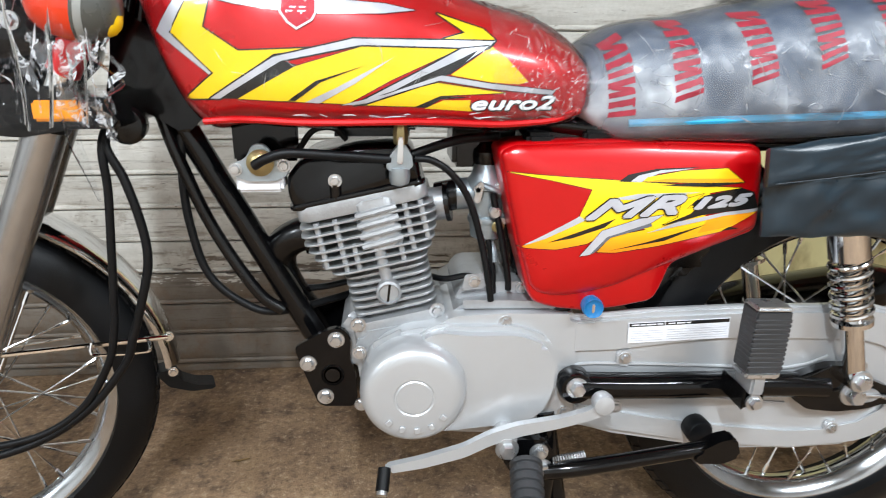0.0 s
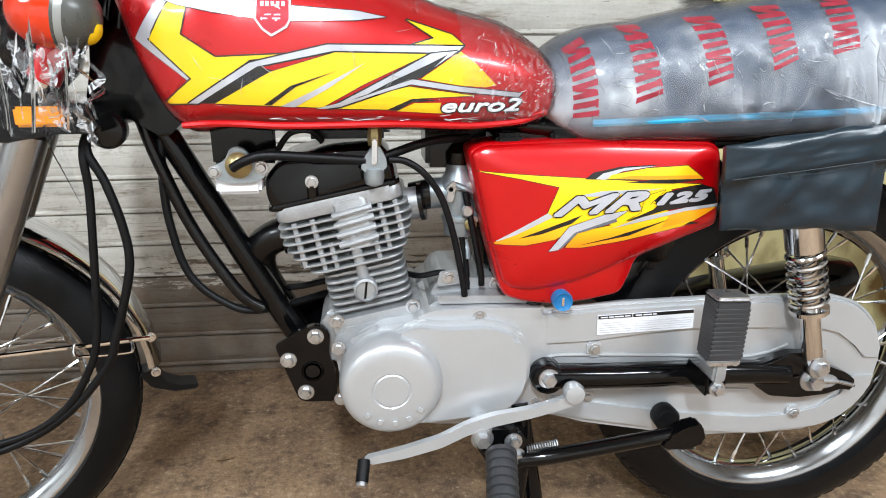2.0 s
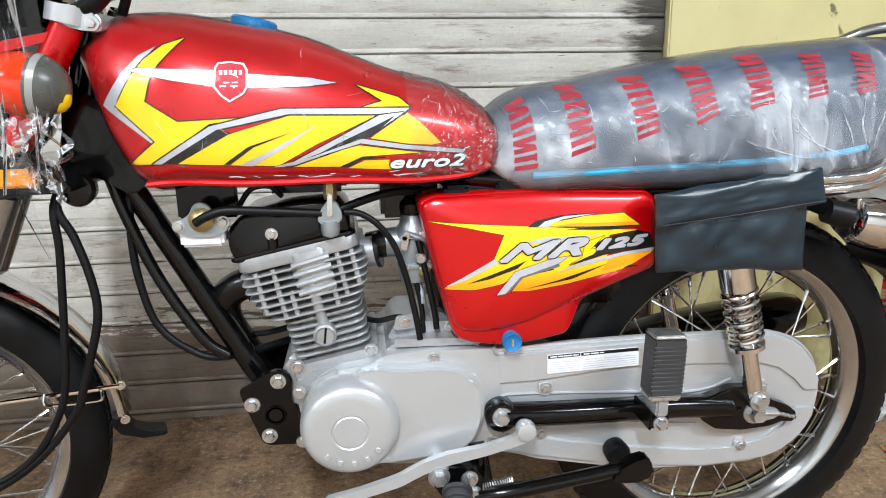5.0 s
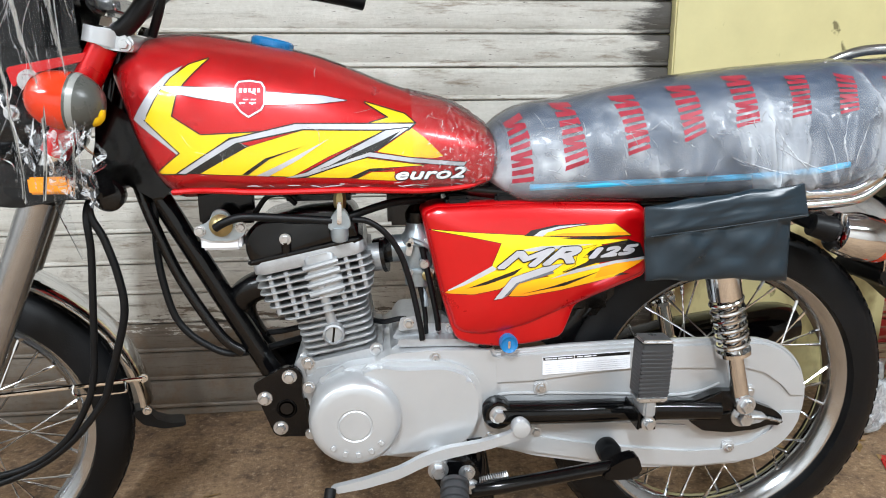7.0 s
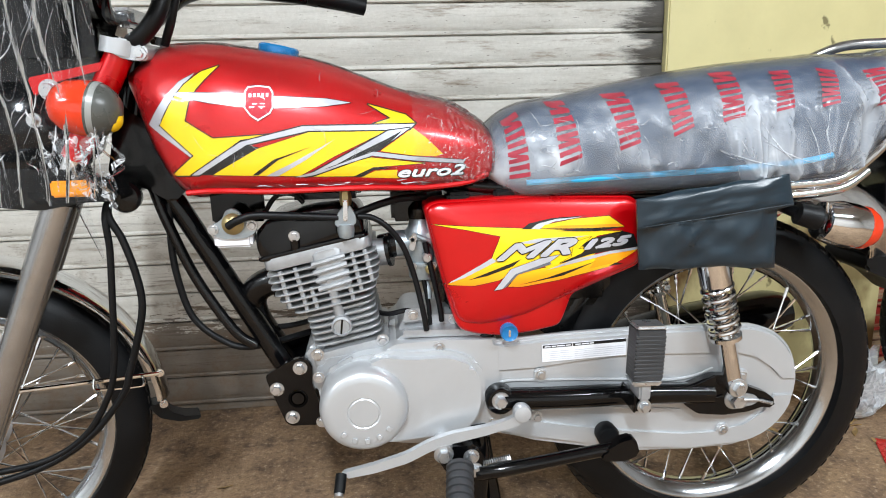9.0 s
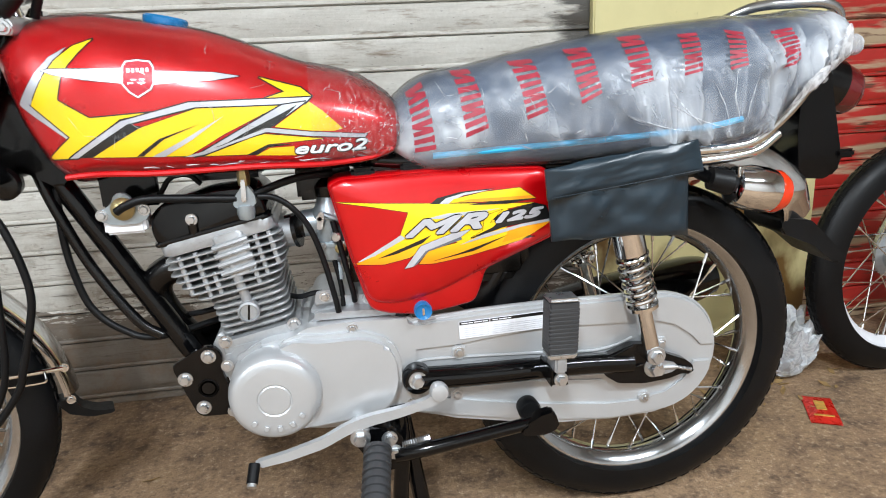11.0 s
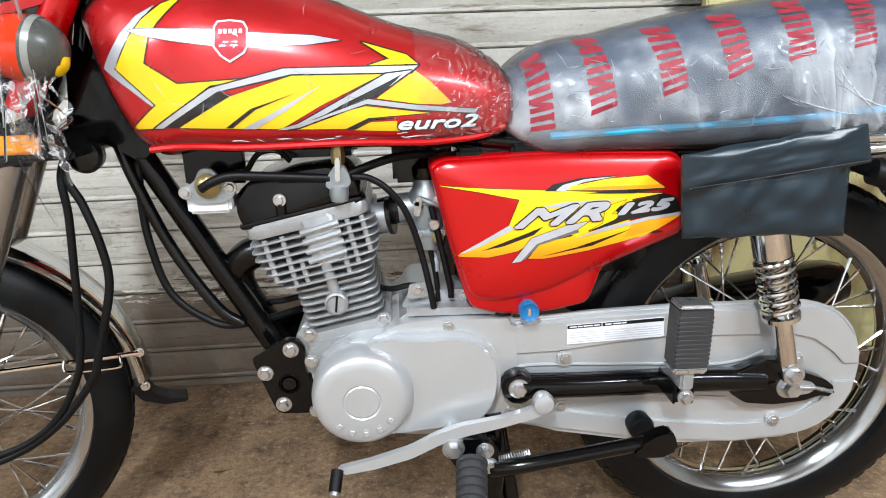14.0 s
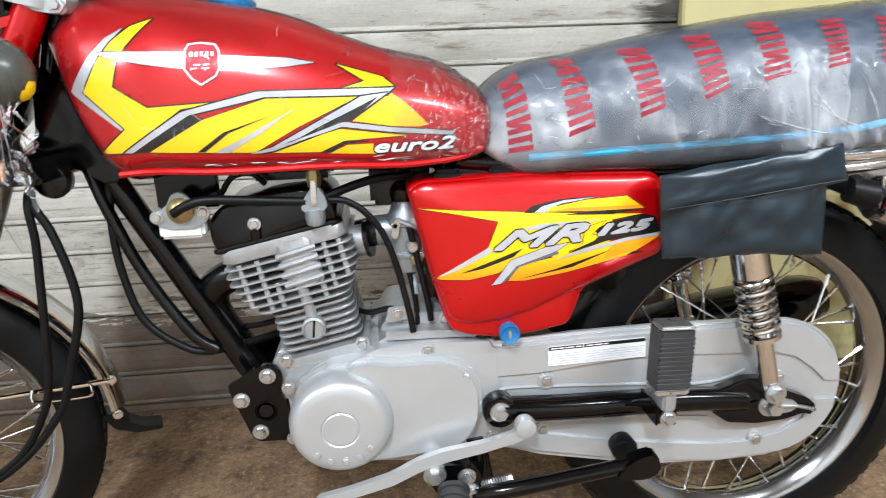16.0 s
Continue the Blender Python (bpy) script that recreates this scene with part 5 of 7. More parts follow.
def grown(poly, d):
    """Outline pushed outwards by d."""
    area = sum(a[0] * b[1] - b[0] * a[1] for a, b in zip(poly, poly[1:] + poly[:1]))
    s = 1 if area > 0 else -1
    out, m = [], len(poly)
    for i in range(m):
        a, b, c = (Vector(poly[k % m]) for k in (i - 1, i, i + 1))
        n1, n2 = (b - a).normalized(), (c - b).normalized()
        n1, n2 = Vector((n1.y, -n1.x)), Vector((n2.y, -n2.x))
        n = n1 + n2
        n = n / max(0.35, n.length_squared / 2) if n.length > 1e-6 else n1
        out.append(tuple(b + s * d * n))
    return out


def flat_poly(poly):
    bm = bmesh.new()
    f = bm.faces.new([bm.verts.new((x, 0, z)) for x, z in poly])
    f.normal_update()
    bmesh.ops.triangulate(bm, faces=[f], ngon_method="EAR_CLIP")
    bm.normal_update()
    return bm


def stroke(poly, d):
    """A thin band along an outline."""
    area = sum(a[0] * b[1] - b[0] * a[1] for a, b in zip(poly, poly[1:] + poly[:1]))
    s = 1 if area > 0 else -1
    bm = bmesh.new()
    for p, q in zip(poly, poly[1:] + poly[:1]):
        p, q = Vector(p), Vector(q)
        t = (q - p).normalized()
        n = s * d * Vector((t.y, -t.x))
        e = t * d * 0.7
        bm.faces.new([bm.verts.new((v.x, 0, v.y)) for v in (p - e - n * 0.3, q + e - n * 0.3, q + e + n, p - e + n)])
    return bm


def sticker(parent, tree, poly, material, layer, edge=0.0):
    if edge:
        part("sticker_edge", wrap_flat(stroke(poly, edge), tree, 0.0004 + 0.00022 * (layer - 0.5)), BLACKV, parent)
    return part("sticker", wrap_flat(flat_poly(poly), tree, 0.0004 + 0.00022 * layer), material, parent)


def lettering(parent, tree, text, p0, p1, p2, material, lift, bold=0.0):
    """Built-in font, fitted between baseline p0-p1 with its upper left corner at p2."""
    cu = bpy.data.curves.new("text", "FONT")
    cu.body, cu.resolution_u = text, 3
    tmp = new("text", cu)
    bpy.context.view_layer.update()
    me = bpy.data.meshes.new_from_object(tmp.evaluated_get(bpy.context.evaluated_depsgraph_get()))
    bpy.data.objects.remove(tmp)
    bm = bmesh.new()
    bm.from_mesh(me)
    xs, ys = [v.co.x for v in bm.verts], [v.co.y for v in bm.verts]
    x0, x1, y0, y1 = min(xs), max(xs), min(ys), max(ys)
    A, B, C = Vector(p0), Vector(p1), Vector(p2)
    for v in bm.verts:
        u, w = (v.co.x - x0) / (x1 - x0), (v.co.y - y0) / (y1 - y0)
        q = A + u * (B - A) + w * (C - A)
        v.co = (q.x, 0, q.y)
    wrap_flat(bm, tree, lift, 0.007)
    if bold:
        # heavier strokes: the outline repeated round itself, each a hair lower
        base = bm.copy()
        for k in range(10):
            a = 2 * math.pi * k / 10
            merge(bm, base.copy(), Matrix.Translation((bold * math.cos(a), 0.00005 * (k + 1), bold * math.sin(a))))
        base.free()
    return part("lettering", bm, material, parent)


TT = surface_of(tank)
K = 0.0017
sticker(tank, TT, [(-0.225, 0.863), (-0.247, 0.852), (-0.267, 0.833), (-0.2966, 0.795), (-0.237, 0.7495), (-0.233, 0.7534), (-0.278, 0.794), (-0.256, 0.829), (-0.240, 0.847)], SILVERV, 1, 0.0006)
sticker(tank, TT, [(-0.194, 0.872), (-0.217, 0.864), (-0.240, 0.847), (-0.256, 0.829), (-0.278, 0.794), (-0.233, 0.752), (-0.271, 0.7236), (-0.240, 0.725), (-0.1675, 0.772), (-0.119, 0.7785), (-0.204, 0.775), (-0.241, 0.799), (-0.233, 0.826), (-0.223, 0.841), (-0.210, 0.855)], YELLOW, 2, K)
sticker(tank, TT, [(-0.259, 0.8357), (-0.247, 0.8374), (-0.160, 0.834), (-0.116, 0.829), (-0.048, 0.824), (-0.016, 0.8176), (-0.049, 0.814), (-0.120, 0.813), (-0.161, 0.816), (-0.204, 0.822), (-0.243, 0.830)], SILVERV, 4, 0.0007)
SH = [(-0.158, 0.837), (-0.154, 0.843), (-0.140, 0.8444), (-0.1245, 0.842), (-0.120, 0.834), (-0.1205, 0.814), (-0.125, 0.806), (-0.142, 0.7965), (-0.152, 0.8037), (-0.1596, 0.8147)]
sticker(tank, TT, SH, WHITE, 6, 0.0006)
sticker(tank, TT, grown(SH, -0.0022), REDV, 7)
for k in range(5):
    x = -0.1525 + 0.0056 * k
    sticker(tank, TT, [(x, 0.8335), (x + 0.0036, 0.8335), (x + 0.0036, 0.8285), (x, 0.8285)], SILVERV, 8)
for x, z, w, h in ((-0.1480, 0.8200, 0.0060, 0.0012), (-0.1380, 0.8200, 0.0060, 0.0012), (-0.1500, 0.8160, 0.0045, 0.0012), (-0.1400, 0.8160, 0.0080, 0.0012)):
    sticker(tank, TT, [(x, z), (x + w, z), (x + w, z - h), (x, z - h)], SILVERV, 8)
sticker(tank, TT, [(-0.240, 0.725), (-0.168, 0.769), (-0.083, 0.788), (0.073, 0.786), (0.065, 0.7786), (-0.075, 0.7815), (-0.160, 0.765), (-0.229, 0.725)], SILVERV, 4, K)
sticker(tank, TT, [(-0.229, 0.725), (-0.160, 0.765), (-0.143, 0.761), (-0.210, 0.725)], BLACKV, 3)
sticker(tank, TT, [(-0.210, 0.725), (-0.147, 0.759), (-0.0735, 0.780), (0.035, 0.7795), (-0.043, 0.745), (-0.092, 0.719)], YELLOW, 2, 0.0008)
sticker(tank, TT, [(-0.156, 0.723), (-0.125, 0.744), (-0.072, 0.760), (-0.119, 0.743), (-0.148, 0.7226)], BLACKV, 5)
sticker(tank, TT, [(-0.138, 0.721), (-0.103, 0.737), (-0.040, 0.769), (-0.083, 0.741), (-0.122, 0.720)], SILVERV, 5)
sticker(tank, TT, [(0.065, 0.7806), (0.034, 0.778), (-0.015, 0.753), (-0.085, 0.718), (-0.071, 0.720), (-0.006, 0.741), (0.026, 0.756)], SILVERV, 5, K)
sticker(tank, TT, [(0.0545, 0.7776), (0.0345, 0.768), (-0.016, 0.746), (-0.043, 0.7325), (0.008, 0.750), (0.022, 0.751), (0.047, 0.771)], BLACKV, 6)
sticker(tank, TT, [(0.069, 0.7805), (0.022, 0.7503), (0.067, 0.7424), (0.0995, 0.7397), (0.112, 0.742), (0.086, 0.768)], YELLOW, 2)
sticker(tank, TT, [(0.008, 0.742), (0.067, 0.733), (0.085, 0.7305), (0.011, 0.728), (-0.017, 0.716), (-0.082, 0.718), (-0.0436, 0.730)], YELLOW, 3, 0.0008)
sticker(tank, TT, [(0.012, 0.750), (0.067, 0.741), (0.145, 0.732), (0.141, 0.7275), (0.067, 0.7354), (0.010, 0.7445), (-0.0435, 0.731), (-0.0985, 0.718), (-0.085, 0.718), (-0.016, 0.741)], SILVERV, 7, 0.0009)
sticker(tank, TT, [(0.011, 0.728), (0.0455, 0.726), (0.011, 0.724), (-0.004, 0.715), (-0.017, 0.715)], BLACKV, 5)
sticker(tank, TT, [(0.014, 0.723), (0.045, 0.723), (0.044, 0.715), (0.052, 0.710), (-0.007, 0.714)], YELLOW, 3)
sticker(tank, TT, [(0.0075, 0.815), (0.060, 0.799), (0.074, 0.787), (0.0135, 0.788), (0.039, 0.795)], YELLOW, 3, K)
lettering(tank, TT, "euro2", (0.0440, 0.7120), (0.1400, 0.7112), (0.0520, 0.7265), BLACKV, 0.0038, 0.0020)
lettering(tank, TT, "euro2", (0.0440, 0.7125), (0.1395, 0.7117), (0.0520, 0.7270), WHITE, 0.0050, 0.0008)

TC = surface_of(side_cover)


def fade_vinyl():
    """Printed vinyl that runs from orange at its lower end into yellow."""
    m = mat("yellow_orange_vinyl", rgb("#f0c60a"), 0.35, 0.0, 0.04, 20, 0.01, coat=0.3)
    nt = m.node_tree
    geo, sep, r = (nt.nodes.new(k) for k in ("ShaderNodeNewGeometry", "ShaderNodeSeparateXYZ", "ShaderNodeValToRGB"))
    nt.links.new(geo.outputs["Position"], sep.inputs[0])
    mr = nt.nodes.new("ShaderNodeMapRange")
    mr.inputs["From Min"].default_value, mr.inputs["From Max"].default_value = 0.540, 0.580
    nt.links.new(sep.outputs["Z"], mr.inputs["Value"]), nt.links.new(mr.outputs["Result"], r.inputs["Fac"])
    r.color_ramp.elements[0].color, r.color_ramp.elements[1].color = rgb("#ee8a0c"), rgb("#f2cc10")
    nt.links.new(r.outputs["Color"], nt.nodes["Principled BSDF"].inputs["Base Color"])
    return m


FADE = fade_vinyl()
GREYV = mat("grey_vinyl", rgb("#6d7078"), 0.34, 0.3, 0.10, 30, 0.02, coat=0.3)
# wing, arrow and bolt, from yellow into orange
sticker(side_cover, TC, [(0.093, 0.638), (0.229, 0.628), (0.384, 0.616), (0.338, 0.611), (0.322, 0.599), (0.305, 0.581), (0.278, 0.583), (0.208, 0.559), (0.192, 0.550), (0.155, 0.542), (0.110, 0.543), (0.140, 0.557), (0.180, 0.583), (0.194, 0.618), (0.144, 0.629)], FADE, 1, 0.0008)
sticker(side_cover, TC, [(0.255, 0.572), (0.270, 0.564), (0.304, 0.571), (0.338, 0.582), (0.350, 0.600), (0.340, 0.612), (0.295, 0.612)], YELLOW, 2)
sticker(side_cover, TC, [(0.110, 0.543), (0.181, 0.585), (0.188, 0.580), (0.142, 0.556)], SILVERV, 2)
sticker(side_cover, TC, [(0.145, 0.551), (0.173, 0.562), (0.225, 0.582), (0.212, 0.571), (0.173, 0.557)], BLACKV, 3)
sticker(side_cover, TC, [(0.205, 0.539), (0.221, 0.560), (0.269, 0.568), (0.302, 0.577), (0.364, 0.584), (0.412, 0.585), (0.364, 0.561), (0.283, 0.545), (0.228, 0.538)], FADE, 2, 0.0008)
sticker(side_cover, TC, [(0.342, 0.579), (0.370, 0.583), (0.411, 0.584), (0.378, 0.568), (0.332, 0.560)], ORANGE, 3)
sticker(side_cover, TC, [(0.221, 0.541), (0.268, 0.551), (0.342, 0.572), (0.290, 0.552)], BLACKV, 4)
sticker(side_cover, TC, [(0.364, 0.562), (0.388, 0.564), (0.373, 0.567)], BLACKV, 4)
sticker(side_cover, TC, [(0.283, 0.571), (0.318, 0.588), (0.324, 0.595), (0.315, 0.598), (0.338, 0.609), (0.384, 0.616), (0.403, 0.610), (0.412, 0.589), (0.367, 0.587), (0.334, 0.584)], BLACKV, 4)
sticker(side_cover, TC, [(0.265, 0.563), (0.305, 0.577), (0.364, 0.5865), (0.412, 0.589), (0.412, 0.585), (0.364, 0.582), (0.305, 0.571)], SILVERV, 5)
sticker(side_cover, TC, [(0.284, 0.573), (0.318, 0.586), (0.327, 0.594), (0.313, 0.593), (0.333, 0.611), (0.306, 0.604), (0.302, 0.582)], YELLOW, 5, 0.0006)
sticker(side_cover, TC, [(0.184, 0.534), (0.196, 0.536), (0.216, 0.559), (0.269, 0.576), (0.284, 0.586), (0.255, 0.582), (0.209, 0.567)], SILVERV, 6, 0.0006)
sticker(side_cover, TC, [(0.196, 0.536), (0.202, 0.539), (0.220, 0.558), (0.271, 0.572), (0.269, 0.576), (0.216, 0.559)], GREYV, 7)
sticker(side_cover, TC, [(0.226, 0.627), (0.237, 0.635), (0.272, 0.6415), (0.325, 0.643), (0.271, 0.635), (0.257, 0.629), (0.252, 0.626)], BLACKV, 3)
sticker(side_cover, TC, [(0.240, 0.627), (0.250, 0.634), (0.279, 0.640), (0.319, 0.6415), (0.275, 0.636), (0.259, 0.630), (0.253, 0.626)], SILVERV, 4)
sticker(side_cover, TC, [(0.255, 0.627), (0.261, 0.632), (0.307, 0.639), (0.361, 0.641), (0.386, 0.623), (0.306, 0.625)], YELLOW, 4, 0.0008)
sticker(side_cover, TC, [(0.262, 0.627), (0.285, 0.630), (0.342, 0.629), (0.378, 0.628), (0.385, 0.6235), (0.306, 0.6255)], ORANGE, 5)
sticker(side_cover, TC, [(0.278, 0.622), (0.313, 0.624), (0.386, 0.6225), (0.342, 0.619)], BLACKV, 6)
sticker(side_cover, TC, [(0.215, 0.606), (0.250, 0.612), (0.330, 0.613), (0.300, 0.609), (0.240, 0.605)], SILVERV, 2)
lettering(side_cover, TC, "MR", (0.1890, 0.5820), (0.2985, 0.5880), (0.2160, 0.6045), BLACKV, 0.0026, 0.0036)
lettering(side_cover, TC, "MR", (0.1890, 0.5824), (0.2985, 0.5884), (0.2160, 0.6049), SILVERV, 0.0040, 0.0020)
for text, p0, p1, p2 in (("1", (0.3225, 0.5931), (0.3300, 0.5934), (0.3345, 0.6061)), ("25", (0.3395, 0.5937), (0.3872, 0.5957), (0.3515, 0.6066))):
    lettering(side_cover, TC, text, p0, p1, p2, BLACKV, 0.0026, 0.0026)
    lettering(side_cover, TC, text, p0, p1, p2, SILVERV, 0.0040, 0.0016)
# header bars of the label on the chain case
part("print_bar", box(0.2770, 0.3250, -0.1072, -0.1065, 0.4187, 0.4235, 0), BLACKV, lab)
part("print_bar", box(0.3265, 0.4140, -0.1072, -0.1065, 0.4187, 0.4235, 0), BLACKV, lab)
for x, w in ((0.2800, 0.010), (0.2915, 0.007), (0.3000, 0.013), (0.3145, 0.008), (0.3300, 0.009), (0.3410, 0.012), (0.3545, 0.006)):
    part("print_bar", box(x, x + w, -0.1076, -0.1070, 0.4203, 0.4220, 0), WHITE, lab)
for k in range(5):
    part("print_bar", box(0.2790, 0.3235, -0.1072, -0.1065, 0.3985 + 0.0034 * k, 0.3988 + 0.0034 * k, 0), SILVERV, lab)
    part("print_bar", box(0.3290, 0.4120, -0.1072, -0.1065, 0.3985 + 0.0034 * k, 0.3988 + 0.0034 * k, 0), SILVERV, lab)

# ---- seat trim, wrap, prints ----
seam = [p for p in superring(0.207, seat_low(0.207), seat_top(0.207), seat_half(0.207) + 0.0012, 48, 0.45, 4.4, 2.6) if p[1] < 0.02]
seam.sort(key=lambda p: p[2])
part("front_seam", tube(seam, 0.0026, 8, 3), SEATM, seat, "stitched seam round the front of the seat")
pp = [(0.236, 0.6945), (0.29, 0.697), (0.40, 0.700), (0.51, 0.703), (0.60, 0.707), (0.66, 0.712), (0.71, 0.720)]
TS = surface_of(seat)
pts = []
for x, z in pp:
    hit = TS.ray_cast(Vector((x, -1, z)), Vector((0, 1, 0)))
    pts.append((x, (hit[0].y if hit[0] is not None else -0.11) - 0.001, z))
part("piping", tube(pts, 0.0048, 8, 6), PIPING, seat, "sky blue piping along the seat edge")


def fold_lines(seed):
    """Creases of the film: x, z of both ends, height and half width."""
    rng = random.Random(seed)
    out = []
    for k in range(44):
        # a fan gathered at the strap below the seat
        a = radians(rng.uniform(38, 150))
        x0, z0 = rng.uniform(0.56, 0.78), 0.700 + rng.uniform(-0.01, 0.012)
        ln = rng.uniform(0.035, 0.115)
        out.append((x0, z0, x0 + ln * math.cos(a) * 0.9, z0 + ln * math.sin(a), rng.uniform(0.0045, 0.0110), rng.uniform(0.0050, 0.0110)))
    for k in range(60):
        # short crinkles along the flank
        x0, z0, a = rng.uniform(0.24, 0.62), rng.uniform(0.71, 0.81), radians(rng.uniform(-60, 70))
        ln = rng.uniform(0.012, 0.04)
        out.append((x0, z0, x0 + ln * math.cos(a), z0 + ln * math.sin(a), rng.uniform(0.0020, 0.0050), rng.uniform(0.004, 0.009)))
    for k in range(30):
        # loose tail end
        x0, z0, a = rng.uniform(0.72, 0.90), rng.uniform(0.74, 0.86), radians(rng.uniform(60, 135))
        ln = rng.uniform(0.02, 0.06)
        out.append((x0, z0, x0 + ln * math.cos(a), z0 + ln * math.sin(a), rng.uniform(0.005, 0.011), rng.uniform(0.004, 0.010)))
    out.append((0.455, 0.712, 0.575, 0.800, 0.0028, 0.0035))
    return out


def build_seat_wrap():
    rings, sheen = [], []
    n, k = 220, 132
    lines = fold_lines(4)
    for i in range(n + 1):
        t = i / n
        x = 0.184 + 0.746 * t
        xe = min(x, 0.918)
        w, zt, zb = seat_half(xe) + 0.0025, seat_top(xe) + 0.0025, seat_low(xe) - 0.003
        if x > 0.78:
            e = (x - 0.78) / 0.15
            w, zt, zb = w + 0.012 * e, zt + 0.012 * e, zb + 0.010 * e
        near = [c for c in lines if min(c[0], c[2]) - 0.025 < x < max(c[0], c[2]) + 0.025]
        ring = []
        for j, (px, py, pz) in enumerate(superring(x, zb, zt, w, k, 0.45, 4.4, 2.6)):
            q = Vector((x * 9, py * 16, pz * 14))
            d = 0.0050 + 0.0016 * noise.noise(q) + 0.0010 * noise.noise(q * 2.7) + 0.0005 * noise.noise(q * 7)
            if py < 0:
                for x0, z0, x1, z1, hgt, wid in near:
                    ux, uz = x1 - x0, z1 - z0
                    L2 = ux * ux + uz * uz
                    s = ((x - x0) * ux + (pz - z0) * uz) / L2
                    sc = min(1, max(0, s))
                    off = ((x - x0 - sc * ux) * uz - (pz - z0 - sc * uz) * ux) / math.sqrt(L2)
                    dist = math.hypot(x - x0 - sc * ux, pz - z0 - sc * uz)
                    if dist < wid * 3:
                        g = (1 - 0.6 * sc) * hgt
                        # a sharp crest with a steep and a gentle side
                        ww = wid * (0.55 if off > 0 else 1.35)
                        d += g * math.exp(-dist / ww)
            d += (0.0012 + 0.0022 * min(1, max(0, (x - 0.5) / 0.2))) * (abs(noise.noise(q * 2.1 + Vector((7, 0, 0)))) + 0.5 * abs(noise.noise(q * 4.7)))
            if x > 0.78:
                d += 0.0035 * noise.noise(Vector((x * 30, py * 40, pz * 26))) * min(1, (x - 0.78) / 0.05)
            nrm = Vector((0, py / max(w, 0.01), (pz - (zb + zt) / 2) / 0.09))
            nrm = nrm.normalized() if nrm.length > 1e-5 else Vector((0, 0, 1))
            if nrm.z > 0.15:
                d *= 1 - 0.75 * min(1, (nrm.z - 0.15) / 0.6)
            if nrm.z < -0.2:
                # drawn tight under the seat
                d *= max(0.15, 1 + 1.3 * (nrm.z + 0.2))
            ring.append((px, py + d * nrm.y, pz + d * nrm.z))
            # hand-wide air pockets with crinkles between; the x weight paints brightness along the seat
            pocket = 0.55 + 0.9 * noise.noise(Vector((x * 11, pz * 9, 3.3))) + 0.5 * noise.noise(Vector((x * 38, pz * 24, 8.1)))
            sheen.append(min(1.0, max(0.0, (d - 0.0016) / 0.0075)) * min(1.3, max(0.25, pocket)) * float(np.interp(x, (0.2, 0.48, 0.56, 0.72, 0.78, 0.82, 0.9), (1.35, 1.15, 0.85, 0.85, 0.50, 1.5, 2.2))))
        rings.append(ring)
    ob = part("seat_wrap", loft(rings), FILM_SEAT, None)
    # attribute gap holds the painted sheen, not the bare distance
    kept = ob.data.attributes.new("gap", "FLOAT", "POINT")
    kept.data.foreach_set("value", sheen)
    return tagged(ob, "clear plastic wrap with red print over the seat", "plastic wrap")


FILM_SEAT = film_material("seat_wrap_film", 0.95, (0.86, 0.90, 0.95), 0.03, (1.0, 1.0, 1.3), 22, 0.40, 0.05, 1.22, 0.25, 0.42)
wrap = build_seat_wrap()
TW = surface_of(wrap)
STAMPS = (((0.206, 0.783), (0.231, 0.799), (0.241, 0.701), (0.211, 0.697)), ((0.273, 0.812), (0.302, 0.813), (0.316, 0.728), (0.282, 0.715)),
          ((0.357, 0.821), (0.392, 0.823), (0.403, 0.747), (0.371, 0.735)), ((0.440, 0.834), (0.476, 0.836), (0.483, 0.768), (0.450, 0.753)),
          ((0.527, 0.848), (0.563, 0.850), (0.559, 0.781), (0.525, 0.772)), ((0.615, 0.848), (0.646, 0.849), (0.636, 0.792), (0.606, 0.785)),
          ((0.689, 0.852), (0.714, 0.846), (0.708, 0.797), (0.678, 0.790)), ((0.757, 0.846), (0.792, 0.850), (0.791, 0.802), (0.757, 0.789)))
rng = random.Random(5)
for st in STAMPS:
    A, B, C, D = (Vector(p) for p in st)

    def at(u, v):
        return tuple(A.lerp(B, u).lerp(D.lerp(C, u), v))
    # rows of thick plain bars, tied by slanting and end strokes
    for k in range(4):
        step, v0 = 0.25, 0.25 * k
        lines = [(0.0, 1.0, 0.04, 0.04, 0.34), (0.0, 1.0, 0.56, 0.56, 0.84)]
        if k % 2 == 0:
            lines.append((0.10, 0.92, 0.20, 0.52, 0.20))
        else:
            lines += [(0.0, 0.22, 0.28, 0.28, 0.36), (0.40, 0.58, 0.30, 0.30, 0.36), (0.84, 1.0, 0.0, 0.0, 0.42)]
        for n, (u0, u1, a, a1, b) in enumerate(lines):
            h = b - a if b > a else 0.20
            j0, j1 = 0.04 * rng.random(), 0.04 * rng.random()
            q = [at(u0 + j0, v0 + a * step), at(u1 - j1, v0 + a1 * step), at(u1 - j0, v0 + (a1 + h) * step), at(u0 + j1, v0 + (a + h) * step)]
            part("print_bar", wrap_flat(flat_poly(q), TW, 0.0004 + 0.0003 * (n > 1), 0.006), INK, wrap)


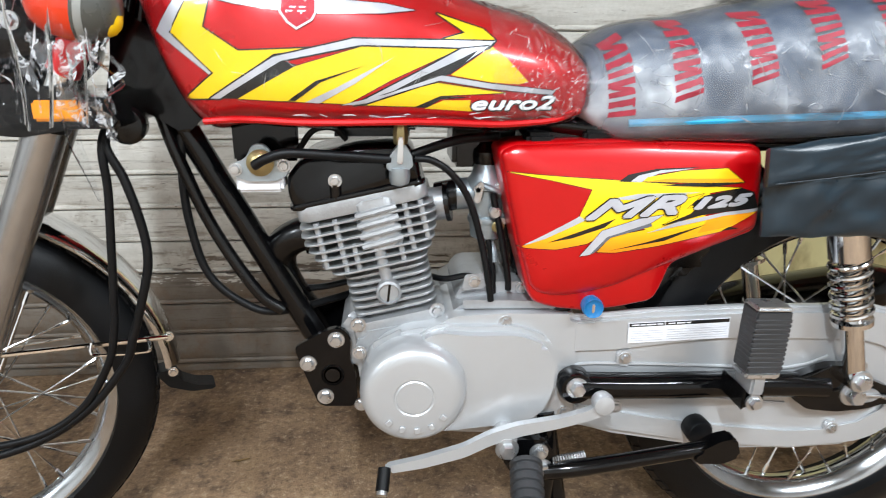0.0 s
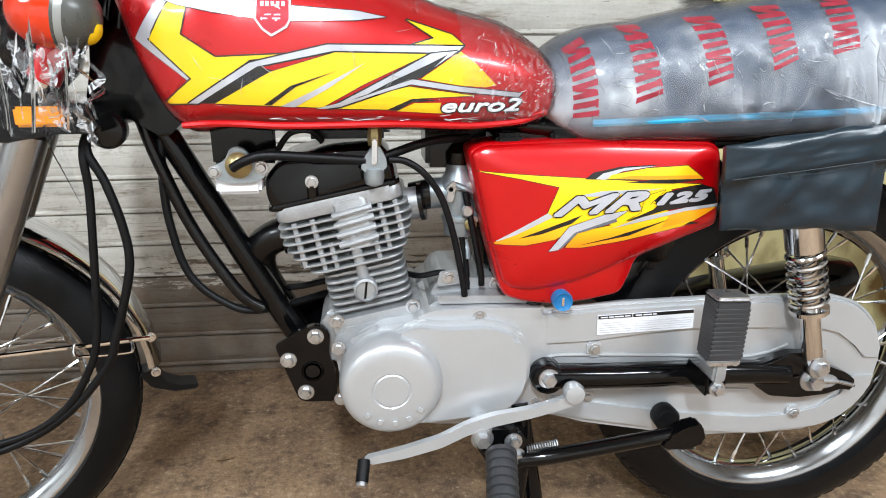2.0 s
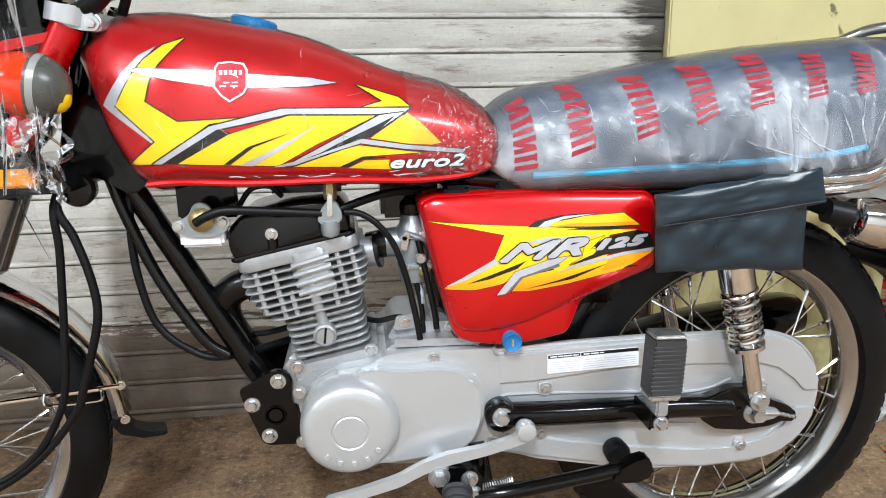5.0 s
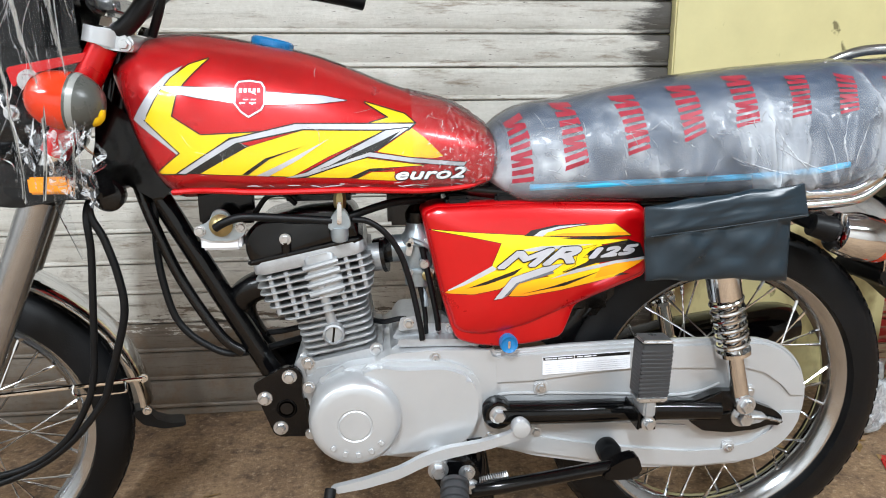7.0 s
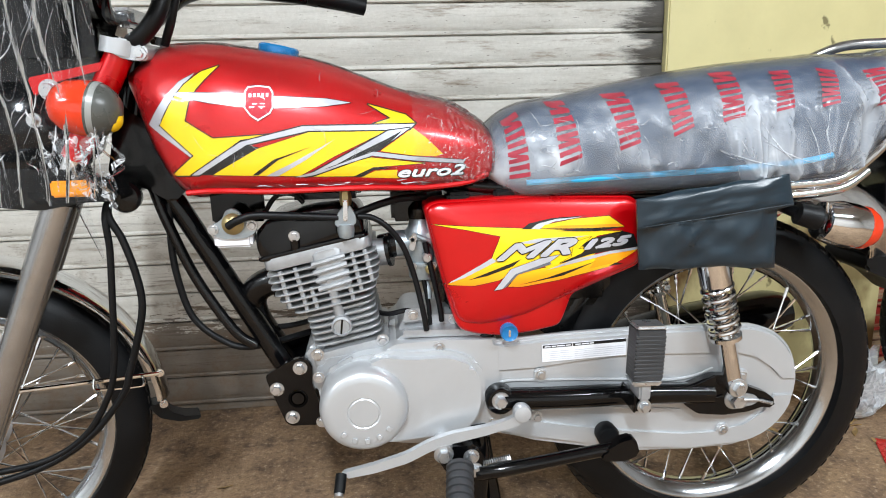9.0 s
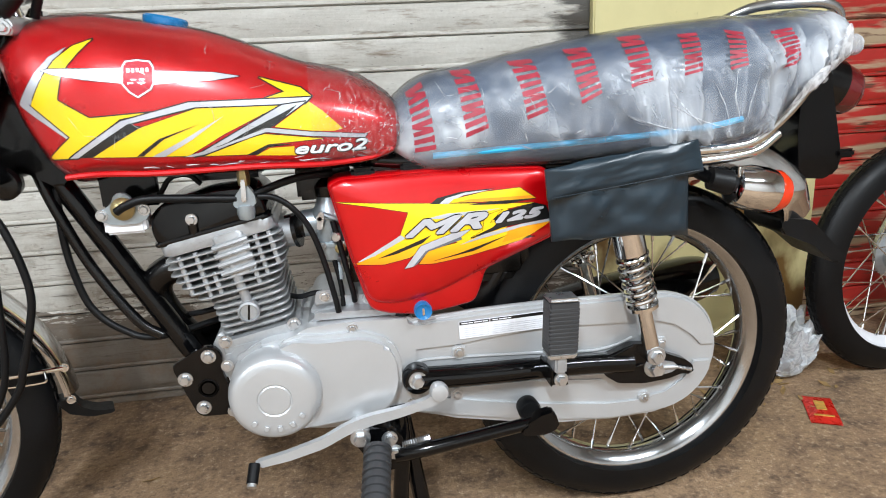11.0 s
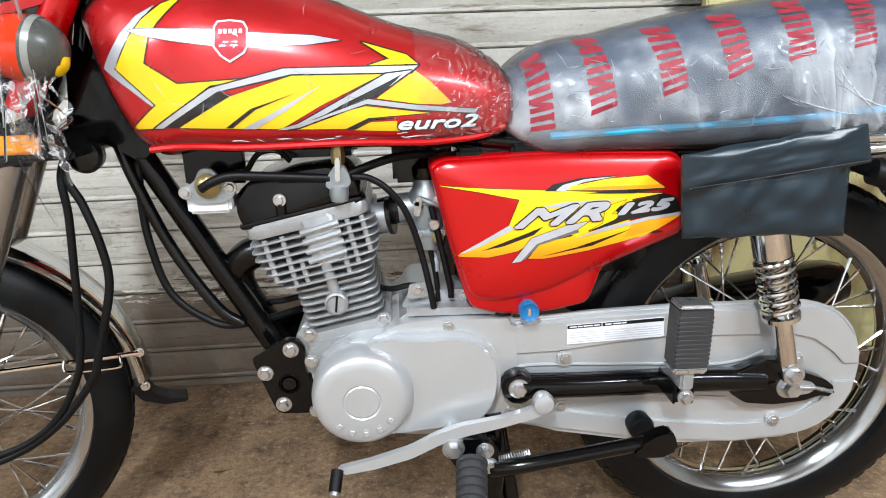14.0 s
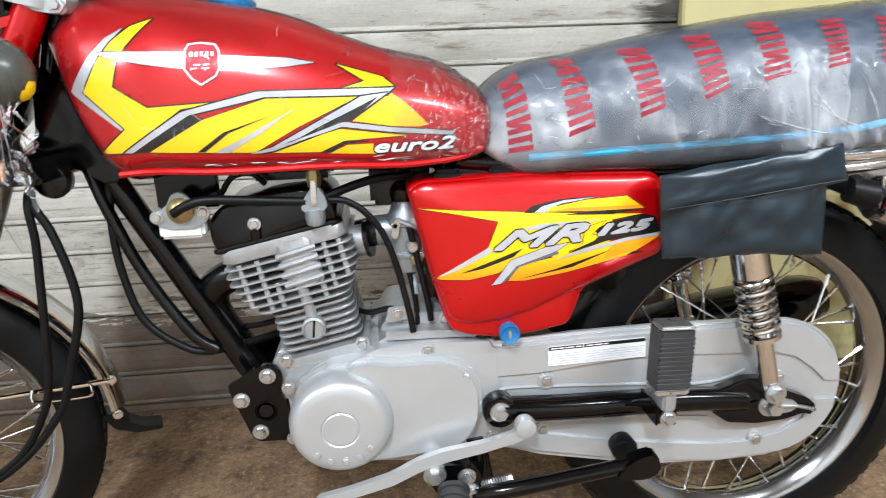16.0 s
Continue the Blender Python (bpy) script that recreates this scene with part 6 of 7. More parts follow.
# film stretched over the tank
def build_tank_wrap(x0, x1, n, gap, rough):
    rings = []
    k = 96
    for i in range(n + 1):
        x = x0 + (x1 - x0) * i / n
        ring = []
        for px, py, pz in superring(x, tank_low(x), tank_top(x), tank_half(x), k, 0.40, 4.2, 2.5):
            zm = tank_low(x) + 0.4 * (tank_top(x) - tank_low(x))
            nrm = Vector((0, py / 0.14, (pz - zm) / 0.11)).normalized()
            q = Vector((x * 20, py * 25, pz * 25))
            d = gap + 0.0007 * noise.noise(q) + 0.0006 * noise.noise(q * 3.3)
            if x > 0.10:
                d += rough * abs(noise.noise(Vector((x * 90, py * 40, pz * 70)))) * min(1, (x - 0.10) / 0.05)
            ring.append((px, py + d * nrm.y, pz + d * nrm.z))
        rings.append(ring)
    return loft(rings, cap=False)


FILM_TANK = film_material("tank_wrap_film", 0.992, (0.90, 0.90, 0.92), 0.02, (1, 1, 1), 34, 0.35, 0.010, 1.10)
# paled crests stand in for bright glints on the gathered film
CRINKLE = film_material("crinkled_film", 0.985, (0.94, 0.94, 0.96), 0.05, (1, 1, 1.3), 60, 1.0, 0.014, 1.22, 0.35)
tank_wrap = tagged(part("tank_wrap", build_tank_wrap(-0.318, 0.212, 70, 0.0034, 0.0016), FILM_TANK), "thin clear protective film stretched over the fuel tank", "plastic wrap")
part("gathered_film", build_tank_wrap(0.070, 0.213, 80, 0.0044, 0.0050), CRINKLE, tank_wrap, "crinkled film gathered at the rear of the tank")


def crumpled_sheet(name, x0, x1, z0, z1, y, depth, folds, seed, label, taper=0.0, material=None):
    bm = bmesh.new()
    nu, nv = 60, 44
    g = []
    for j in range(nv + 1):
        v = j / nv
        row = []
        for i in range(nu + 1):
            u = i / nu
            cu = 0.5 + (u - 0.5) * (1 - taper * (1 - v)) + 0.10 * taper * (1 - v)
            x = x0 + (x1 - x0) * cu + 0.02 * math.sin(3 * v + seed)
            z = z0 + (z1 - z0) * v + 0.008 * noise.noise(Vector((u * 9, v * 2, seed)))
            yy = y - depth * math.sin(math.pi * u) + 0.008 * math.sin(folds * 2 * math.pi * u + 2 * noise.noise(Vector((u * 2, v * 3, seed)))) + 0.012 * noise.noise(Vector((u * 7, v * 4, seed + 4)))
            row.append(bm.verts.new((x, yy, z)))
        g.append(row)
    for j in range(nv):
        for i in range(nu):
            bm.faces.new((g[j][i], g[j][i + 1], g[j + 1][i + 1], g[j + 1][i]))
    bmesh.ops.delete(bm, geom=[v for v in bm.verts if not v.link_faces], context="VERTS")
    return tagged(part(name, bm, material or FILM, None), label, "plastic wrap")


# pale stretched streaks paint in the gleam of the bag's folds
FILM_BAG = film_material("loose_bag_film", 0.99, (0.92, 0.93, 0.95), 0.30, (4.0, 1, 0.35), 14, 0.3, 0.008, 1.12)
lamp_wrap = crumpled_sheet("headlamp_wrap", -0.60, -0.325, 0.70, 1.12, -0.165, 0.03, 7, 1.0, "loose clear plastic bag hanging over the headlamp", 0.35, FILM_BAG)
strip = tube([(-0.330, -0.165, 0.80), (-0.345, -0.168, 0.775), (-0.327, -0.166, 0.752), (-0.318, -0.165, 0.742), (-0.338, -0.163, 0.728), (-0.334, -0.160, 0.71)], [0.004, 0.009, 0.004, 0.010, 0.004, 0.003], 8, 6, flat=0.25)
tagged(part("film_strip", strip, FILM_BAG, None), "torn strip of clear plastic film on the fork", "plastic wrap")
strip = tube([(-0.385, -0.140, 0.705), (-0.388, -0.135, 0.68), (-0.380, -0.13, 0.64), (-0.376, -0.125, 0.612)], [0.016, 0.010, 0.006, 0.002], 8, 6, flat=0.3)
tagged(part("film_strip", strip, FILM_BAG, None), "torn strip of clear plastic film on the fork", "plastic wrap")



# doubled folds of film and painted glints: thin tapered pale ribbons lying on the wrap
GLINTM = film_material("glint_film", 0.50, (0.93, 0.94, 0.96), 0.25, (1, 1, 1), 45, 0.9, 0.10, 1.45)
THINM = film_material("crease_glint_film", 0.72, (0.90, 0.92, 0.95), 0.25, (1, 1, 1), 45, 0.9, 0.10, 1.45)


def fold(parent, tree, p0, p1, width, material, lift, bend=0.0, depth=-1.0):
    p0, p1 = Vector(p0), Vector(p1)
    t = p1 - p0
    nrm = Vector((-t.y, t.x)).normalized()
    n = max(5, int(t.length / 0.006))
    bm = bmesh.new()
    prev, last = None, None
    for i in range(n + 1):
        u = i / n
        w = width * math.sin(math.pi * (0.04 + 0.92 * u)) ** 0.8 * (1.25 - 0.7 * u)
        c = p0 + t * u + nrm * (bend * math.sin(math.pi * u) + 0.10 * width * math.sin(9 * u + 40 * p0.x))
        row = []
        for e in (-0.5, 0.0, 0.5):
            q = c + nrm * e * w
            hit = tree.ray_cast(Vector((q.x, depth, q.y)), Vector((0, 1, 0)))
            if hit[0] is not None:
                last = hit[0].y
            elif last is None:
                last = -0.10
            row.append(bm.verts.new((q.x, last - lift - (0.0006 if e == 0 else 0), q.y)))
        if prev:
            for k in (0, 1):
                bm.faces.new((prev[k], prev[k + 1], row[k + 1], row[k]))
        prev = row
    return part("fold", bm, material, parent)


rng = random.Random(21)
for p0, p1, wd, bend, lf in (((0.885, 0.838), (0.800, 0.722), 0.030, -0.012, 0.005), ((0.870, 0.850), (0.835, 0.765), 0.022, 0.006, 0.009), ((0.845, 0.800), (0.765, 0.708), 0.018, -0.008, 0.012)):
    fold(wrap, TW, p0, p1, wd, THINM, lf, bend)
TK = surface_of(tank_wrap)
# pale ribbons painted as highlights at the tank's rear, seam and flank
for k in range(26):
    x = 0.195 - 0.11 * rng.random() ** 1.4
    z = rng.uniform(0.705, max(0.72, tank_top(x) - 0.022))
    a = radians(rng.uniform(-75, 60))
    ln = rng.uniform(0.005, 0.014)
    fold(tank_wrap, TK, (x, z), (x + ln * math.cos(a) * 0.6, z + ln * math.sin(a)), rng.uniform(0.0006, 0.0016), THINM, 0.0036, rng.uniform(-0.002, 0.002))
for k in range(34):
    x, z = rng.uniform(-0.25, 0.15), rng.uniform(0.692, 0.708)
    fold(tank_wrap, TK, (x, z), (x + rng.uniform(0.006, 0.03), z + rng.uniform(-0.004, 0.004)), rng.uniform(0.0008, 0.0024), GLINTM, 0.0006)
for k in range(26):
    x, z, a = rng.uniform(-0.26, 0.12), rng.uniform(0.72, 0.86), radians(rng.uniform(-90, 90))
    ln = rng.uniform(0.006, 0.03)
    fold(tank_wrap, TK, (x, z), (x + ln * math.cos(a), z + ln * math.sin(a)), rng.uniform(0.0004, 0.0011), THINM, 0.0006, rng.uniform(-0.002, 0.002))
for k in range(170):
    # pale flecks painted as glitter on the tight crinkles by the seat
    x, z = min(0.205, rng.gauss(0.150, 0.035)), rng.gauss(0.752, 0.024)
    if not 0.700 < z < tank_top(x) - 0.012:
        continue
    a, ln = radians(rng.gauss(35, 45)), rng.uniform(0.0015, 0.006)
    fold(tank_wrap, TK, (x, z), (x + ln * math.cos(a), z + ln * math.sin(a)), rng.uniform(0.0005, 0.0014), GLINTM, 0.0040, rng.uniform(-0.001, 0.001))
for k in range(46):
    # short creases over the flank of the seat
    x, z, a = rng.uniform(0.23, 0.60), rng.gauss(0.752, 0.028), radians(rng.gauss(-35, 40))
    ln = rng.uniform(0.008, 0.032)
    fold(wrap, TW, (x, z), (x + ln * math.cos(a), z + ln * math.sin(a)), rng.uniform(0.0005, 0.0016), THINM, 0.0010, rng.uniform(-0.003, 0.003))
for p0, p1, wd, bend in (((0.640, 0.712), (0.575, 0.790), 0.0025, 0.006), ((0.676, 0.716), (0.650, 0.780), 0.002, -0.004), ((0.668, 0.712), (0.570, 0.765), 0.002, 0.008), ((0.690, 0.722), (0.690, 0.790), 0.002, 0.006),
                         ((0.706, 0.724), (0.722, 0.780), 0.002, 0.004), ((0.625, 0.708), (0.520, 0.738), 0.002, 0.006)):
    # long folds drawn together above the bag
    fold(wrap, TW, p0, p1, wd, THINM, 0.0010, bend)
TL = surface_of(lamp_wrap)
for k in range(28):
    # straight pale ribbons, painted gleams that fan out from the knot above
    x, z = -0.575 + 0.235 * rng.random() ** 0.7, rng.uniform(0.83, 1.03)
    d = Vector((x + 0.335, z - 1.10)).normalized()
    ln = rng.uniform(0.03, 0.14)
    fold(lamp_wrap, TL, (x, z), (x + ln * d.x, z + ln * d.y), rng.uniform(0.0005, 0.0014), THINM, 0.001, rng.uniform(-0.002, 0.002))
for k in range(14):
    x, z, a = rng.uniform(-0.54, -0.38), rng.uniform(0.72, 0.84), radians(rng.uniform(-125, -60))
    ln = rng.uniform(0.012, 0.04)
    fold(lamp_wrap, TL, (x, z), (x + ln * math.cos(a), z + ln * math.sin(a)), rng.uniform(0.0006, 0.0020), GLINTM, 0.001, rng.uniform(-0.003, 0.003))


def wisp(pts, widths, seed):
    """A narrow twisted ribbon of torn film along pts."""
    bm = bmesh.new()
    P = catmull(pts, 10)
    prev = None
    for i, p in enumerate(P):
        u = i / (len(P) - 1)
        w = float(np.interp(u, np.linspace(0, 1, len(widths)), widths)) * (0.75 + 0.5 * noise.noise(Vector((u * 9, seed, 0))))
        d = (P[min(i + 1, len(P) - 1)] - P[max(i - 1, 0)]).normalized()
        tw = 2.2 * noise.noise(Vector((u * 3, seed, 5)))
        side = Vector((-d.z, 0, d.x))
        across = side * math.cos(tw) + Vector((0, 1, 0)) * math.sin(tw)
        row = [bm.verts.new(p + across * w * e + Vector((0, -0.0016 * (e == 0) + 0.0012 * noise.noise(Vector((u * 22, seed, e))), 0))) for e in (-0.5, -0.2, 0.15, 0.5)]
        if prev:
            for k in range(3):
                bm.faces.new((prev[k], prev[k + 1], row[k + 1], row[k]))
        prev = row
    return bm


WISPM = film_material("torn_film", 0.90, (0.94, 0.95, 0.97), 0.55, (1, 1, 1), 60, 0.9, 0.05, 1.25)
veil = tagged(empty("torn_film", (0, 0, 0)), "torn shreds of clear film hanging below the turn signal", "plastic wrap")
for k, (pts, widths) in enumerate((
        (((-0.325, -0.168, 0.788), (-0.331, -0.170, 0.779), (-0.325, -0.166, 0.767), (-0.317, -0.165, 0.754), (-0.329, -0.166, 0.745), (-0.330, -0.163, 0.735)), (0.003, 0.005, 0.009, 0.006, 0.010, 0.004)),
        (((-0.333, -0.172, 0.784), (-0.340, -0.172, 0.770), (-0.346, -0.170, 0.753), (-0.344, -0.166, 0.737), (-0.335, -0.160, 0.726), (-0.333, -0.155, 0.711)), (0.004, 0.008, 0.007, 0.012, 0.010, 0.003)),
        (((-0.373, -0.178, 0.784), (-0.368, -0.178, 0.767), (-0.365, -0.174, 0.749), (-0.371, -0.168, 0.731), (-0.376, -0.150, 0.713), (-0.369, -0.140, 0.695)), (0.020, 0.014, 0.022, 0.012, 0.020, 0.006)),
        (((-0.343, -0.176, 0.787), (-0.355, -0.178, 0.772), (-0.364, -0.174, 0.749), (-0.364, -0.162, 0.724), (-0.358, -0.150, 0.706)), (0.012, 0.022, 0.010, 0.018, 0.006)),
        (((-0.355, -0.150, 0.724), (-0.350, -0.146, 0.706), (-0.346, -0.142, 0.691), (-0.344, -0.138, 0.663)), (0.014, 0.022, 0.014, 0.003)),
        (((-0.395, -0.176, 0.792), (-0.388, -0.176, 0.768), (-0.378, -0.172, 0.742), (-0.384, -0.160, 0.716)), (0.010, 0.016, 0.010, 0.014)),
        (((-0.410, -0.170, 0.800), (-0.412, -0.172, 0.770), (-0.402, -0.168, 0.740), (-0.408, -0.155, 0.712)), (0.006, 0.014, 0.016, 0.006)))):
    part("shred", wisp(pts, widths, 1.7 * k + 0.3), WISPM, veil)

# filler cap
cap = part("filler_cap", lathe([(0.029, -0.012), (0.029, 0.003), (0.031, 0.005), (0.031, 0.013), (0.028, 0.016), (0.012, 0.017), (0.001, 0.017)], (0, 0, 0), 36, "z"), BLUE, bike, "blue filler cap cover")
cap.matrix_local = pose(-0.128, 0, 0.889, 0, 12, 0)
part("cap_ring", lathe([(0.036, -0.010), (0.036, 0.002), (0.031, 0.004)], (0, 0, 0), 36, "z", cap=False), CHROME, cap)


# ---- tool bag under the seat ----
def soft_panel(name, outline4, y, thick, amp, seed, parent=None, material=None, n=34, m=22):
    """A soft quilted panel between four corners (top left, top right, low right, low left)."""
    A, B, C, D = (Vector(p) for p in outline4)
    bm = bmesh.new()
    F, G = [], []
    for j in range(m + 1):
        rf, rg = [], []
        for i in range(n + 1):
            u, v = i / n, j / m
            p = A.lerp(B, u).lerp(D.lerp(C, u), v)
            edge = min(u, 1 - u, v * 0.7, (1 - v) * 0.7) * 6
            puff = thick * min(1, max(0, edge)) ** 0.5
            wr = amp * (noise.noise(Vector((u * 4, v * 3, seed))) + 0.6 * noise.noise(Vector((u * 9 + v * 3, v * 5, seed + 2))))
            wr += amp * 1.5 * abs(math.sin(2.4 * math.pi * u + 2.2 * v)) ** 4 * v
            zoff = 0.004 * noise.noise(Vector((u * 5, 0.3, seed + 7))) * (1 if j in (0, m) else 0)
            rf.append(bm.verts.new((p.x, y - puff + wr * min(1, edge), p.y + zoff)))
            rg.append(bm.verts.new((p.x, y + 0.004, p.y + zoff)))
        F.append(rf)
        G.append(rg)
    for S in (F, G):
        for j in range(m):
            for i in range(n):
                bm.faces.new((S[j][i], S[j][i + 1], S[j + 1][i + 1], S[j + 1][i]))
    for i in range(n):
        bm.faces.new((F[0][i], F[0][i + 1], G[0][i + 1], G[0][i]))
        bm.faces.new((F[m][i], F[m][i + 1], G[m][i + 1], G[m][i]))
    for j in range(m):
        bm.faces.new((F[j][0], F[j + 1][0], G[j + 1][0], G[j][0]))
        bm.faces.new((F[j][n], F[j + 1][n], G[j + 1][n], G[j][n]))
    return part(name, bm, material or BAGM, parent)


bag = soft_panel("tool_bag", ((0.394, 0.668), (0.612, 0.690), (0.618, 0.554), (0.402, 0.562)), -0.150, 0.018, 0.008, 3.0)
tagged(bag, "dark blue-black leatherette tool bag hanging under the seat", "bag")
soft_panel("bag_flap", ((0.386, 0.672), (0.616, 0.700), (0.628, 0.653), (0.390, 0.627)), -0.168, 0.008, 0.0028, 8.0, bag)
part("flap_stitch", tube([(0.394, -0.1765, 0.6310), (0.47, -0.1775, 0.639), (0.55, -0.1775, 0.648), (0.622, -0.176, 0.656)], 0.0008, 6, 4), BAGM, bag)

# ---- tail ----
rail = part("seat_loop", tube([(0.60, -0.112, 0.674), (0.70, -0.114, 0.676), (0.742, -0.113, 0.684), (0.775, -0.112, 0.706), (0.815, -0.110, 0.744), (0.846, -0.106, 0.79), (0.866, -0.098, 0.835), (0.885, -0.07, 0.868)], 0.0095, 14), CHROME, bike, "chrome rail round the tail of the seat")
part("seat_loop", tube([(0.60, 0.112, 0.674), (0.70, 0.114, 0.676), (0.742, 0.113, 0.684), (0.775, 0.112, 0.706), (0.815, 0.110, 0.744), (0.846, 0.106, 0.79), (0.866, 0.098, 0.835), (0.885, 0.07, 0.868)], 0.0095, 14), CHROME, bike)
part("lower_loop", tube([(0.60, -0.108, 0.655), (0.70, -0.110, 0.660), (0.75, -0.108, 0.668), (0.79, -0.10, 0.69)], 0.0085, 12), CHROME, rail)
part("grab_bar", tube([(0.755, 0.02, 0.868), (0.800, 0.0, 0.887), (0.86, -0.015, 0.890), (0.915, -0.02, 0.888), (0.942, -0.02, 0.872), (0.944, -0.015, 0.84), (0.935, -0.01, 0.80)], 0.0085, 12), GREYP, bike, "grey steel grab bar behind the seat")


def rear_guard():
    rings = []
    for i in range(31):
        deg = 100 - 64 * i / 30
        a = radians(deg)
        r = interp(deg, (36, 48, 57, 66, 80, 100), (0.402, 0.416, 0.420, 0.415, 0.390, 0.362))
        ring = []
        prof = [(-1.02, -0.068), (-1.0, -0.072), (-0.985, -0.045), (-0.95, -0.022), (-0.75, -0.006), (-0.4, 0), (0, 0.002), (0.4, 0), (0.75, -0.006), (0.95, -0.022), (0.985, -0.045), (1.0, -0.072), (1.02, -0.068)]
        w = 0.075 if i < 26 else 0.075 - 0.008 * (i - 25)
        for q, d in prof:
            ring.append((RX + (r + d) * math.cos(a), w * q, RZ + (r + d) * math.sin(a)))
        for q, d in prof[::-1]:
            ring.append((RX + (r + d - 0.003) * math.cos(a), w * q * 0.97, RZ + (r + d - 0.003) * math.sin(a)))
        rings.append(ring)
    return loft(rings)


rg = part("rear_mudguard", rear_guard(), CHROME, bike, "chromed steel rear mudguard")
part("mud_flap", plate([(0.848, 0.538), (0.905, 0.530), (0.945, 0.492), (0.982, 0.454), (0.962, 0.444), (0.913, 0.484), (0.848, 0.512)], -0.055, 0.055, 0.004, 2, 0.008), BLACKR, rg, "black rubber mud flap")
part("inner_guard", tube([(0.47, 0, 0.62), (0.40, 0, 0.58), (0.33, 0, 0.50), (0.29, 0, 0.42)], 0.052, 16, flat=0.35), BLACKPL, rg)
tail = part("tail_lamp", tube([(0.885, 0, 0.775), (0.915, 0, 0.765), (0.955, 0, 0.752)], [0.036, 0.045, 0.047], 26), BLACKPL, bike, "black tail lamp with dark red lens")
part("tail_lens", tube([(0.955, 0, 0.752), (0.985, 0, 0.742), (0.998, 0, 0.738)], [0.045, 0.041, 0.03], 26), mat("dark_red_lens", rgb("#5a0a10"), 0.12, 0, 0.1, 30, 0.02, coat=0.6), tail)
part("plate_bracket", plate([(0.865, 0.79), (0.91, 0.80), (0.935, 0.70), (0.955, 0.625), (0.93, 0.600), (0.875, 0.605), (0.865, 0.68)], -0.05, 0.05, 0.004, 2, 0.01), BLACKP, tail)
part("bracket_lug", box(0.94, 0.975, -0.055, -0.035, 0.635, 0.650, 0.004), BLACKP, tail)
part("bracket_bolt", bolt((0.90, -0.051, 0.77), 0.006, 0.006), STEEL, tail)
for s in (-1, 1):
    sig = part("turn_signal", lathe([(0.020, -0.045), (0.030, -0.040), (0.036, -0.015), (0.036, 0.012), (0.033, 0.026)], (0, 0, 0), 30, "x"), CHROME, bike, "chrome rear turn signal with orange rim lens")
    part("lens", lathe([(0.0335, 0.026), (0.0345, 0.033), (0.028, 0.046), (0.014, 0.052), (0.002, 0.053)], (0, 0, 0), 30, "x"), ORLENS, sig)
    part("stem", tube([(-0.075, 0.01, 0.004), (-0.035, 0.004, 0.002)], [0.017, 0.021], 18, straight=True), BLACKR, sig)
    part("stem_arm", tube([(-0.07, 0.01, 0.004), (-0.075, 0.07, 0.01)], 0.010, 12, straight=True), BLACKR, sig)
    sig.matrix_local = pose(0.743, s * 0.125, 0.610, 0, 12, 0)

# ---- the next motorcycle ----
bike_two = tagged(empty("motorcycle", (0, 0, 0)), "second parked motorcycle, rim whitened for lit chrome, only its front wheel showing", "motorcycle")
# white rim: the brightness of lit chrome is put into its colour
w2 = build_wheel("front_wheel", 1.495, 0.300, 0.300, 0.037, 6, 0.062, bike_two, WHITE, ((-0.30, 0.10), (0.0, 0.14), (0.30, 0.10)), 0.0016)
w2.location.y = 0.33
g2 = part("front_mudguard", arc_guard(0, 0, 0.338, 0.332, 10, 92, 0.056), CHROME, bike_two)
g2.location = (1.495, 0.33, 0.300)
part("fork_leg", tube([(1.495, 0.24, 0.30), (1.755, 0.24, 0.88)], 0.022, 18, straight=True), GREYP, bike_two)
part("fork_leg", tube([(1.495, 0.42, 0.30), (1.755, 0.42, 0.88)], 0.022, 18, straight=True), GREYP, bike_two)
part("front_axle", tube([(1.495, 0.23, 0.30), (1.495, 0.43, 0.30)], 0.009, 12, straight=True), STEEL, bike_two)

# ---- things on the floor ----
def packet():
    bm = bmesh.new()
    n = 10
    F, G = [], []
    for j in range(n + 1):
        rf, rg2 = [], []
        for i in range(n + 1):
            u, v = i / n - 0.5, j / n - 0.5
            e = min(0.5 - abs(u), 0.5 - abs(v)) * 4
            h = 0.006 * min(1, e) + 0.003 * noise.noise(Vector((u * 6, v * 6, 2))) * min(1, e)
            rf.append(bm.verts.new((u * 0.065, v * 0.125, 0.003 + h)))
            rg2.append(bm.verts.new((u * 0.065, v * 0.125, 0.001)))
        F.append(rf)
        G.append(rg2)
    for S in (F, G):
        for j in range(n):
            for i in range(n):
                bm.faces.new((S[j][i], S[j][i + 1], S[j + 1][i + 1], S[j + 1][i]))
    ob = part("snack_packet", bm, mat("red_foil_packet", rgb("#c2261c"), 0.28, 0.2, 0.2, 60, 0.1, 200), None)
    bar = box(-0.012, 0.010, -0.012, 0.030, 0.0095, 0.0105, 0)
    merge(bar, box(-0.022, 0.020, -0.040, -0.034, 0.0085, 0.0100, 0))
    part("printed_patch", bar, mat("gold_print", rgb("#c79a4a"), 0.4, 0.2, 0.3, 90, 0.05), ob)
    ob.matrix_world = pose(1.163, 0.170, 0, 0, 0, -27)
    return tagged(ob, "empty red foil snack packet on the floor", "packet")


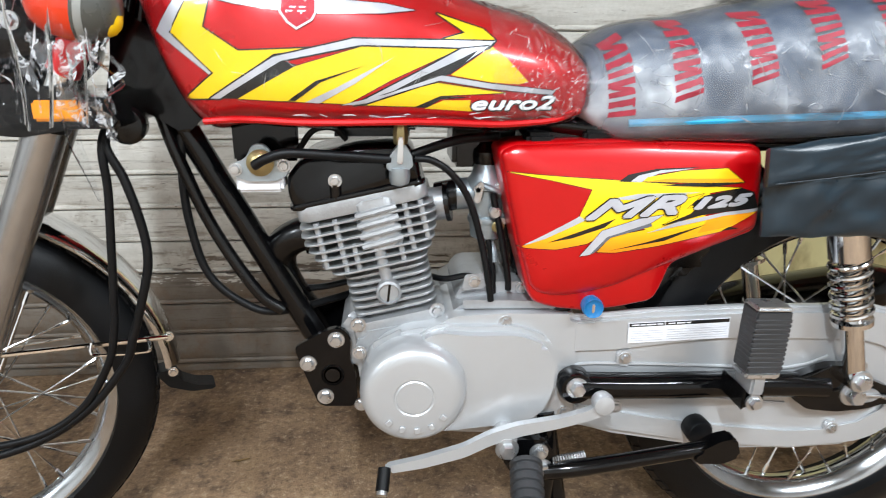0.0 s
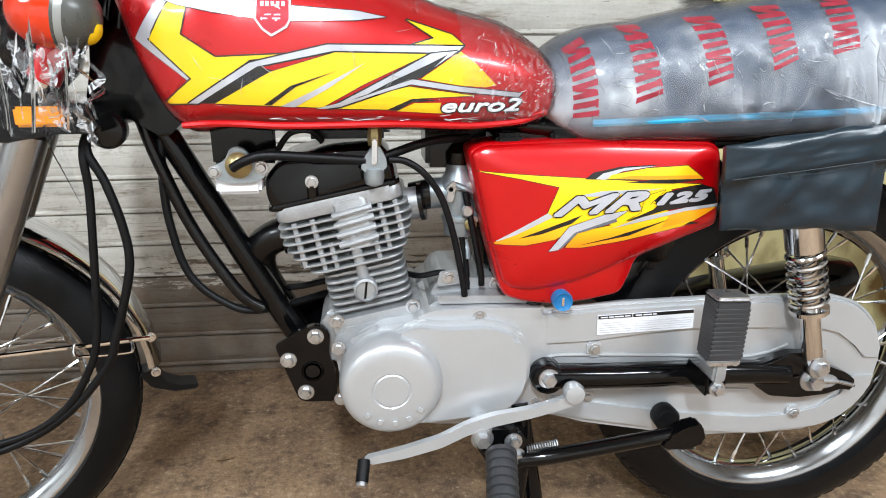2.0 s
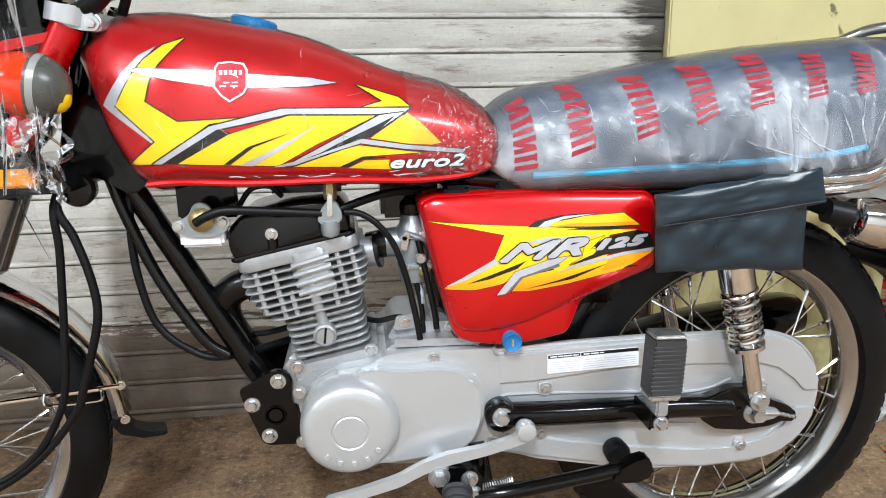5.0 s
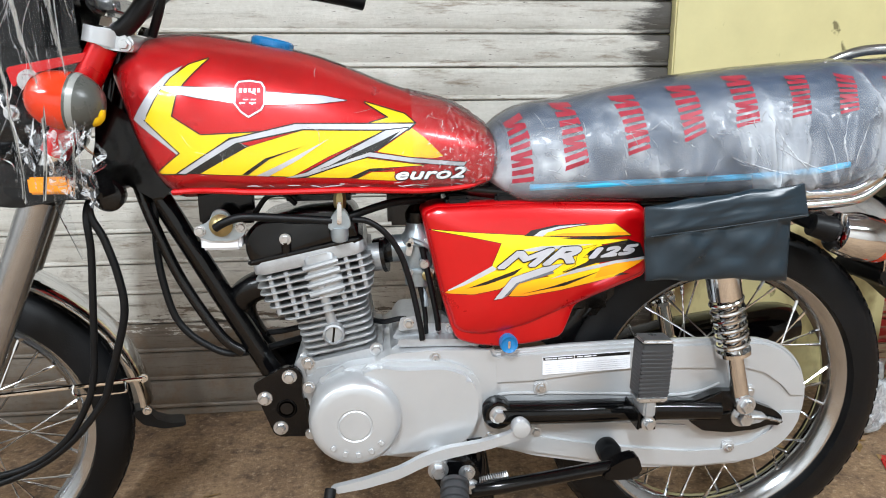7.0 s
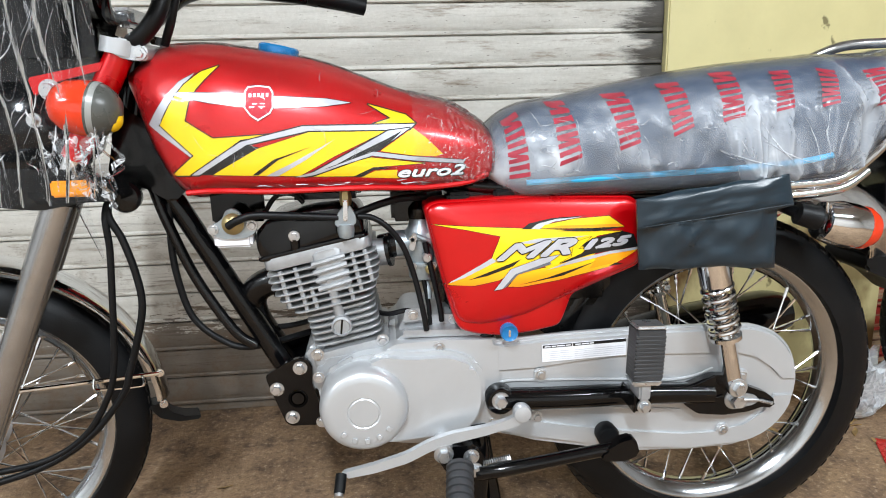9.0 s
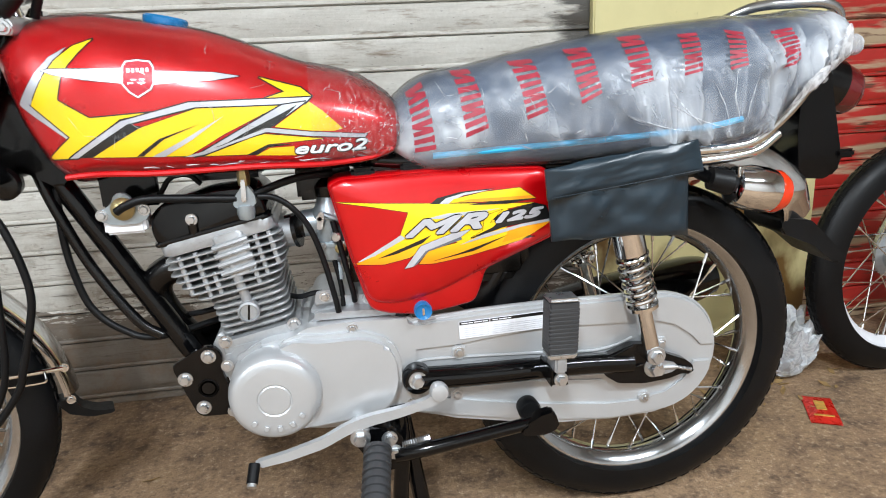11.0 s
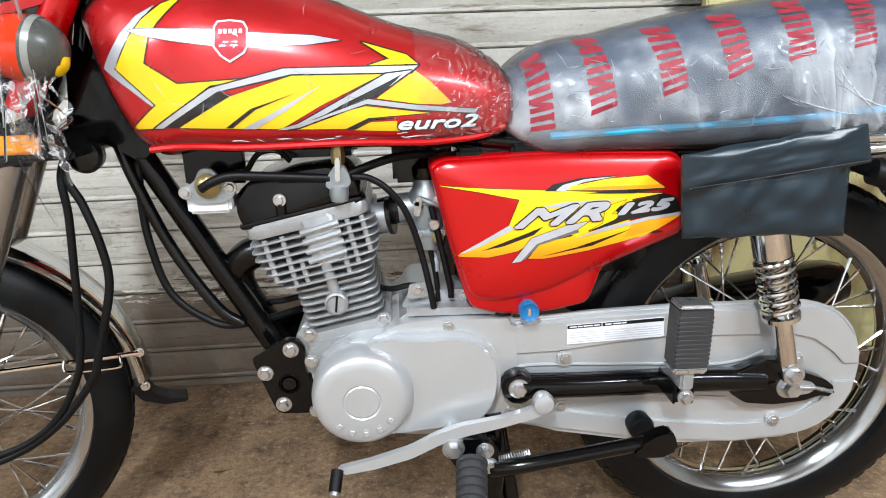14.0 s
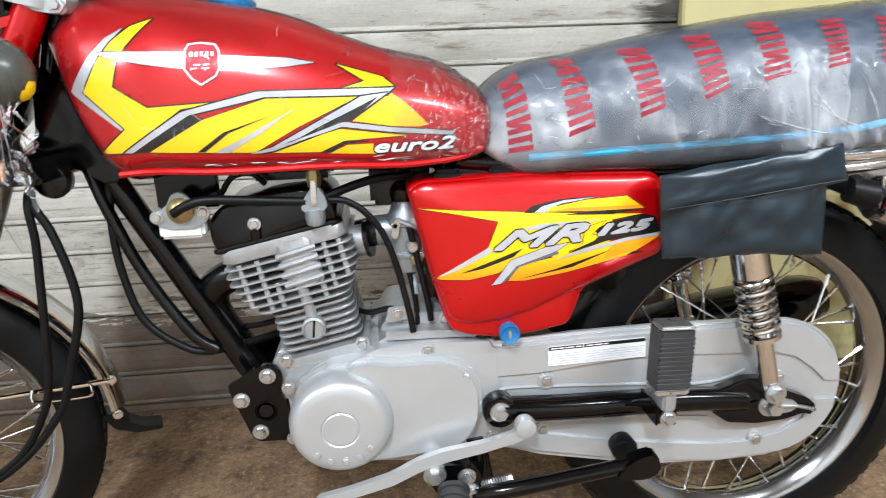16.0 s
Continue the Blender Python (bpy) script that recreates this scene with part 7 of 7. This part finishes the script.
packet()
crumb = bmesh.new()
bmesh.ops.create_icosphere(crumb, subdivisions=4, radius=1)
for v in crumb.verts:
    q = v.co * 2.2
    f = 1 + 0.35 * noise.noise(q) + 0.22 * noise.noise(q * 2.4)
    v.co = Vector((v.co.x * 0.075 * f, v.co.y * 0.06 * f, (v.co.z + 1) * 0.085 * f))
bagob = part("plastic_bag", crumb, film_material("crumpled_bag_film", 0.62, (0.80, 0.84, 0.88), 0.15, (1, 1, 1), 40, 0.6, 0.1, 1.4), None, smooth=False)
bagob.location = (1.195, 0.35, 0.0)
tagged(bagob, "crumpled clear plastic bag on the floor by the wall", "plastic bag")
litter = bmesh.new()
rng = random.Random(11)
for k in range(46):
    x, y = 1.10 + rng.gauss(0, 0.09), 0.30 + rng.gauss(0, 0.06)
    if k > 34:
        x, y = rng.uniform(-0.5, 1.4), rng.uniform(-0.2, 0.5)
    a, s = rng.uniform(0, 6.3), rng.uniform(0.006, 0.020)
    d = Vector((math.cos(a), math.sin(a), 0))
    e = Vector((-d.y, d.x, 0)) * 0.35
    c = Vector((x, y, 0.002))
    up = Vector((0, 0, rng.uniform(0.002, 0.008)))
    top = [litter.verts.new(c + p) for p in (d * s + up, e * s, -d * s, -e * s + up)]
    low = [litter.verts.new(v.co - Vector((0, 0, 0.0015))) for v in top]
    litter.faces.new(top)
    litter.faces.new(low[::-1])
    ring_faces(litter, low, top)
tagged(part("litter", litter, mat("dry_leaf", rgb("#8a6f45"), 0.8, 0, 0.4, 60, 0.2), None, smooth=False), "dry leaf scraps scattered on the floor", "litter", kind="stuff")

# ---- ceiling lamps, outside the view ----
for x, y, z, _, lx, ly in LAMPS:
    hx, hy = (0.62, 0.045) if lx > ly else (0.045, 0.62)
    fx = part("ceiling_light", box(x - hx, x + hx, y - hy, y + hy, z + 0.05, z + 0.11, 0.006), WHITE, None)
    tagged(fx, "unseen white strip light fixed under the ceiling", "ceiling light", group="strip lights")
    part("bracket", box(x - 0.02, x + 0.02, y - 0.02, y + 0.02, z + 0.11, 3.0, 0.002), WHITE, fx)


# ---- thing, part, sub-part and no deeper ----
bpy.context.view_layer.update()
for ob in list(bpy.data.objects):
    line = [ob]
    while line[-1].parent is not None:
        line.append(line[-1].parent)
    if len(line) > 3:
        keep, holder = ob.matrix_world.copy(), line[-2]
        ob.parent = holder
        ob.matrix_parent_inverse.identity()
        ob.matrix_local = holder.matrix_world.inverted() @ keep
